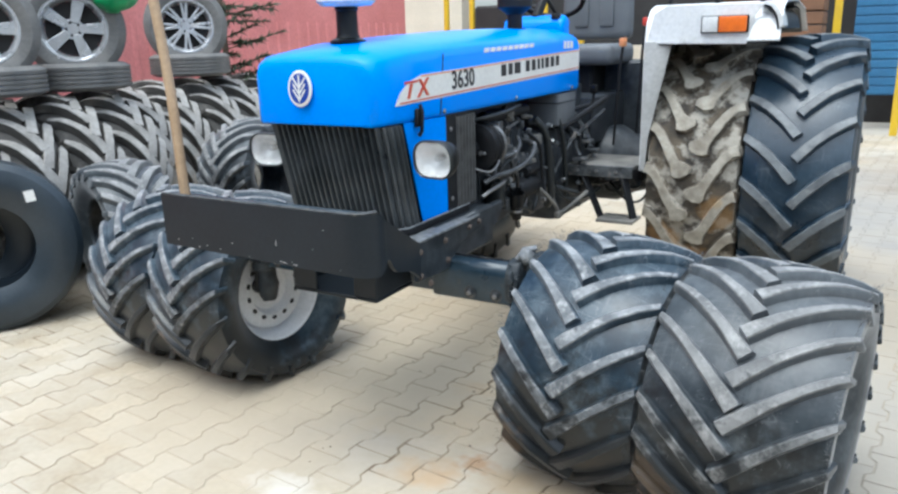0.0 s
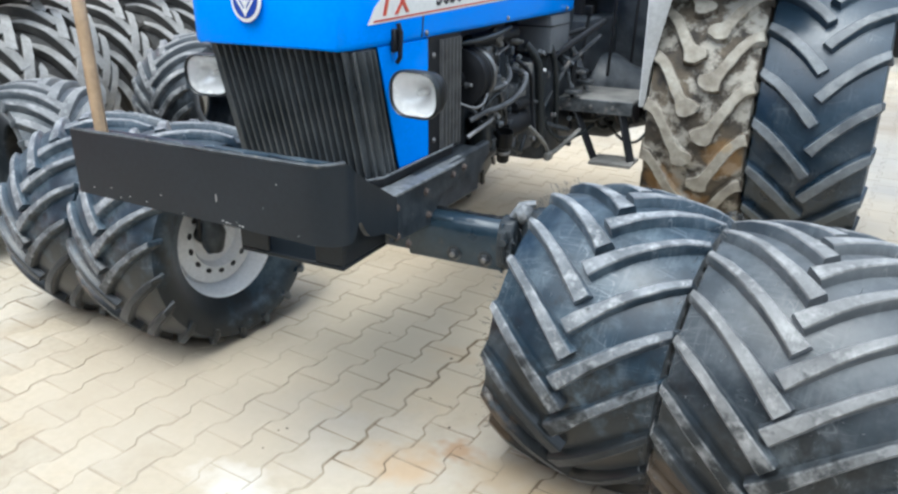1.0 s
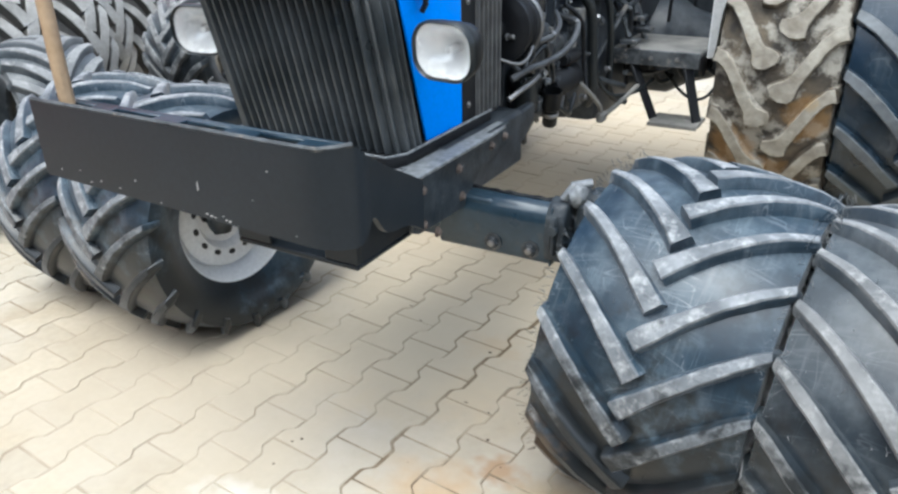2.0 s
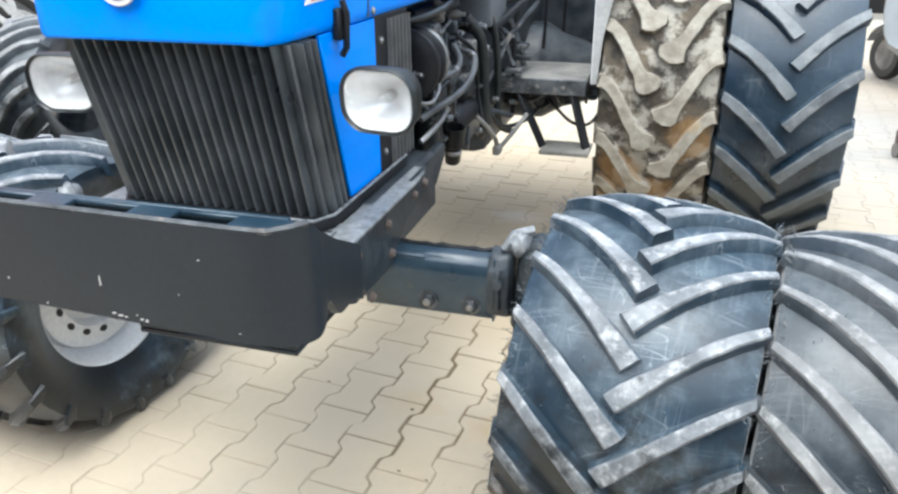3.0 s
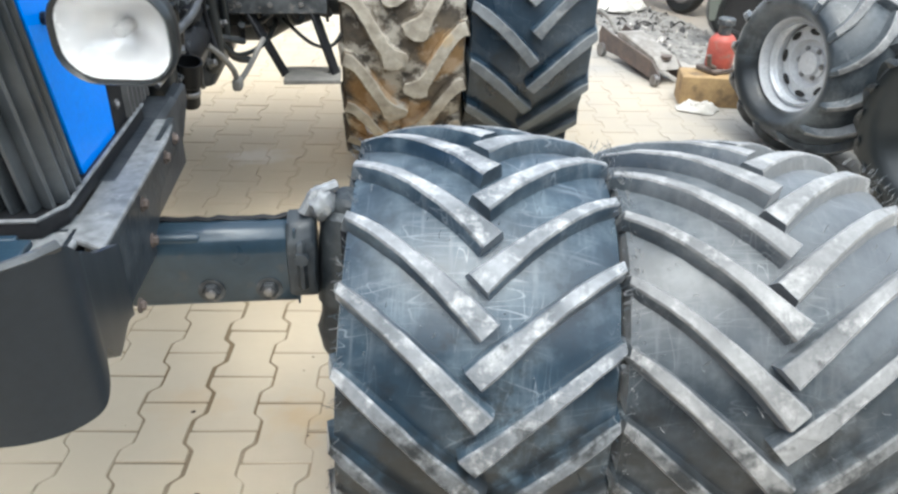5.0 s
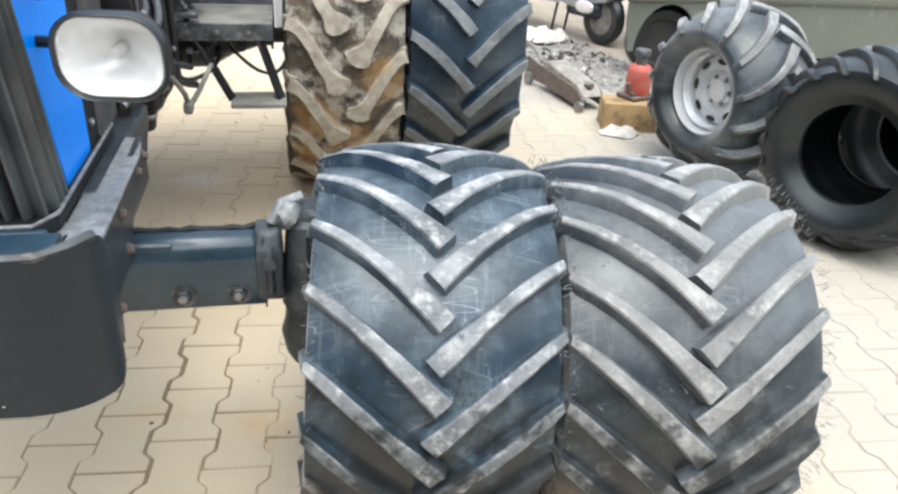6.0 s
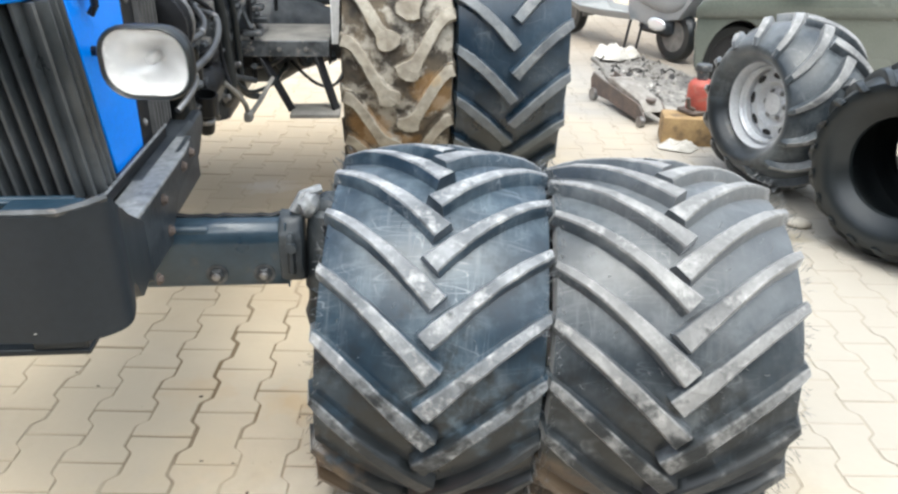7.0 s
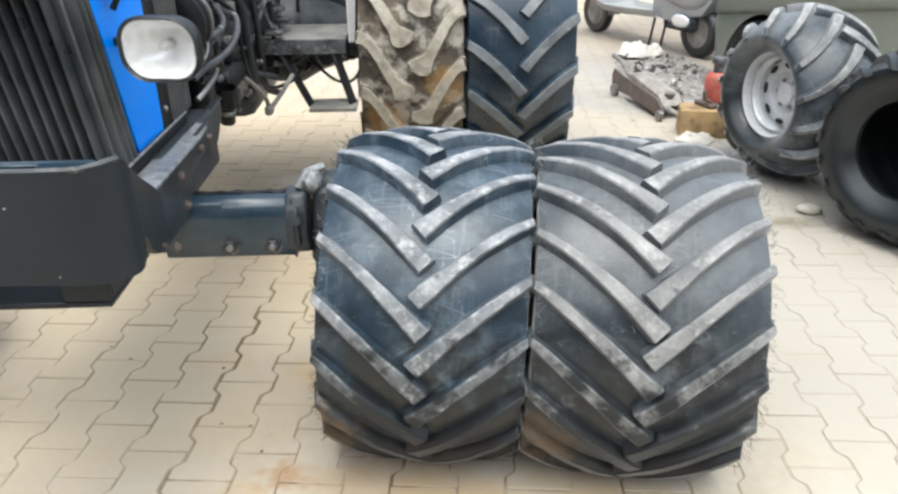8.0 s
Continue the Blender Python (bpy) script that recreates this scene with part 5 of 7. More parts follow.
def engine():
    bm = bmesh.new()
    box(bm, (CX - 0.17, 0.25, 0.7), (CX + 0.17, 0.95, 1.06), 0.02, seg=2)
    box(bm, (CX - 0.15, 0.3, 1.05), (CX + 0.15, 0.92, 1.17), 0.02, seg=2)
    e = part("engine_block", bm, ENGINE, tractor, "greasy black engine block with hoses and filters")
    for k in range(8):
        bm = bmesh.new()
        y = 0.3 + 0.082 * k
        box(bm, (CX - 0.178, y, 0.74), (CX + 0.178, y + 0.018, 1.04), 0.004)
        part("block_rib", bm, ENGINE, e)
    bm = bmesh.new()
    prism(bm, [(0.24, 0.72), (0.92, 0.72), (0.9, 0.665), (0.62, 0.64), (0.26, 0.65)], 0, CX - 0.18, CX + 0.18, 0.02, seg=2)
    box(bm, (CX - 0.2, 0.24, 0.715), (CX + 0.2, 0.93, 0.728), 0.003)
    sump = part("oil_sump", bm, ENGINE, e)
    bm = bmesh.new()
    box(bm, (CX - 0.19, 0.93, 0.6), (CX + 0.19, 1.35, 1.0), 0.04, seg=2)
    box(bm, (CX - 0.215, 0.92, 0.62), (CX + 0.215, 0.95, 1.02), 0.008)
    box(bm, (CX - 0.2, 1.3, 0.5), (CX + 0.2, 2.3, 0.9), 0.05, seg=2)
    lathe(bm, [(0, 0), (0.12, 0), (0.12, 0.16), (0.14, 0.2), (0.17, 0.3), (0.215, 0.38), (0.225, 0.4), (0.225, 1.0), (0.215, 1.02), (0.17, 1.1), (0.14, 1.2), (0.12, 1.24), (0.12, 1.4), (0, 1.4)], 26, m=along((CX - 0.7, 2.085, 0.705), (CX + 0.7, 2.085, 0.705)))
    gear = part("gearbox", bm, ENGINE, tractor, "dark gearbox and rear axle housing")
    # pale unions and thin pipes scattered along the block's side to give its glints
    rnd = random.Random(27)
    for k in range(26):
        y, z = 0.34 + 0.9 * rnd.random(), 0.68 + 0.36 * rnd.random()
        at = (CX + 0.205 + rnd.uniform(0.0, 0.05), y, z)
        bolt(e, at, (rnd.uniform(0.4, 1), rnd.uniform(-0.8, 0.2), rnd.uniform(-0.1, 0.6)), rnd.uniform(0.006, 0.012), rnd.uniform(0.01, 0.026), (EDGE, WORN, STEEL)[k % 3], "glint_fitting")
    for k in range(9):
        y, z = 0.36 + 0.085 * k, 0.7 + 0.3 * rnd.random()
        x = CX + 0.215 + rnd.uniform(0.0, 0.03)
        bm = bmesh.new()
        rod(bm, [(x, y, z), (x + 0.03, y + 0.05, z + rnd.uniform(-0.05, 0.05)), (x + 0.01, y + 0.13, z + rnd.uniform(-0.09, 0.09)), (x, y + 0.2, z + rnd.uniform(-0.1, 0.05))], rnd.uniform(0.004, 0.008), 7, smooth=5)
        part("thin_pipe", bm, (HOSE, WORN, RUBBER_DARK)[k % 3], e)
    for sx in (1, -1):
        # beam and braces below the foot platform, with the brake rod and a slack hose
        bm = bmesh.new()
        lo, hi = sorted((CX + sx * 0.19, CX + sx * 0.57))
        box(bm, (lo, 1.62, 0.69), (hi, 1.7, 0.795), 0.008)
        box(bm, (lo, 1.655, 0.64), (lo + 0.12 if sx > 0 else hi, 1.665, 0.7), 0.003)
        part("platform_beam", bm, BLACK, gear)
        bm = bmesh.new()
        rod(bm, [(CX + sx * 0.3, 1.34, 0.715), (CX + sx * 0.33, 1.6, 0.665), (CX + sx * 0.36, 1.95, 0.64)], 0.011, 8)
        part("brake_rod", bm, WORN, gear)
        for k in range(3):
            x = CX + sx * (0.3 + 0.11 * k)
            bm = bmesh.new()
            rod(bm, [(x, 1.7, 0.74), (x + 0.02, 1.78, 0.6 + 0.03 * k), (x + sx * 0.05, 1.9, 0.585 + 0.02 * k), (x + sx * 0.03, 2.0, 0.64)], 0.012, 8, smooth=5)
            part("slack_hose", bm, RUBBER_DARK, gear)
    rnd = random.Random(3)
    for sx in (1, -1):
        x = CX + sx * 0.19
        # the generator drum behind the vent panel, with its pulley rims
        c = along((x + sx * 0.02, 0.5, 1.02), (x + sx * 0.02, 0.3, 1.02))
        bm = bmesh.new()
        lathe(bm, [(0, 0), (0.07, 0), (0.088, 0.012), (0.09, 0.06), (0.098, 0.065), (0.098, 0.078), (0.09, 0.083), (0.09, 0.12), (0.1, 0.126), (0.1, 0.14), (0.082, 0.146), (0.07, 0.15), (0.03, 0.148), (0.028, 0.175), (0, 0.176)], 30, m=c)
        drum = part("generator", bm, BLACK, e, "black ribbed generator drum")
        bm = bmesh.new()
        lathe(bm, [(0.0905, 0.02), (0.094, 0.022), (0.094, 0.036), (0.0905, 0.038)], 30, m=c)
        part("clamp", bm, STEEL, drum)
        # injection pump with its four outlets and lines up to the head
        bm = bmesh.new()
        box(bm, (x - 0.03, 0.56, 0.86), (x + 0.05, 0.74, 0.965), 0.014, seg=2)
        box(bm, (x - 0.02, 0.59, 0.96), (x + 0.035, 0.71, 0.99), 0.006)
        lathe(bm, [(0, 0), (0.038, 0), (0.038, 0.05), (0.03, 0.06), (0.03, 0.1), (0, 0.105)], 16, m=along((x + sx * 0.01, 0.74, 0.91), (x + sx * 0.01, 0.9, 0.91)))
        pump = part("injection_pump", bm, WORN, e)
        for k in range(4):
            y = 0.6 + 0.032 * k
            bm = bmesh.new()
            lathe(bm, [(0, 0), (0.011, 0), (0.011, 0.018), (0.008, 0.02), (0.008, 0.034), (0, 0.035)], 6, m=pose(x + sx * 0.01, y, 0.99))
            part("outlet", bm, STEEL, pump)
            bm = bmesh.new()
            rod(bm, [(x + sx * 0.01, y, 1.02), (x + sx * 0.03, y - 0.01, 1.07), (x + sx * 0.02, 0.44 + 0.12 * k, 1.09), (x - sx * 0.03, 0.42 + 0.13 * k, 1.12)], 0.0045, 6, smooth=6)
            part("fuel_line", bm, STEEL, e)
        # inlet manifold with its runners
        bm = bmesh.new()
        rod(bm, [(x - sx * 0.01, 0.5, 1.125), (x - sx * 0.01, 0.93, 1.125)], 0.026, 12)
        for k in range(4):
            rod(bm, [(x - sx * 0.01, 0.54 + 0.115 * k, 1.12), (x - sx * 0.06, 0.54 + 0.115 * k, 1.1)], 0.022, 10)
        part("manifold", bm, BLACK, e)
        # starter, oil filter and solenoid
        bm = bmesh.new()
        lathe(bm, [(0, 0), (0.045, 0), (0.05, 0.01), (0.05, 0.15), (0.04, 0.165), (0.03, 0.2), (0, 0.2)], 20, m=along((x + sx * 0.035, 0.93, 0.78), (x + sx * 0.035, 0.7, 0.78)))
        lathe(bm, [(0, 0), (0.026, 0), (0.026, 0.11), (0.02, 0.115), (0.02, 0.125), (0, 0.126)], 16, m=along((x + sx * 0.05, 0.92, 0.855), (x + sx * 0.05, 0.8, 0.855)))
        part("starter_motor", bm, BLACK, e)
        bm = bmesh.new()
        lathe(bm, [(0, 0), (0.04, 0), (0.044, 0.008), (0.044, 0.1), (0.05, 0.104), (0.05, 0.115), (0.03, 0.12), (0, 0.12)], 20, m=pose(x + sx * 0.03, 0.53, 0.745))
        part("oil_filter", bm, RUBBER_DARK, e)
        # hoses and pipes: points, radius, material
        for pts, r, mt in (([(0.2, 0.81, 1.0), (0.272, 0.79, 0.985), (0.29, 0.73, 0.945), (0.285, 0.64, 0.912), (0.275, 0.52, 0.9), (0.27, 0.42, 0.902), (0.24, 0.36, 0.88)], 0.0105, HOSE),
                           ([(0.24, 0.48, 0.96), (0.28, 0.56, 0.975), (0.275, 0.63, 1.0), (0.24, 0.68, 1.03)], 0.009, HOSE),
                           ([(0.26, 0.3, 0.835), (0.275, 0.345, 0.852), (0.275, 0.43, 0.86), (0.27, 0.49, 0.868)], 0.008, STEEL),
                           ([(0.2, 0.96, 1.08), (0.245, 1.0, 1.0), (0.25, 1.03, 0.85), (0.25, 1.06, 0.7), (0.22, 1.08, 0.64)], 0.019, RUBBER_DARK),
                           ([(0.22, 1.17, 1.1), (0.25, 1.2, 0.98), (0.25, 1.25, 0.8), (0.25, 1.28, 0.64), (0.3, 1.33, 0.6)], 0.013, RUBBER_DARK),
                           ([(0.21, 1.05, 1.05), (0.235, 1.1, 0.9), (0.235, 1.14, 0.75), (0.28, 1.18, 0.66), (0.35, 1.3, 0.655), (0.38, 1.42, 0.68)], 0.0075, RUBBER_DARK),
                           ([(0.17, 0.36, 1.13), (0.23, 0.42, 1.14), (0.25, 0.55, 1.15), (0.22, 0.75, 1.16)], 0.01, RUBBER_DARK),
                           ([(0.22, 0.3, 0.95), (0.27, 0.34, 0.93), (0.28, 0.4, 0.95), (0.26, 0.47, 1.0)], 0.005, STEEL),
                           ([(0.2, 0.86, 1.03), (0.25, 0.9, 0.97), (0.25, 0.94, 0.84), (0.27, 0.93, 0.74)], 0.008, BLACK)):
            bm = bmesh.new()
            rod(bm, [(CX + sx * (p[0] + 0.015), p[1], p[2]) for p in pts], r, 10, smooth=6)
            h = part("hose", bm, mt, e)
            if mt is HOSE:
                a = pts[1]
                bm = bmesh.new()
                lathe(bm, [(r + 0.0005, 0), (r + 0.003, 0.001), (r + 0.003, 0.012), (r + 0.0005, 0.013)], 14, m=along((CX + sx * (a[0] + 0.015), a[1], a[2]), (CX + sx * (pts[2][0] + 0.015), pts[2][1], pts[2][2])))
                part("clamp", bm, STEEL, h)
        # bolts round the sump and clutch housing flanges
        for k in range(9):
            bolt(sump, (CX + sx * 0.2, 0.28 + 0.075 * k, 0.722), (sx, 0, 0), 0.007, 0.007, WORN)
        for z in (0.68, 0.76, 0.84, 0.92, 0.99):
            bolt(gear, (CX + sx * 0.215, 0.935, z), (sx, 0, 0), 0.009, 0.009, WORN)
        # small greasy fittings on the block's side
        for k in range(30):
            bm = bmesh.new()
            y, z = rnd.uniform(0.5, 0.98), rnd.uniform(0.72, 1.1)
            sz = rnd.uniform(0.008, 0.022)
            d = sx * rnd.uniform(0.0, 0.05)
            if k % 3:
                box(bm, (x + d - sz, y - sz * rnd.uniform(0.6, 1.6), z - sz), (x + d + sz * 1.2, y + sz, z + sz * rnd.uniform(0.6, 1.8)), 0.004)
            else:
                lathe(bm, [(0, 0), (sz, 0), (sz, 0.03), (sz * 0.6, 0.036), (sz * 0.6, 0.05), (0, 0.05)], 10, m=along((x + d - sx * 0.02, y, z), (x + d + sx * 0.06, y + rnd.uniform(-0.03, 0.03), z)))
            part("fitting", bm, rnd.choice((ENGINE, DUSTY, WORN, STEEL, ENGINE, WORN)), e)
        # engine mount that drops from the frame
        bm = bmesh.new()
        prism(bm, [(0.2, 0.79), (0.44, 0.8), (0.44, 0.76), (0.36, 0.7), (0.24, 0.68), (0.2, 0.72)], 0, min(CX + sx * 0.27, CX + sx * 0.3), max(CX + sx * 0.27, CX + sx * 0.3), 0.006)
        part("engine_mount", bm, ENGINE, e)
        # the open breather canister under the pump
        bm = bmesh.new()
        c = pose(sx * 0.233, 0.685, 0.661, 12, sx * 8, 0)
        lathe(bm, [(0.0, 0), (0.022, 0), (0.025, 0.006), (0.025, 0.06), (0.032, 0.066), (0.034, 0.128), (0.03, 0.128), (0.028, 0.07), (0, 0.066)], 20, m=c)
        br = part("breather_can", bm, PLASTIC, e, "open black breather canister")
        bm = bmesh.new()
        lathe(bm, [(0.0255, 0.035), (0.0275, 0.037), (0.0275, 0.047), (0.0255, 0.049)], 20, m=c)
        part("clamp", bm, STEEL, br)
        # rods and levers towards the platform
        for a, b, r in (((0.2, 0.98, 0.78), (0.3, 1.34, 0.66), 0.011), ((0.22, 1.2, 0.78), (0.3, 1.3, 0.98), 0.009), ((0.3, 1.36, 0.955), (0.295, 1.385, 0.66), 0.009),
                        ((0.15, 1.28, 1.05), (0.3, 1.5, 1.1), 0.012), ((0.24, 1.24, 1.0), (0.36, 1.6, 1.13), 0.015), ((0.26, 1.3, 0.93), (0.34, 1.62, 1.06), 0.01), ((0.3, 1.36, 0.955), (0.2, 1.36, 1.02), 0.009)):
            bm = bmesh.new()
            rod(bm, [(CX + sx * a[0], a[1], a[2]), (CX + sx * b[0], b[1], b[2])], r, 8)
            part("linkage_rod", bm, rnd.choice((WORN, BLACK)), e)
        # cranked link with a clevis
        bm = bmesh.new()
        rod(bm, [(CX + sx * 0.27, 0.9, 0.76), (CX + sx * 0.295, 0.93, 0.725), (CX + sx * 0.315, 1.0, 0.66), (CX + sx * 0.318, 1.02, 0.615)], 0.0085, 8, smooth=3)
        rod(bm, [(CX + sx * 0.318, 1.03, 0.61), (CX + sx * 0.345, 1.12, 0.64), (CX + sx * 0.375, 1.27, 0.685)], 0.0085, 8, smooth=3)
        box(bm, (CX + sx * 0.318 - 0.014, 1.0, 0.595), (CX + sx * 0.318 + 0.014, 1.05, 0.63), 0.006)
        part("clevis_link", bm, DUSTY, e, "dusty cranked brake link")
    # dark box beneath the hood's rear end
    bm = bmesh.new()
    box(bm, (CX + 0.1, 1.15, 1.02), (CX + 0.26, 1.4, 1.178), 0.015, seg=2)
    bb = part("battery_box", bm, SEATGREY, tractor, "dark grey box under the hood")
    bm = bmesh.new()
    box(bm, (CX + 0.098, 1.148, 1.13), (CX + 0.263, 1.402, 1.136), 0.002)
    part("box_strap", bm, BLACK, bb)
    bm = bmesh.new()
    lathe(bm, [(0, 0), (0.03, 0), (0.034, 0.01), (0.034, 0.03), (0.02, 0.045), (0, 0.046)], 20, m=along((CX + 0.17, 0.72, 1.12), (CX + 0.24, 0.73, 1.15)))
    part("fuel_filter", bm, DUSTY, e)


engine()


def operators_place():
    # dash cowl
    bm = bmesh.new()
    prism(bm, [(1.425, 1.1), (1.425, 1.49), (1.44, 1.53), (1.48, 1.56), (1.54, 1.54), (1.54, 1.0), (1.43, 1.0)], 0, CX - 0.17, CX + 0.17, 0.03, seg=3)
    d = part("dash", bm, BLUE, tractor, "blue dashboard cowl")
    bm = bmesh.new()
    rod(bm, [(CX, 1.48, 1.54), (CX, 1.6, 1.66)], 0.025, 12)
    c = part("steering_column", bm, PLASTIC, d)
    bm = bmesh.new()
    n = 36
    ring = [(0.2 * math.cos(a), 0.2 * math.sin(a)) for a in np.linspace(0, 2 * math.pi, n + 1)]
    m = pose(CX, 1.62, 1.67, -35, 0, 0)
    rod(bm, [m @ Vector((x, y, 0)) for x, y in ring], 0.014, 8)
    for a in (90, 210, 330):
        rod(bm, [m @ Vector((0, 0, -0.02)), m @ Vector((0.2 * math.cos(radians(a)), 0.2 * math.sin(radians(a)), 0))], 0.01, 6)
    part("steering_wheel", bm, PLASTIC, c)
    for x in (-0.12, 0.12):
        bm = bmesh.new()
        lathe(bm, [(0, 0), (0.025, 0), (0.025, 0.02), (0.02, 0.028), (0, 0.028)], 16, m=along((CX + x, 1.46, 1.535), (CX + x, 1.46, 1.6)))
        part("knob", bm, PLASTIC, d)
    # levers with coloured knobs
    for x, y, z, mt in ((0.36, 1.85, 1.39, ORANGE_D), (0.4, 2.15, 1.5, RED), (0.26, 1.68, 1.15, PLASTIC)):
        bm = bmesh.new()
        rod(bm, [(CX + x - 0.02, y - 0.05, 0.85), (CX + x - 0.01, y - 0.02, z - 0.15), (CX + x, y, z)], 0.008, 8)
        lv = part("lever", bm, BLACK, tractor, "black lever with a coloured knob")
        bm = bmesh.new()
        box(bm, (CX + x - 0.018, y - 0.018, z - 0.005), (CX + x + 0.018, y + 0.018, z + 0.04), 0.008, seg=2)
        part("lever_knob", bm, mt, lv)
    # dark console, pedals and the bay under the seat
    bm = bmesh.new()
    box(bm, (CX - 0.19, 1.38, 0.88), (CX + 0.17, 1.75, 1.2), 0.03, seg=2)
    box(bm, (CX - 0.24, 1.7, 0.85), (CX + 0.24, 2.35, 1.12), 0.03, seg=2)
    box(bm, (CX - 0.58, 2.3, 0.8), (CX + 0.58, 2.42, 1.3), 0.02)
    con = part("console", bm, ENGINE, tractor, "dark greasy console between the platforms")
    for y, z in ((1.42, 1.0), (1.5, 1.08), (1.6, 1.02), (1.66, 0.95)):
        bm = bmesh.new()
        rod(bm, [(CX + 0.15, y, z), (CX + 0.24, y - 0.03, z - 0.04), (CX + 0.3, y - 0.06, z - 0.15)], 0.012, 8, smooth=4)
        box(bm, (CX + 0.27, y - 0.09, z - 0.175), (CX + 0.34, y - 0.03, z - 0.155), 0.004)
        part("pedal", bm, WORN, con)
    # seat
    bm = bmesh.new()
    box(bm, (CX - 0.2, 1.95, 1.28), (CX + 0.27, 2.4, 1.4), 0.045, seg=3)
    s = part("seat_cushion", bm, SEATGREY, tractor, "grey vinyl driver's seat")
    bm = bmesh.new()
    box(bm, (CX - 0.19, 2.34, 1.42), (CX + 0.25, 2.45, 1.82), 0.05, m=None, seg=3)
    b = part("seat_back", bm, SEATGREY, s)
    for x in (-0.1, 0.06):
        bm = bmesh.new()
        box(bm, (CX + x, 2.325, 1.5), (CX + x + 0.09, 2.35, 1.72), 0.012, seg=2)
        part("seat_rib", bm, SEATGREY, b)
    bm = bmesh.new()
    box(bm, (CX - 0.12, 2.05, 0.95), (CX + 0.12, 2.3, 1.3), 0.02)
    part("seat_post", bm, BLACK, s)
    # platforms, steps, fenders
    for sx in (1, -1):
        lo, hi = sorted((CX + sx * 0.24, CX + sx * 0.585))
        bm = bmesh.new()
        box(bm, (lo, 1.345, 0.796), (hi, 1.72, 0.809), 0.003)
        p = part("platform", bm, DUSTY, tractor, "dusty steel foot platform")
        bm = bmesh.new()
        box(bm, (lo, 1.335, 0.75), (hi, 1.345, 0.81), 0.003)
        part("platform_lip", bm, WORN, p)
        for x in (0.3, 0.4, 0.5):
            bolt(p, (CX + sx * x, 1.335, 0.78), (0, -1, 0), 0.006, 0.004, STEEL, "screw")
        for a, b in ((0.32, 0.435), (0.535, 0.605)):
            bm = bmesh.new()
            m = along((CX + sx * a, 1.36, 0.765), (CX + sx * b, 1.325, 0.545))
            box(bm, (-0.023, -0.006, 0), (0.023, 0.006, 0.248 if a < 0.5 else 0.235), 0.002, m=m)
            part("step_strap", bm, BLACK, p)
        bm = bmesh.new()
        lo, hi = sorted((CX + sx * 0.43, CX + sx * 0.62))
        box(bm, (lo, 1.25, 0.536), (hi, 1.41, 0.552), 0.003)
        part("step_plate", bm, DUSTY, p, "bare dusty step plate")
        bm = bmesh.new()
        rod(bm, [(CX + sx * 0.42, 1.5, 0.7), (CX + sx * 0.52, 1.46, 0.62), (CX + sx * 0.6, 1.46, 0.62), (CX + sx * 0.66, 1.5, 0.72)], 0.007, 6, smooth=6)
        part("cable_loop", bm, RUBBER_DARK, p)
        bm = bmesh.new()
        prism(bm, [(1.345, 0.795), (1.5, 0.795), (1.5, 0.73), (1.44, 0.7), (1.36, 0.755)], 0, min(CX + sx * 0.575, CX + sx * 0.585), max(CX + sx * 0.575, CX + sx * 0.585), 0.001)
        part("platform_bracket", bm, BLACK, p)
        if sx < 0:
            continue
        # fender: an inner wall, an arched top and the lamp panel
        xi, xo = CX + sx * 0.6, CX + sx * 1.2
        arch = [(1.435, 1.41), (1.46, 1.5), (1.52, 1.56), (1.62, 1.585), (2.1, 1.6), (2.5, 1.57), (2.75, 1.45)]
        bm = bmesh.new()
        inner = [(1.43, 0.78), (1.435, 1.41)] + arch[1:] + [(2.78, 1.0), (2.4, 0.78)]
        prism(bm, inner, 0, min(xi, xi - sx * 0.008), max(xi, xi - sx * 0.008))
        f = part("fender", bm, WHITE, tractor, "white painted rear fender with a lamp")
        bm = bmesh.new()
        t = 0.006
        low = [(y + 0.004, z - t) for y, z in arch]
        prism(bm, arch + low[::-1], 0, min(xi, xo), max(xi, xo), 0.0)
        part("fender_top", bm, WHITE, f)
        bm = bmesh.new()
        xc = CX + sx * 1.06
        prism(bm, [(xi, 1.4), (xc, 1.392), (xc + sx * 0.02, 1.5), (xc + sx * 0.05, 1.55), (xc + sx * 0.08, 1.575), (xi + sx * 0.09, 1.578), (xi + sx * 0.03, 1.54)], 1, 1.436, 1.45, 0.004)
        part("lamp_panel", bm, WHITE, f)
        bm = bmesh.new()
        rim = [(1.13, 1.578), (1.165, 1.566), (1.19, 1.535), (1.203, 1.5), (1.208, 1.47)]
        prism(bm, [(CX + sx * p, q) for p, q in rim] + [(CX + sx * (p - 0.014), q - 0.01) for p, q in rim[::-1]], 1, 1.438, 1.62)
        part("fender_edge", bm, WHITE, f)
        bm = bmesh.new()
        prism(bm, [(CX + sx * (p - 0.017), q - 0.012) for p, q in rim] + [(CX + sx * (p - 0.023), q - 0.016) for p, q in rim[::-1]], 1, 1.441, 2.4)
        prism(bm, [(y + 0.006, z - 0.009) for y, z in arch] + [(y + 0.006, z - 0.015) for y, z in arch[::-1]], 0, min(xi, xo) + 0.01, max(xi, xo) - 0.03)
        part("fender_liner", bm, BLACK, f, "black underside of the fender")
        bm = bmesh.new()
        rows = []
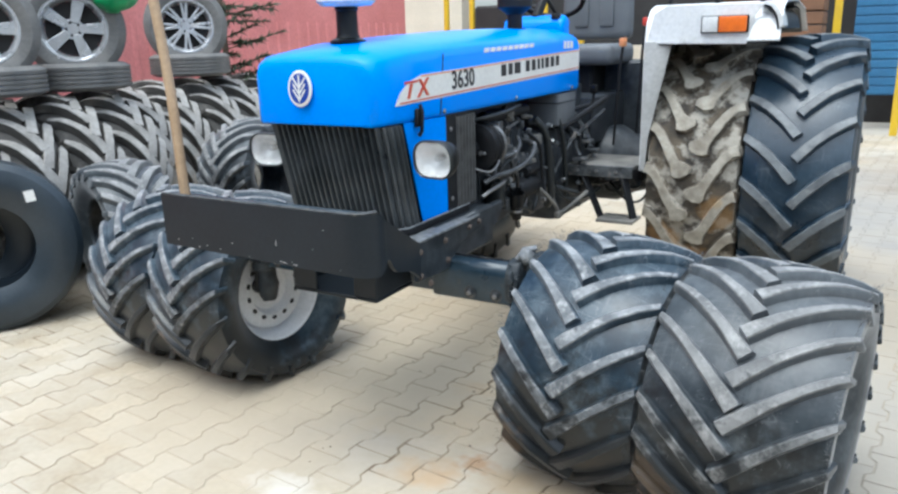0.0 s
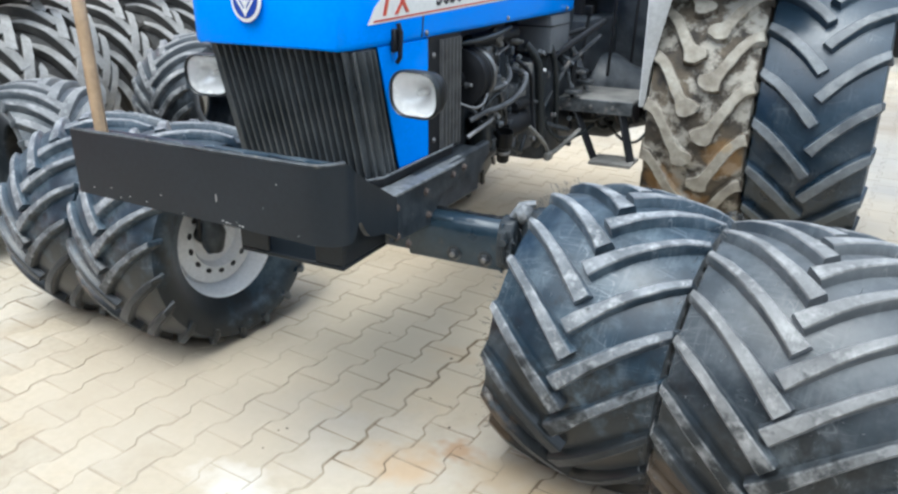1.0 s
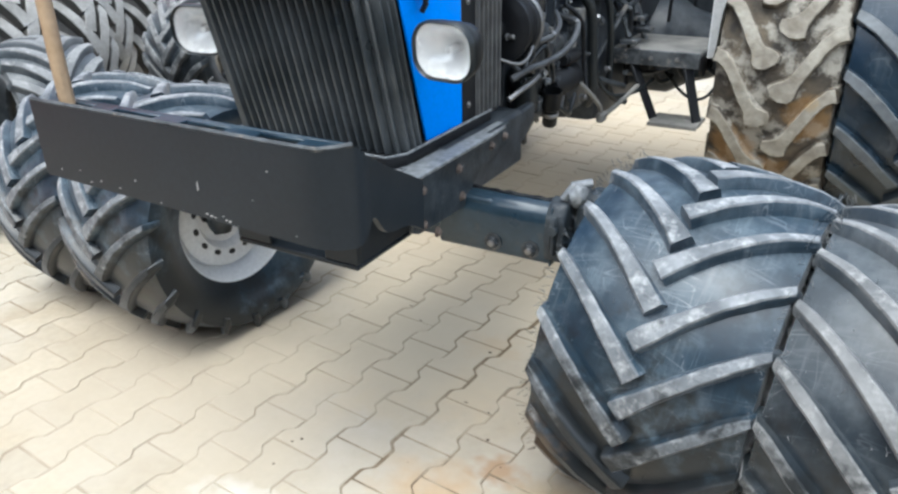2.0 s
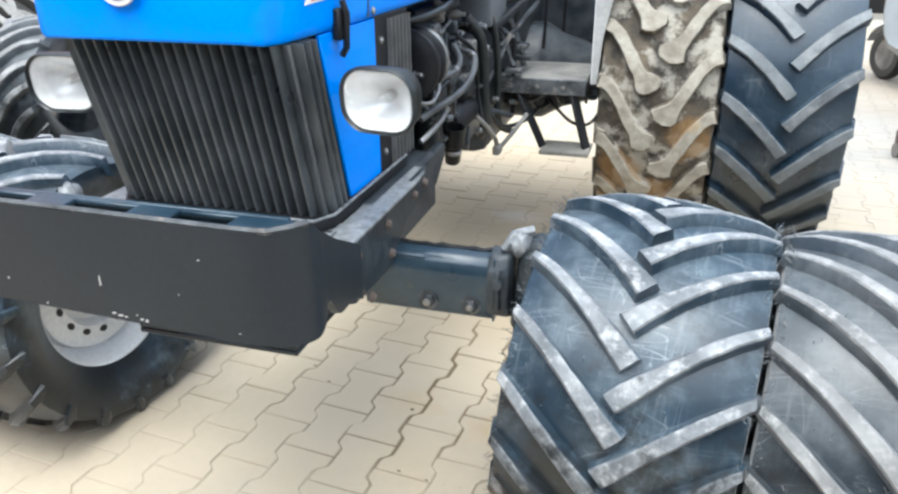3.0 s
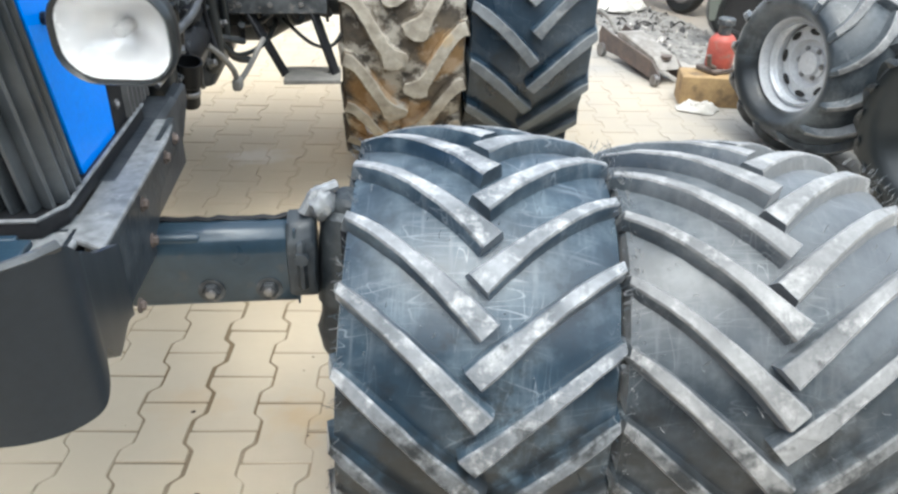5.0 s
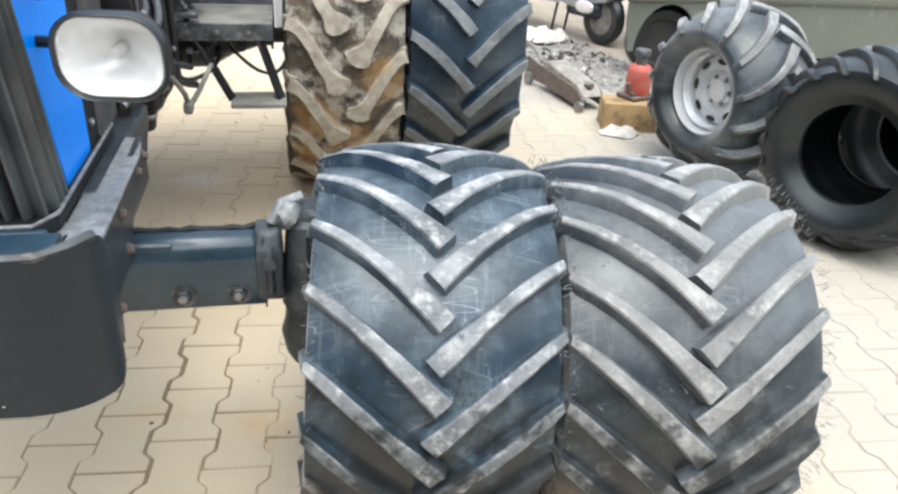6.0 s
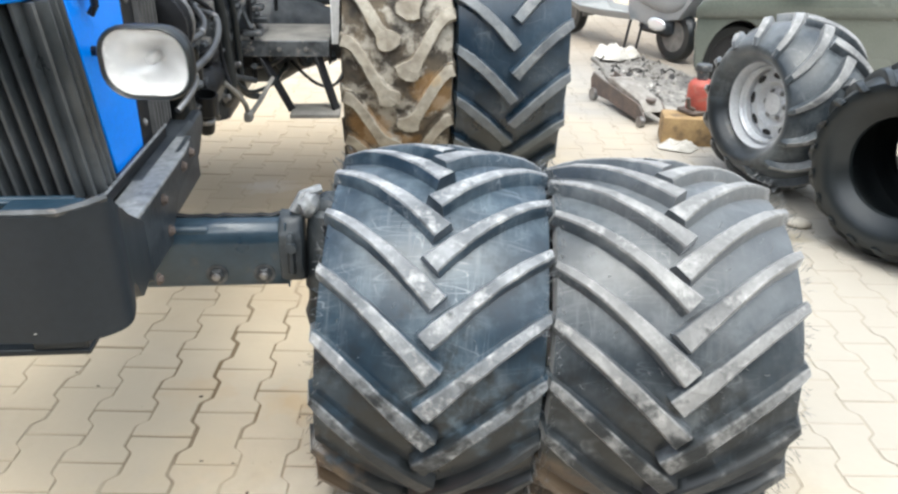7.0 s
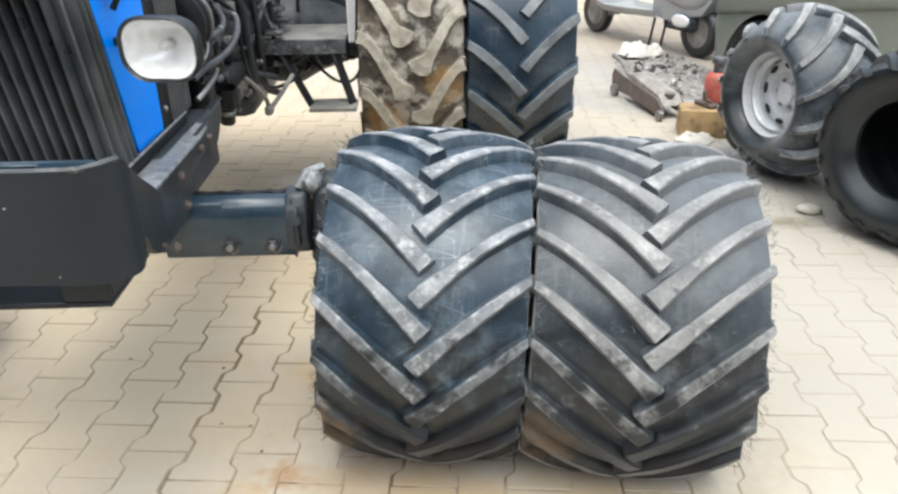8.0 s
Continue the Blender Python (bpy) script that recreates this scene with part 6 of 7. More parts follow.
        for z, w in ((0.78, 0.02), (0.95, 0.032), (1.1, 0.06), (1.25, 0.09), (1.41, 0.12)):
            rows.append([bm.verts.new((xi + sx * w * u - sx * 0.004, 1.428 + 0.35 * w * u * u + t, z)) for t, us in ((0, (0, 0.35, 0.7, 1.0)), (0.006, (1.0, 0.7, 0.35, 0))) for u in us])
        for p, q in zip(rows, rows[1:]):
            for i in range(8):
                bm.faces.new((p[i], p[(i + 1) % 8], q[(i + 1) % 8], q[i]))
        bm.faces.new(rows[0]), bm.faces.new(rows[-1][::-1])
        # the lip's shade is in its grey colour
        part("fender_flange", bm, FENDERSHADE, f, "white fender lip with its shade painted in grey")
        lo, hi = sorted((CX + sx * 0.86, CX + sx * 1.06))
        mid = lo + (hi - lo) * 0.37 if sx > 0 else hi - (hi - lo) * 0.37
        bm = bmesh.new()
        box(bm, (lo - 0.006, 1.428, 1.444), (hi + 0.006, 1.437, 1.522), 0.004)
        lamp = part("side_lamp", bm, PLASTIC, f, "clear and orange side lamp")
        for a, b, mt in ((lo, mid, CLEARLENS), (mid, hi, ORANGE)) if sx > 0 else ((mid, hi, CLEARLENS), (lo, mid, ORANGE)):
            bm = bmesh.new()
            box(bm, (a + 0.002, 1.41, 1.448), (b - 0.002, 1.43, 1.518), 0.006, seg=2)
            part("lamp_lens", bm, mt, lamp)
        for x in (0.68, 0.9, 1.1):
            bm = bmesh.new()
            rod(bm, [(CX + sx * x, 1.55, 1.57), (CX + sx * x, 1.545, 1.72)], 0.012, 8)
            part("rail_post", bm, BLACK, f)


operators_place()


# ---- loose wheels and tyres ----
def loose_tyre(name, R, W, rim, m, mats, label, seed, lugs=19, sweep=37, rim_style=None, lug_w=0.042, lug_h=0.03, crown=0.035, hairs=0, phase=0, group="", **kw):
    """A tyre that stands or lies on its own, with or without a rim; its axis is the x axis of m."""
    lugs_apart = []
    bm = tyre_mesh(R, W, rim, lugs, sweep, lug_w, lug_h, phase, crown, 0.08, seed=seed, side_bulge=0.01, hairs=hairs, lug_list=lugs_apart, **kw)
    t = part(name, bm, mats, None, smooth=35, m=m)
    tagged(t, label, "tyre", group)
    press_flat(t, m, 0.003)
    for lug in lugs_apart:
        press_flat(part("tread_lug", lug, mats, t, smooth=35), m, 0.003)
    if rim_style:
        bm, turn, rd = rim_mesh(rim, W * 0.75, rim_style)
        r = part("rim", bm, RIMSILVER, t, "silver painted steel rim")
        # slots drawn as dark discs that carry the shade of openings
        for i in range(8):
            bm = bmesh.new()
            lathe(bm, [(0.014, 0.0), (0.014, 0.003), (0.011, 0.004), (0, 0.003)], 14, m=turn @ Matrix.Rotation(2 * math.pi * i / 8, 4, "Z") @ pose(rd * 0.8, 0, rim_style + 0.003) @ Matrix.Diagonal((1, 2.1, 1, 1)))
            part("rim_hole_disc", bm, DARK, r, smooth=0)
        bm = bmesh.new()
        lathe(bm, [(rd * 0.42, rim_style - 0.03), (rd * 0.42, rim_style - 0.018), (rd * 0.34, rim_style - 0.012), (rd * 0.3, rim_style + 0.002), (0, rim_style + 0.004)], 28, m=turn)
        part("hub_plate", bm, RIMSILVER, r)
        for i in range(6):
            a = 2 * math.pi * i / 6
            c = turn @ Vector((rd * 0.38 * math.cos(a), rd * 0.38 * math.sin(a), rim_style - 0.014))
            bolt(r, c, (1, 0, 0), 0.009, 0.01, STEEL, "wheel_nut")
        for xx in (0.12, 0.05):
            bm = bmesh.new()
            lathe(bm, [(rim - 0.036, xx + 0.012), (rim - 0.028, xx), (rim - 0.036, xx - 0.012)], 40, m=turn)
            part("rim_ridge", bm, RIMSILVER, r)
    return t


def axis_pose(x, y, z, azimuth, tilt=0.0):
    """A pose whose x axis points to the azimuth (degrees from +x towards +y)."""
    return pose(x, y, z, 0, 0, azimuth) @ pose(0, 0, 0, 0, -tilt, 0)


# the mounted spare beside the vehicle, its rim facing the tractor
loose_tyre("spare_wheel", 0.432, 0.46, 0.212, axis_pose(2.76, 1.93, 0.43, 194), [RUBBER_GREY, RUBBER_GREY_TOP], "new wide tractor tyre on a silver rim, standing on the pavers", 21, lugs=13, sweep=31, rim_style=0.07, lug_w=0.034, lug_h=0.036, tip_w=1.5, fade=0.8, shoulder=0.9, crown=0.095)
# the empty tyre in front of it
loose_tyre("standing_tyre", 0.413, 0.46, 0.205, axis_pose(2.94, 1.12, 0.41, 207), [RUBBER_DARK, RUBBER_DARK], "empty black tractor tyre standing on the pavers", 22, lugs=19, hairs=0, lug_h=0.024, lug_w=0.03, tip_w=1.5, fade=0.4, shoulder=0.9, crown=0.05)
loose_tyre("standing_tyre", 0.42, 0.46, 0.205, axis_pose(3.47, 1.3, 0.417, 203), [RUBBER_DARK, RUBBER_DARK], "empty black tractor tyre standing behind another tyre", 23, lugs=19, hairs=0, lug_h=0.024, lug_w=0.03, tip_w=1.5, fade=0.4, shoulder=0.9, crown=0.05)

# ---- the tyre yard behind the tractor ----
first = loose_tyre("stacked_tyre", 0.6, 0.35, 0.32, axis_pose(-3.35, -0.3, 0.598, 90), [YARD, YARD_TOP], "grey lugged tractor tyre in a tight upright row", 31, lugs=16, sweep=38, lug_w=0.055, lug_h=0.05, group="row of stacked tyres", crown=0.08, tip_w=1.25, curve=0.2, fade=0.8)
rnd = random.Random(8)
for k in range(1, 11):
    y = -0.3 + 0.375 * k
    copy_thing(first, axis_pose(-3.35 + rnd.uniform(-0.04, 0.04) - (0.3 if k > 4 else 0), y, 0.598 + (0.02 if k > 4 else 0), 90 + rnd.uniform(-3, 3)) @ Matrix.Rotation(rnd.uniform(0, 0.3), 4, "X"))
# a large smooth tyre facing the yard, and tyres in front of the row
smooth_m = axis_pose(-2.56, -0.13, 0.458, -32, 4)


def plain_tyre(name, R, W, rim, m, label, mats=None, ribs=4, group=""):
    bm = bmesh.new()
    turn = Matrix(((0, 0, 1, 0), (1, 0, 0, 0), (0, 1, 0, 0), (0, 0, 0, 1)))
    h = W / 2
    prof = [(rim, -h * 0.8), (rim + (R - rim) * 0.3, -h * 0.98), (rim + (R - rim) * 0.6, -h), (R - 0.035, -h * 0.93), (R - 0.01, -h * 0.8)]
    for k in range(ribs):
        a, b = -h * 0.78 + (1.56 * h) * k / ribs, -h * 0.78 + (1.56 * h) * (k + 1) / ribs
        prof += [(R, a + 0.004), (R, b - 0.006)] + ([(R - 0.008, b - 0.004), (R - 0.008, b + 0.002)] if k < ribs - 1 else [])
    prof += [(R - 0.01, h * 0.8), (R - 0.035, h * 0.93), (rim + (R - rim) * 0.6, h), (rim + (R - rim) * 0.3, h * 0.98), (rim, h * 0.8), (rim + 0.006, h * 0.7), (R - 0.05, h * 0.75), (R - 0.04, 0), (R - 0.05, -h * 0.75), (rim + 0.006, -h * 0.7)]
    lathe(bm, prof, 48, m=turn, closed=True)
    t = part(name, bm, mats or RUBBER_DARK, None, smooth=30, m=m)
    return tagged(t, label, "tyre", group)


big = plain_tyre("truck_tyre", 0.46, 0.34, 0.225, smooth_m, "large smooth black truck tyre standing on the pavers", mats=RUBBER_TRUCK, ribs=5)
plain_tyre("truck_tyre", 0.46, 0.34, 0.225, smooth_m @ pose(-0.36, -0.16, 0), "large smooth black truck tyre standing on the pavers", mats=RUBBER_TRUCK, ribs=5)
bm = bmesh.new()
box(bm, (-0.001, -0.025, -0.03), (0.001, 0.025, 0.03), 0.0)
part("sticker", bm, CREAM, big, "small white paper sticker", m=pose(0.171, 0.235, 0.255, 8, 0, 0), smooth=0)
loose_tyre("leaning_tyre", 0.38, 0.45, 0.19, axis_pose(-2.03, 1.42, 0.63, -3, 6), [RUBBER_GREY, RUBBER_GREY_TOP], "grey tractor tyre standing on a tyre lying flat", 41, fade=0.5, lug_w=0.034)
plain_tyre("worn_tyre", 0.47, 0.25, 0.24, pose(-2.08, 1.42, 0.125, 0, -90, 0), "worn tyre lying flat on the pavers", mats=YARD, ribs=4)
loose_tyre("yard_tyre", 0.42, 0.4, 0.21, pose(-2.3, 0.55, 0.418, 0, 0, 72), [RUBBER_GREY, RUBBER_GREY_TOP], "black tractor tyre standing before the stacked row", 42)


def alloy_wheel(x, y, z, az, spokes, thin, label, R=0.335):
    m = axis_pose(x, y, z, az)
    t = plain_tyre("car_wheel", R, 0.22, 0.215, m, label, mats=RUBBER_OLD, ribs=3, group="wheels on top of the row")
    bm = bmesh.new()
    turn = Matrix(((0, 0, 1, 0), (1, 0, 0, 0), (0, 1, 0, 0), (0, 0, 0, 1)))
    lathe(bm, [(0.222, 0.095), (0.226, 0.085), (0.205, 0.07), (0.19, 0.0), (0.19, -0.08), (0.222, -0.09), (0.222, -0.095), (0.18, -0.08), (0.18, 0.0), (0.195, 0.075), (0.21, 0.095)], 40, m=turn, closed=True)
    r = part("alloy_rim", bm, CHROME, t, "shiny alloy rim")
    for k in range(spokes):
        bm = bmesh.new()
        a = 2 * math.pi * k / spokes
        w = 0.03 if not thin else 0.012
        for off in ((0,) if not thin else (-0.11, 0.11)):
            rr = Matrix.Rotation(a + off, 4, "Z")
            p = [(0.04, -w * 0.9), (0.2, -w * (1.4 if not thin else 0.9)), (0.2, w * (1.4 if not thin else 0.9)), (0.04, w * 0.9)]
            prism(bm, p, 2, 0.04, 0.066, 0.004, m=turn @ rr)
        part("spoke", bm, CHROME, r)
    bm = bmesh.new()
    lathe(bm, [(0, 0.06), (0.03, 0.062), (0.06, 0.06), (0.07, 0.05), (0.07, 0.02), (0, 0.02)], 24, m=turn)
    hub = part("hub_cap", bm, CHROME, r)
    for k in range(5):
        a = 2 * math.pi * (k + 0.5) / 5
        c = turn @ Vector((0.045 * math.cos(a), 0.045 * math.sin(a), 0.0605))
        bolt(hub, c, (1, 0, 0), 0.007, 0.003, INK, "wheel_nut")
    bm = bmesh.new()
    lathe(bm, [(0.18, 0.0), (0.06, 0.005), (0, 0.005)], 32, m=turn)
    part("back_disc", bm, DARK, r)
    return t


for x, y, up, az, sp, thin in ((-3.3, 1.09, 0.0, -38, 5, False), (-3.6, 2.35, 0.03, -42, 8, True), (-3.25, 0.42, 0.0, -32, 5, False)):
    plain_tyre("worn_tyre", 0.33, 0.185, 0.2, pose(x, y, 1.293 + up, 0, -90, 0), "worn car tyre lying on the stacked row", mats=RUBBER_OLD, ribs=5, group="tyres lying on the row")
    alloy_wheel(x, y, 1.61 + up, az, sp, thin, "car tyre on a shiny alloy rim, propped on a lying tyre")


# ---- jacks, block and rag beside the parked car ----
def trolley_jack():
    root = tagged(empty("trolley_jack", pose(2.51, 2.95, 0, 0, 0, 101)), "rusty grey trolley jack lying on the pavers", "jack")
    for sy in (-1, 1):
        bm = bmesh.new()
        prism(bm, [(0.0, 0.02), (0.0, 0.07), (0.1, 0.13), (0.62, 0.17), (0.75, 0.19), (0.78, 0.14), (0.76, 0.04), (0.5, 0.05)], 1, sy * 0.085 - 0.006, sy * 0.085 + 0.006, 0.002)
        part("side_plate", bm, RUST, root)
    bm = bmesh.new()
    prism(bm, [(0.03, 0.085), (0.1, 0.15), (0.5, 0.205), (0.58, 0.19), (0.5, 0.1)], 1, -0.076, 0.076, 0.006)
    part("lift_arm", bm, JACKPALE, root, "dusty pale grey lift arm")
    bm = bmesh.new()
    lathe(bm, [(0, 0), (0.03, 0), (0.034, 0.014), (0.034, 0.02), (0, 0.02)], 16, m=pose(0.09, 0, 0.138))
    part("saddle", bm, RUST, root)
    for x, y, r in ((0.02, 0.1, 0.035), (0.02, -0.1, 0.035), (0.7, 0.1, 0.045), (0.7, -0.1, 0.045)):
        bm = bmesh.new()
        lathe(bm, [(0, 0), (r, 0), (r, 0.03), (r * 0.5, 0.034), (0, 0.034)], 18, m=along((x, y - 0.017, r), (x, y + 0.017, r)))
        part("jack_wheel", bm, STEEL, root)
    bm = bmesh.new()
    rod(bm, [(0.7, 0, 0.15), (0.82, 0.0, 0.22), (0.95, 0.01, 0.24)], 0.016, 8)
    part("handle_socket", bm, DUSTY, root)


def wood_block():
    bm = bmesh.new()
    box(bm, (-0.19, -0.1, 0), (0.19, 0.1, 0.165), 0.012, seg=2)
    b = part("wood_block", bm, BLOCKWOOD, None, m=pose(2.63, 2.65, 0.0, 0, 0, -14))
    tagged(b, "stained squared timber block on the pavers under a jack", "wood block")


def bottle_jack():
    m = pose(2.66, 2.7, 0.167, 0, 0, 20) @ Matrix.Diagonal((1.28, 1.28, 1.08, 1))
    root = tagged(empty("bottle_jack", m), "dull red bottle jack standing on a timber block", "jack")
    bm = bmesh.new()
    box(bm, (-0.075, -0.06, 0), (0.075, 0.06, 0.025), 0.006)
    part("base", bm, RUST, root)
    bm = bmesh.new()
    lathe(bm, [(0, 0.02), (0.055, 0.022), (0.058, 0.035), (0.058, 0.15), (0.05, 0.17), (0.036, 0.185), (0, 0.186)], 24)
    part("cylinder", bm, JACKRED, root)
    bm = bmesh.new()
    lathe(bm, [(0.026, 0.18), (0.026, 0.23), (0.036, 0.235), (0.036, 0.262), (0.03, 0.268), (0, 0.268)], 20)
    part("ram", bm, WORN, root)
    bm = bmesh.new()
    rod(bm, [(-0.05, -0.03, 0.03), (-0.085, -0.03, 0.05), (-0.095, -0.03, 0.1)], 0.011, 8)
    part("pump_socket", bm, RUST, root)


def crumpled(name, m, sx, sy, h, material, label, category, seed, n=22, k=44):
    """A crumpled cloth: a ragged outline, a plump middle and sharp folds."""
    bm = bmesh.new()
    top = bm.verts.new((0, 0, h * 0.5))
    rings = []
    for i in range(1, n + 1):
        ring, q = [], i / n
        for j in range(k):
            a = 2 * math.pi * j / k
            c, d = math.cos(a), math.sin(a)
            out = q * (1 + 0.32 * noise.noise(Vector((c * 1.3, d * 1.3, seed))) + 0.14 * noise.noise(Vector((c * 4, d * 4, seed + 3))))
            u, v = out * c, out * d
            fold = 1 - 2.2 * abs(noise.noise(Vector((u * 2.4, v * 2.4, seed + 5))))
            fine = 1 - 2.0 * abs(noise.noise(Vector((u * 6, v * 6, seed + 8))))
            lump = 0.4 + 1.1 * noise.noise(Vector((u * 1.7, v * 1.7, seed + 2)))
            z = h * (1 - q ** 5) * (lump * (0.55 + 0.45 * fold) + 0.2 * fine) + 0.3 * h * q * max(0.0, noise.noise(Vector((c * 3, d * 3, seed + 12))))
            ring.append(bm.verts.new((u * sx, v * sy, max(0.003, z))))
        rings.append(ring)
    for j in range(k):
        bm.faces.new((top, rings[0][j], rings[0][(j + 1) % k]))
    for p, q in zip(rings, rings[1:]):
        for j in range(k):
            bm.faces.new((p[j], q[j], q[(j + 1) % k], p[(j + 1) % k]))
    o = part(name, bm, material, None, m=m, smooth=70)
    s = o.modifiers.new("thick", "SOLIDIFY")
    s.thickness, s.offset = 0.004, 1
    return tagged(o, label, category)


trolley_jack()
wood_block()
bottle_jack()
crumpled("rag", pose(2.5, 2.53, 0.001, 0, 0, -10), 0.125, 0.085, 0.055, CLOTH, "crumpled dirty white rag on the pavers", "rag", 3)
crumpled("cloth", pose(2.82, 4.9, 0.04, 0, 0, 20), 0.23, 0.15, 0.13, CLOTH, "crumpled white cloth on the scrap heap", "cloth", 6)


def scrap_heap():
    rnd = random.Random(14)
    bm = bmesh.new()
    for k in range(420):
        a, r = rnd.uniform(0, 6.283), rnd.random() ** 0.6
        x, y = 2.9 + 0.34 * r * math.cos(a), 4.3 + 0.85 * r * math.sin(a)
        s = rnd.uniform(0.005, 0.028)
        z = 0.055 * (1 - r) * rnd.random() + s * 0.4
        m = pose(x, y, z, rnd.uniform(0, 360), rnd.uniform(0, 360), rnd.uniform(0, 360)) @ Matrix.Diagonal((rnd.uniform(0.6, 2.0), rnd.uniform(0.5, 1.2), rnd.uniform(0.2, 0.8), 1))
        r2 = bmesh.ops.create_icosphere(bm, subdivisions=1, radius=s)
        for v in r2["verts"]:
            v.co = m @ (v.co * (1 + 0.35 * noise.noise(v.co * 40 + Vector((k, 0, 0)))))
            for f in v.link_faces:
                f.material_index = (0, 0, 1, 0, 0, 0, 2, 0, 0)[k % 9]
    for k in range(9):
        # bits of wire and strip among the rubble
        a, x, y = rnd.uniform(0, 6.283), 2.9 + rnd.uniform(-0.28, 0.28), 4.3 + rnd.uniform(-0.7, 0.75)
        q = rnd.uniform(0.05, 0.14)
        rod(bm, [(x - q * math.cos(a), y - q * math.sin(a), 0.03), (x, y, 0.07), (x + q * math.cos(a + 0.5), y + q * math.sin(a + 0.5), 0.04)], 0.006, 6, slot=2, smooth=4)
    # the low mound of fine debris beneath
    grid = []
    for i in range(25):
        row = []
        for j in range(25):
            u, v = i / 12 - 1, j / 12 - 1
            e = max(0.0, 1 - u * u - v * v)
            row.append(bm.verts.new((2.9 + 0.38 * u, 4.3 + 0.92 * v, 0.001 + e * 0.05 * (0.8 + 0.7 * noise.noise(Vector((u * 4, v * 6, 2)))))))
        grid.append(row)
    for i in range(24):
        for j in range(24):
            if (i / 12 - 0.96) ** 2 + (j / 12 - 0.96) ** 2 < 0.98:
                bm.faces.new((grid[i][j], grid[i + 1][j], grid[i + 1][j + 1], grid[i][j + 1]))
    o = part("scrap_heap", bm, [RUBBLE, CLOTH, DARK], None, smooth=25)
    tagged(o, "heap of grey rubble and scrap on the ground", "rubble", kind="stuff")


scrap_heap()
bm = bmesh.new()
r2 = bmesh.ops.create_icosphere(bm, subdivisions=2, radius=0.05)
for v in r2["verts"]:
    v.co = Vector((v.co.x * 1.2, v.co.y * 0.8, max(-0.018, v.co.z * 0.5))) * (1 + 0.3 * noise.noise(v.co * 20))
tagged(part("stone", bm, GROUND, None, m=pose(2.65, 1.4, 0.018), smooth=50), "small pale stone lying on the pavers", "stone")


# ---- the parked car ----
def parked_car():
    m = pose(3.05, 3.75, 0, 0, 0, -8)
    root = tagged(empty("parked_car", m), "dull olive-grey car parked beside the wheels", "car")
    top = [(0.0, 0.2), (-0.03, 0.44), (-0.03, 0.54), (0.0, 0.62), (0.07, 0.69), (0.2, 0.75), (0.42, 0.82), (0.7, 0.88), (1.0, 0.91), (4.1, 0.93), (4.15, 0.2)]
    arch = [(0.285 - 0.235 * math.cos(a), 0.2 + 0.345 * math.sin(a)) for a in np.linspace(math.pi, 0, 13)]
    arch2 = [(3.2 - 0.33 * math.cos(a), 0.2 + 0.34 * math.sin(a)) for a in np.linspace(math.pi, 0, 13)]
    bm = bmesh.new()
    prism(bm, top + arch2 + arch, 1, 0.0, 0.03, 0.006)
    part("near_side", bm, OLIVE, root)
    bm = bmesh.new()
    prism(bm, top + arch2 + arch, 1, 1.6, 1.63, 0.006)
    part("far_side", bm, OLIVE, root)
    # hood, nose and belt as one skin across
    bm = bmesh.new()
    sk = [(0.0, 0.18), (-0.03, 0.44), (-0.03, 0.54), (0.0, 0.622), (0.07, 0.692), (0.2, 0.752), (0.42, 0.822), (0.7, 0.885), (1.0, 0.92), (1.2, 0.93)]
    rows = [[bm.verts.new((x + 0.75 * min(y, 0.8), y, z + (0.02 if 0.1 < y < 1.5 else 0))) for y in (0.012, 0.12, 0.8, 1.5, 1.618)] for x, z in sk]
    for a, b in zip(rows, rows[1:]):
        for i in range(4):
            bm.faces.new((a[i], a[i + 1], b[i + 1], b[i]))
    part("hood", bm, OLIVE, root)
    bm = bmesh.new()
    box(bm, (1.0, 0.06, 0.3), (4.1, 1.57, 0.81), 0.02)
    # dark boxes added behind the wheel arch to stand for its shade
    box(bm, (0.42, 0.34, 0.2), (1.1, 1.3, 0.6), 0.02)
    box(bm, (0.12, 0.3, 0.2), (1.1, 0.35, 0.6), 0.01)
    box(bm, (0.08, 0.04, 0.548), (0.95, 0.34, 0.58), 0.01)
    part("interior_and_arch_shade", bm, DARK, root)
    bm = bmesh.new()
    prism(bm, [(0.85, 0.86), (1.45, 1.32), (3.3, 1.34), (3.9, 0.86)], 1, 0.12, 1.5, 0.04, seg=2)
    part("cabin", bm, OLIVE, root)
    bm = bmesh.new()
    prism(bm, [(1.1, 0.93), (1.52, 1.24), (2.3, 1.26), (2.3, 0.95)], 1, 0.112, 0.119)
    part("side_window", bm, CARGLASS, root, smooth=0)
    # swelling of the front wing above the arch, rolled at its lower edge
    bm = bmesh.new()
    swell = [(0.0, 0.552), (-0.018, 0.56), (-0.034, 0.585), (-0.036, 0.64), (-0.024, 0.72), (0.0, 0.79)]
    rows = []
    for x, w, up in ((-0.05, 0.25, 0.0), (-0.03, 0.7, 0.0), (0.02, 0.95, 0.0), (0.12, 1.0, 0.0), (0.5, 1.0, 0.01), (1.2, 0.9, 0.02), (2.4, 0.7, 0.03), (4.05, 0.4, 0.03)):
        rows.append([bm.verts.new((x, y * w, min(z + up, 0.62 + max(0, x + 0.05) * 1.0 + (0.06 if x > -0.02 else 0)))) for y, z in swell])
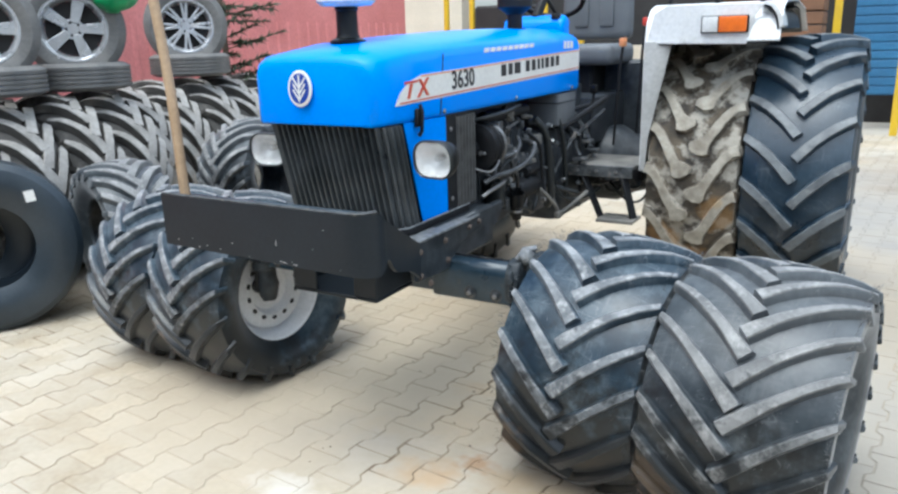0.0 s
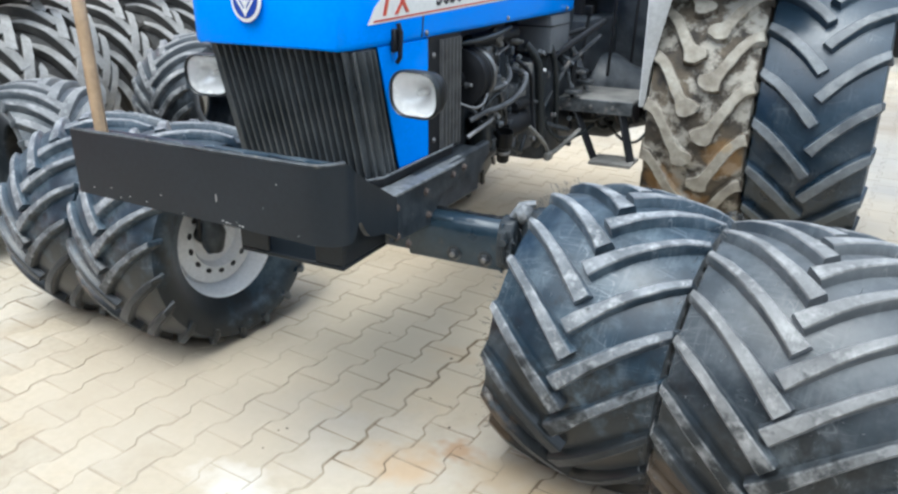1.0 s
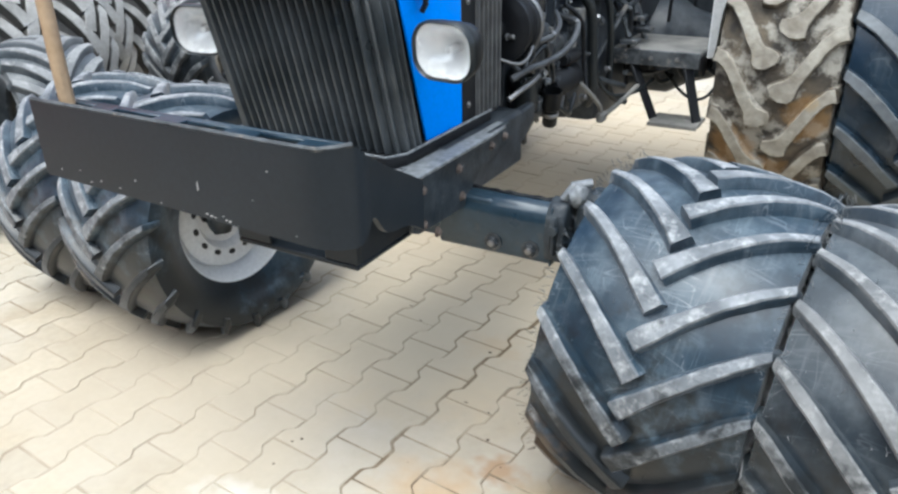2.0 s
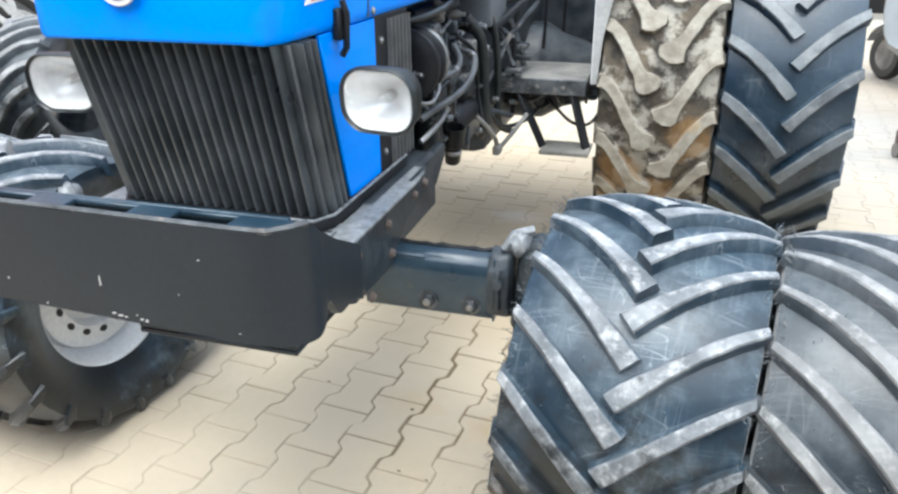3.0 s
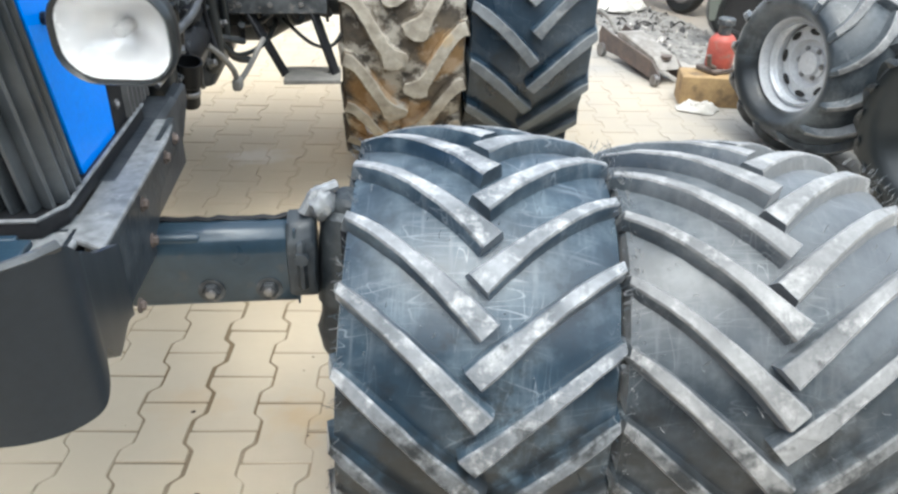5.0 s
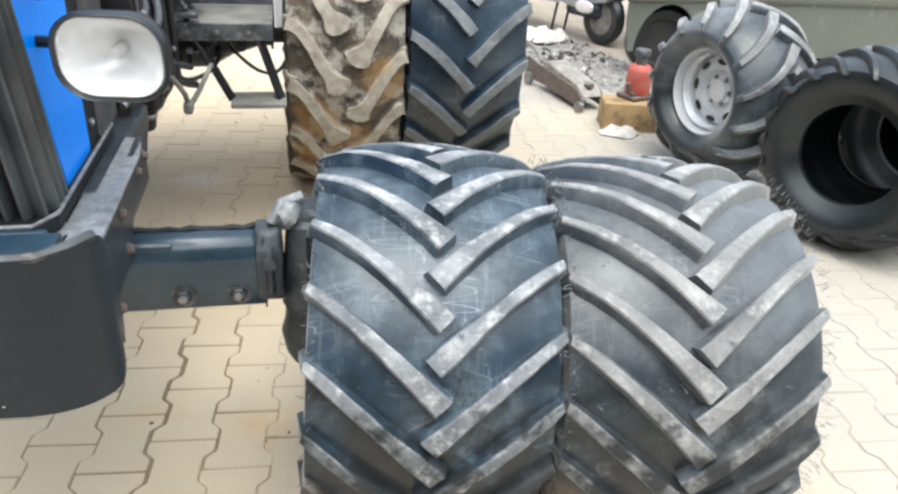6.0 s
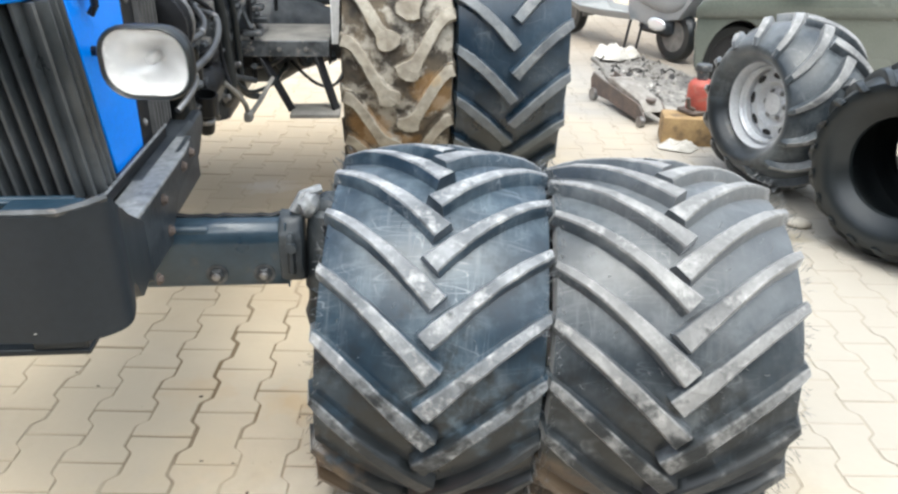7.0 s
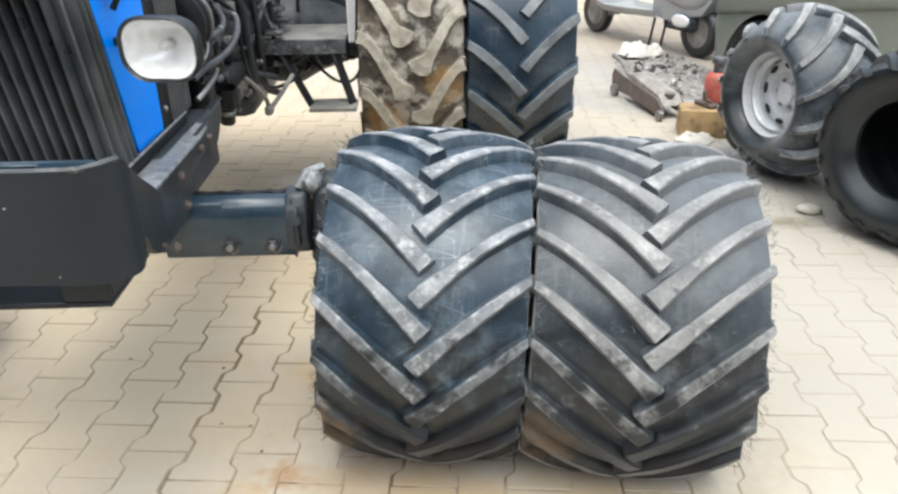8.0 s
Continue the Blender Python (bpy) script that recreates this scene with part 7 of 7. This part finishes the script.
    for p, q in zip(rows, rows[1:]):
        for i in range(5):
            bm.faces.new((p[i], q[i], q[i + 1], p[i + 1]))
    part("wing_swell", bm, OLIVE, root, smooth=60)
    bm = bmesh.new()
    box(bm, (0.53, -0.14, 0.81), (0.78, -0.01, 0.93), 0.035, seg=2)
    part("mirror", bm, PLASTIC, root)
    bm = bmesh.new()
    box(bm, (1.75, -0.01, 0.72), (1.9, 0.004, 0.752), 0.006, seg=2)
    part("door_handle", bm, SCOOT, root)
    for x in (0.3, 3.2):
        bm = bmesh.new()
        turn = pose(0, 0, 0, 90, 0, 0)
        lathe(bm, [(0.17, 0.08), (0.23, 0.08), (0.25, 0.06), (0.25, -0.06), (0.23, -0.08), (0.17, -0.08)], 32, m=pose(x, 0.2, 0.252) @ turn, closed=True)
        w = part("car_tyre", bm, RUBBER_DARK, root)
        bm = bmesh.new()
        lathe(bm, [(0.17, 0.07), (0.15, 0.04), (0.05, 0.05), (0, 0.05)], 28, m=pose(x, 0.2, 0.252) @ turn)
        part("wheel_disc", bm, DARK, w)


CARGLASS = mat("tinted_car_glass", (0.06, 0.11, 0.11), 0.08, scale=4, amount=0.3, bump=0)
parked_car()


# ---- the scooter ----
def scooter():
    m = pose(3.34, 4.9, 0, 0, 0, 113) @ Matrix.Scale(1.04, 4)
    root = tagged(empty("scooter", m), "silver-grey motor scooter parked on its stand", "scooter")
    for x, r in ((0.0, 0.215), (1.25, 0.215)):
        bm = bmesh.new()
        turn = pose(0, 0, 0, 90, 0, 0)
        lathe(bm, [(0.13, 0.045), (0.19, 0.05), (0.21, 0.03), (r, 0.0), (0.21, -0.03), (0.19, -0.05), (0.13, -0.045)], 30, m=pose(x, 0, r) @ turn, closed=True)
        w = part("scooter_tyre", bm, RUBBER_DARK, root)
        bm = bmesh.new()
        lathe(bm, [(0, 0.03), (0.06, 0.035), (0.132, 0.04), (0.132, -0.04), (0.06, -0.035), (0, -0.03)], 24, m=pose(x, 0, r) @ turn)
        part("scooter_rim", bm, DUSTY, w)
    # rear cowl
    for sy in (-1, 1):
        bm = bmesh.new()
        r2 = bmesh.ops.create_uvsphere(bm, u_segments=24, v_segments=12, radius=1)
        for v in r2["verts"]:
            v.co = Vector((0.16 + v.co.x * 0.34, sy * (0.1 + max(0, v.co.y * 0.07) if v.co.y > 0 else 0.1 + v.co.y * 0.03), 0.54 + v.co.z * (0.14 - 0.04 * v.co.x)))
        part("side_cowl", bm, SCOOT, root, "rounded grey side cowl")
        bm = bmesh.new()
        r2 = bmesh.ops.create_uvsphere(bm, u_segments=16, v_segments=8, radius=1)
        for v in r2["verts"]:
            v.co = Vector((0.1 + v.co.x * 0.11, sy * (0.15 + v.co.y * 0.02), 0.3 + v.co.z * 0.055))
        part("cowl_badge", bm, CHROME, root)
    bm = bmesh.new()
    prism(bm, [(-0.3, 0.62), (-0.2, 0.7), (0.4, 0.7), (0.52, 0.62), (0.5, 0.3), (0.3, 0.26), (-0.1, 0.36)], 1, -0.11, 0.11, 0.03, seg=2)
    part("frame_shell", bm, SCOOT, root)
    bm = bmesh.new()
    box(bm, (-0.3, -0.13, 0.7), (0.45, 0.13, 0.79), 0.035, seg=2)
    part("scooter_seat", bm, SEATGREY, root)
    bm = bmesh.new()
    # floorboard and shield as one bent sheet with turned-in edges
    run = [(0.42, 0.3, 0.17), (0.7, 0.28, 0.19), (0.9, 0.28, 0.21), (0.99, 0.32, 0.24), (1.03, 0.42, 0.28), (1.06, 0.6, 0.3), (1.1, 0.78, 0.28), (1.13, 0.9, 0.2), (1.14, 0.95, 0.1)]
    across = (-1.0, -0.97, -0.85, -0.4, 0, 0.4, 0.85, 0.97, 1.0)
    grid = []
    for k, (x, z, w) in enumerate(run):
        p, q = run[max(k - 1, 0)], run[min(k + 1, len(run) - 1)]
        d = Vector((q[0] - p[0], 0, q[1] - p[1])).normalized()
        inward = Vector((-d.z, 0, d.x))
        grid.append([[bm.verts.new(Vector((x, w * u, z)) + inward * (0.05 * max(0, abs(u) - 0.85) / 0.15 + t)) for u in across] for t in (0, -0.012)])
    for a, b in zip(grid, grid[1:]):
        for t in (0, 1):
            for i in range(8):
                bm.faces.new((a[t][i], a[t][i + 1], b[t][i + 1], b[t][i]))
        for i in (0, 8):
            bm.faces.new((a[0][i], a[1][i], b[1][i], b[0][i]))
    for g in (grid[0], grid[-1]):
        for i in range(8):
            bm.faces.new((g[0][i], g[0][i + 1], g[1][i + 1], g[1][i]))
    part("leg_shield", bm, SCOOT, root, "grey floorboard and leg shield")
    bm = bmesh.new()
    for k in range(9):
        a = radians(20 + 18 * k)
        x, z = 1.25 + 0.26 * math.cos(a), 0.215 + 0.26 * math.sin(a)
        b = radians(20 + 18 * (k + 1))
        x2, z2 = 1.25 + 0.26 * math.cos(b), 0.215 + 0.26 * math.sin(b)
        prism(bm, [(x, z), (x2, z2), (x2 * 0.985 + 0.02, z2 * 0.98), (x * 0.985 + 0.02, z * 0.98)], 1, -0.07, 0.07)
    part("front_mudguard", bm, SCOOT, root)
    bm = bmesh.new()
    rod(bm, [(1.22, 0, 0.25), (1.1, 0, 0.95), (1.07, 0, 1.02)], 0.03, 12)
    rod(bm, [(1.0, -0.33, 1.06), (1.07, -0.15, 1.03), (1.08, 0, 1.02), (1.07, 0.15, 1.03), (1.0, 0.33, 1.06)], 0.014, 8)
    part("handlebar", bm, PLASTIC, root)
    bm = bmesh.new()
    box(bm, (1.07, -0.1, 0.93), (1.2, 0.1, 1.08), 0.04, seg=2)
    part("headset", bm, SCOOT, root)
    for x in (0.3, 0.45):
        bm = bmesh.new()
        rod(bm, [(x, 0.12, 0.28), (x - 0.03, 0.2, 0.0)], 0.011, 8)
        part("stand_leg", bm, BLACK, root)
    bm = bmesh.new()
    box(bm, (0.0, -0.1, 0.2), (0.4, 0.1, 0.36), 0.04)
    part("scooter_engine", bm, ENGINE, root)
    # a long wheelbase: the floorboard is drawn out and the front end carried forwards
    for ob in root.children_recursive:
        front = ob.name.startswith(("scooter_tyre", "scooter_rim")) and ob.data.vertices[0].co.x > 0.8
        for v in ob.data.vertices:
            v.co.x += 0.2 if front else 0.2 * min(1.0, max(0.0, (v.co.x - 0.45) / 0.45))


scooter()


# ---- stick in the bumper, and the green bundle ----
bm = bmesh.new()
rod(bm, [(-0.378, -0.606, 0.81), (-0.402, -0.605, 0.98), (-0.44, -0.58, 1.3), (-0.505, -0.55, 1.6), (-0.6, -0.52, 2.1)], 0.017, 9, smooth=3)
tagged(part("wooden_stick", bm, WOOD, None, m=pose(0, 0, LIFT)), "thin raw wooden stick stuck upright in the bumper slot", "stick")



def green_bag():
    bm = bmesh.new()
    r2 = bmesh.ops.create_icosphere(bm, subdivisions=4, radius=1)
    for v in r2["verts"]:
        k = 1 + 0.16 * noise.noise(v.co * 1.6) + 0.07 * noise.noise(v.co * 5)
        v.co = Vector((v.co.x * 0.13 * k, v.co.y * 0.2 * k, v.co.z * 0.13 * k * (0.85 if v.co.z < 0 else 1)))
    tagged(part("green_bag", bm, GREEN, None, m=pose(-3.05, 1.27, 1.83, 10, 0, 20), smooth=70), "shiny green plastic bag on the upper car wheel", "bag")


green_bag()

# ---- buildings ----
def wall_box(name, lo, hi, material, label, kind="structure"):
    bm = bmesh.new()
    box(bm, lo, hi, 0.0)
    return tagged(part(name, bm, material, None, smooth=0), label, "wall", kind=kind)


def red_workshop():
    w = wall_box("wall_west", (-5.4, -6.0, -0.03), (-5.2, 8.3, 1.75), REDWALL, "red painted sheet-metal workshop wall")
    for k in range(71):
        bm = bmesh.new()
        y = -5.95 + 0.2 * k
        prism(bm, [(y, -5.2), (y + 0.02, -5.185), (y + 0.06, -5.185), (y + 0.08, -5.2)], 2, 0, 1.74, m=Matrix(((0, 1, 0, 0), (1, 0, 0, 0), (0, 0, 1, 0), (0, 0, 0, 1))))
        part("sheet_rib", bm, REDWALL, w, smooth=0)
    # solid dark sheet in place of the bay's inner shade
    wall_box("bay_shade_sheet", (-5.6, -6.0, 1.75), (-5.45, 2.2, 3.0), DARK, "dark sheet standing for the shade in the bay above the red wall")
    wall_box("wall_upper", (-5.4, -6.0, 3.0), (-5.2, 8.3, 4.2), REDWALL, "upper red wall of the workshop")
    wall_box("wall_panel", (-5.4, 2.3, 1.75), (-5.2, 8.3, 3.0), REDWALL, "red sheet-metal panel of the workshop")
    for y in (-2.5, 0.0, 2.2):
        wall_box("wall_post", (-5.4, y - 0.1, 1.75), (-5.2, y + 0.1, 3.0), REDWALL, "red post of the workshop bay")


red_workshop()
bm = bmesh.new()
box(bm, (-5.2, 2.27, 1.42), (-5.175, 2.42, 1.66), 0.004)
tagged(part("sign_plate", bm, CREAM, None), "small blank white plate on the red workshop wall", "sign")


def back_buildings():
    wall_box("wall_north", (-9, 10.4, -0.03), (-5.3, 10.7, 4.0), BEIGE, "beige plastered wall behind the yard")
    wall_box("wall_low", (-5.3, 10.45, -0.03), (-0.6, 10.65, 1.3), BEIGE, "low beige plastered yard wall")
    # the recess's shade is given by this wall's dark colour
    wall_box("wall_northeast", (-5.3, 12.0, -0.03), (9, 12.3, 4.0), DARK, "dark wall standing for the shade in the rear workshop's recess")
    for x in (-2.9, 0.95, 1.82, 4.4):
        p = wall_box("gate_post", (x - 0.05, 10.1, -0.03), (x + 0.05, 10.2, 3.8), YELLOW, "yellow painted steel post")
    wall_box("gate_beam", (-3, 10.1, 3.7), (4.5, 10.2, 3.8), YELLOW, "yellow painted steel beam")
    # blue roller shutter with slats
    s = wall_box("shutter", (1.15, 10.9, 0.5), (4.3, 10.95, 3.6), BLUEDOOR, "blue steel shutter")
    for k in range(24):
        bm = bmesh.new()
        box(bm, (1.15, 10.885, 0.52 + 0.128 * k), (4.3, 10.9, 0.62 + 0.128 * k), 0.005)
        part("shutter_slat", bm, BLUEDOOR, s, smooth=0)
    # brown crate stack
    c = tagged(empty("crate_stack", pose(0.3, 9.2, 0)), "stack of brown wooden crates", "crate")
    for k in range(12):
        bm = bmesh.new()
        box(bm, (-0.7, -0.4, 0.02 + 0.17 * k), (0.55, 0.4, 0.17 + 0.17 * k), 0.008)
        part("crate_board", bm, BROWN, c)
    # dark machine behind the hood
    mroot = tagged(empty("machine", pose(-3.6, 8.6, 0)), "dark yard machine with yellow frame bars", "machine")
    bm = bmesh.new()
    box(bm, (-0.35, -0.3, 0.3), (0.55, 0.3, 1.95), 0.04)
    part("machine_body", bm, DARK, mroot)
    for x in (-0.85, -0.4, 0.8):
        bm = bmesh.new()
        box(bm, (x - 0.035, -0.3, 0), (x + 0.035, -0.23, 2.6), 0.005)
        part("machine_post", bm, YELLOW, mroot)
    bm = bmesh.new()
    box(bm, (-0.85, -0.3, 1.5), (0.8, -0.25, 1.55), 0.004)
    part("machine_bar", bm, BLACK, mroot)


back_buildings()


# plain unseen walls close the yard behind the camera; the dark one cuts front light
wall_box("wall_south", (-12, -7.5, -0.03), (10.8, -7.2, 4.3), LIGHTBLOCK, "plain dark unseen wall added to cut the front light")
wall_box("wall_east", (10.5, -7.2, -0.03), (10.8, 12, 3.2), BEIGE, "plain beige wall along the yard")


# ---- a small dark conifer by the red wall ----
def shrub():
    root = tagged(empty("shrub", pose(-3.9, 3.05, 0)), "thin dark needle shrub beside the stacked tyres", "shrub")
    bm = bmesh.new()
    rod(bm, [(0, 0, 0), (0.02, 0.01, 0.9), (-0.01, 0.0, 2.3)], 0.03, 8, smooth=4)
    part("trunk", bm, BARK, root)
    rnd = random.Random(9)
    bm = bmesh.new()
    for k in range(60):
        z = rnd.uniform(1.1, 2.3)
        a = rnd.uniform(0, 6.283)
        L = rnd.uniform(0.25, 0.6)
        d = Vector((math.cos(a), math.sin(a), rnd.uniform(-0.1, 0.35))).normalized()
        base = Vector((0, 0, z))
        rod(bm, [base, base + d * L], 0.006, 4, slot=1)
        for q in range(60):
            p = base + d * L * rnd.uniform(0.2, 1)
            e = (d + Vector((rnd.uniform(-1, 1), rnd.uniform(-1, 1), rnd.uniform(-1, 1))) * 0.8).normalized() * rnd.uniform(0.04, 0.09)
            s = e.cross(Vector((rnd.uniform(-1, 1), rnd.uniform(-1, 1), 1))).normalized() * 0.012
            v = [bm.verts.new(x) for x in (p - s, p + s, p + e)]
            bm.faces.new(v)
    part("foliage", bm, [LEAF, BARK], root, smooth=0)


shrub()


# ---- crumbs of dirt on the pavers ----
def crumbs():
    rnd = random.Random(33)
    bm = bmesh.new()
    for k in range(60):
        x, y = rnd.choice(((rnd.uniform(-0.2, 0.6), rnd.uniform(-0.5, 0.5)), (rnd.uniform(0.6, 1.9), rnd.uniform(-0.75, -0.4)), (rnd.uniform(1.8, 3.2), rnd.uniform(1.0, 3.2))))
        s = rnd.uniform(0.0012, 0.0045)
        sx, sy = rnd.uniform(0.7, 2.2), rnd.uniform(0.5, 1.3)
        r2 = bmesh.ops.create_icosphere(bm, subdivisions=1, radius=s)
        for v in r2["verts"]:
            v.co = Vector((v.co.x * sx, v.co.y * sy, v.co.z * 0.5)) * (1 + 0.7 * noise.noise(v.co * 300 + Vector((k, 0, 0)))) + Vector((x, y, s * 0.4))
    tagged(part("dirt_crumbs", bm, DIRT, None, smooth=40), "small dark crumbs of dirt scattered on the pavers", "dirt", kind="stuff")


DIRT = mat("dry_dirt", (0.09, 0.065, 0.045), 0.95, scale=40, amount=0.8, bump=0.3)
crumbs()


# ---- pavers: I-shaped concrete stones in staggered columns ----
def pavers():
    bed = bmesh.new()
    x0, x1, y0, y1 = -6.0, 7.0, -4.5, 10.0
    bed.faces.new([bed.verts.new(p) for p in ((x0, y0, -0.003), (x1, y0, -0.003), (x1, y1, -0.003), (x0, y1, -0.003))])
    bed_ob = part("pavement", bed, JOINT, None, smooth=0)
    tagged(bed_ob, "yellowish I-shaped concrete pavers with sandy joints", "pavement", kind="structure")
    L, P, gap = 0.214, 0.147, 0.0068
    wide, thin = 0.0865 - gap / 2, 0.0615 - gap / 2
    hl = L / 2 - gap * 0.4
    q1, q2 = 0.062, 0.044
    half = [(wide - 0.002, -hl), (wide, -hl + 0.004), (wide, -q1 - 0.008), (wide - 0.003, -q1), (thin + 0.003, -q2), (thin, -q2 + 0.007), (thin, q2 - 0.007), (thin + 0.003, q2), (wide - 0.003, q1), (wide, q1 + 0.008), (wide, hl - 0.004), (wide - 0.002, hl)]
    outline = half + [(-x, -y) for x, y in half]
    c = 0.0022
    inner = [(x - math.copysign(c, x), y - math.copysign(c, y) * (1 if abs(abs(y) - hl) < 1e-6 else 0)) for x, y in outline]
    turn = radians(-5.25)
    cs, sn = math.cos(turn), math.sin(turn)
    rnd = random.Random(4)
    drift = {-1: -0.0025, 0: -0.0028, 1: 0.002, 2: 0.0036}

    def stone(z0=0.0):
        v = [(x, y, -0.02) for x, y in outline] + [(x, y, z0 - 0.0022) for x, y in outline] + [(x, y, z0) for x, y in inner]
        n = len(outline)
        f = [tuple(range(2 * n, 3 * n))]
        for a in (0, n):
            f += [(a + i, a + (i + 1) % n, a + n + (i + 1) % n, a + n + i) for i in range(n)]
        return v, f
    sv, sf = stone()
    me = bpy.data.meshes.new("paver")
    me.from_pydata(sv, [], sf)
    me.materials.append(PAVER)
    verts, faces, count = [], [], 0
    for i in range(-46, 54):
        for j in range(-24, 54):
            u, w = i * P + 0.1317, j * L + 0.2393 + (L / 2 if i % 2 else 0)
            x, y = u * cs - w * sn, u * sn + w * cs
            if not (x0 < x < x1 and y0 < y < y1):
                continue
            dz = rnd.uniform(-0.0018, 0.0012)
            u += drift.get(i, 0.0) + rnd.uniform(-0.0009, 0.0009)
            x, y = u * cs - w * sn, u * sn + w * cs
            x, y = x + rnd.uniform(-0.0012, 0.0012), y + rnd.uniform(-0.0012, 0.0012)
            near = -0.55 < x < 0.62 and -0.75 < y < 0.95 and count < 290
            if near:
                o = new("paver", me)
                o.matrix_basis = pose(x, y, dz, rnd.uniform(-0.4, 0.4), rnd.uniform(-0.4, 0.4), -5.25 + rnd.uniform(-0.9, 0.9))
                o.parent = bed_ob
                count += 1
            else:
                b = len(verts)
                rz = turn + radians(rnd.uniform(-0.5, 0.5))
                c2, s2 = math.cos(rz), math.sin(rz)
                verts += [(x + vx * c2 - vy * s2, y + vx * s2 + vy * c2, vz + dz) for vx, vy, vz in sv]
                faces += [tuple(b + k for k in f) for f in sf]
    far = bpy.data.meshes.new("far_pavers")
    far.from_pydata(verts, [], faces)
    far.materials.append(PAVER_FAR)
    o = new("far_pavers", far)
    o.parent = bed_ob
    tagged(o, "the farther concrete pavers", kind="stuff")


def island_paver():
    m = PAVER.copy()
    m.name = "yellow_concrete_islands"
    n, l = m.node_tree.nodes, m.node_tree.links
    for node in list(n):
        if node.bl_idname == "ShaderNodeObjectInfo":
            g = n.new("ShaderNodeNewGeometry")
            to = node.outputs["Random"].links[0].to_socket
            l.new(g.outputs["Random Per Island"], to)
            n.remove(node)
    return m


PAVER_FAR = island_paver()
pavers()
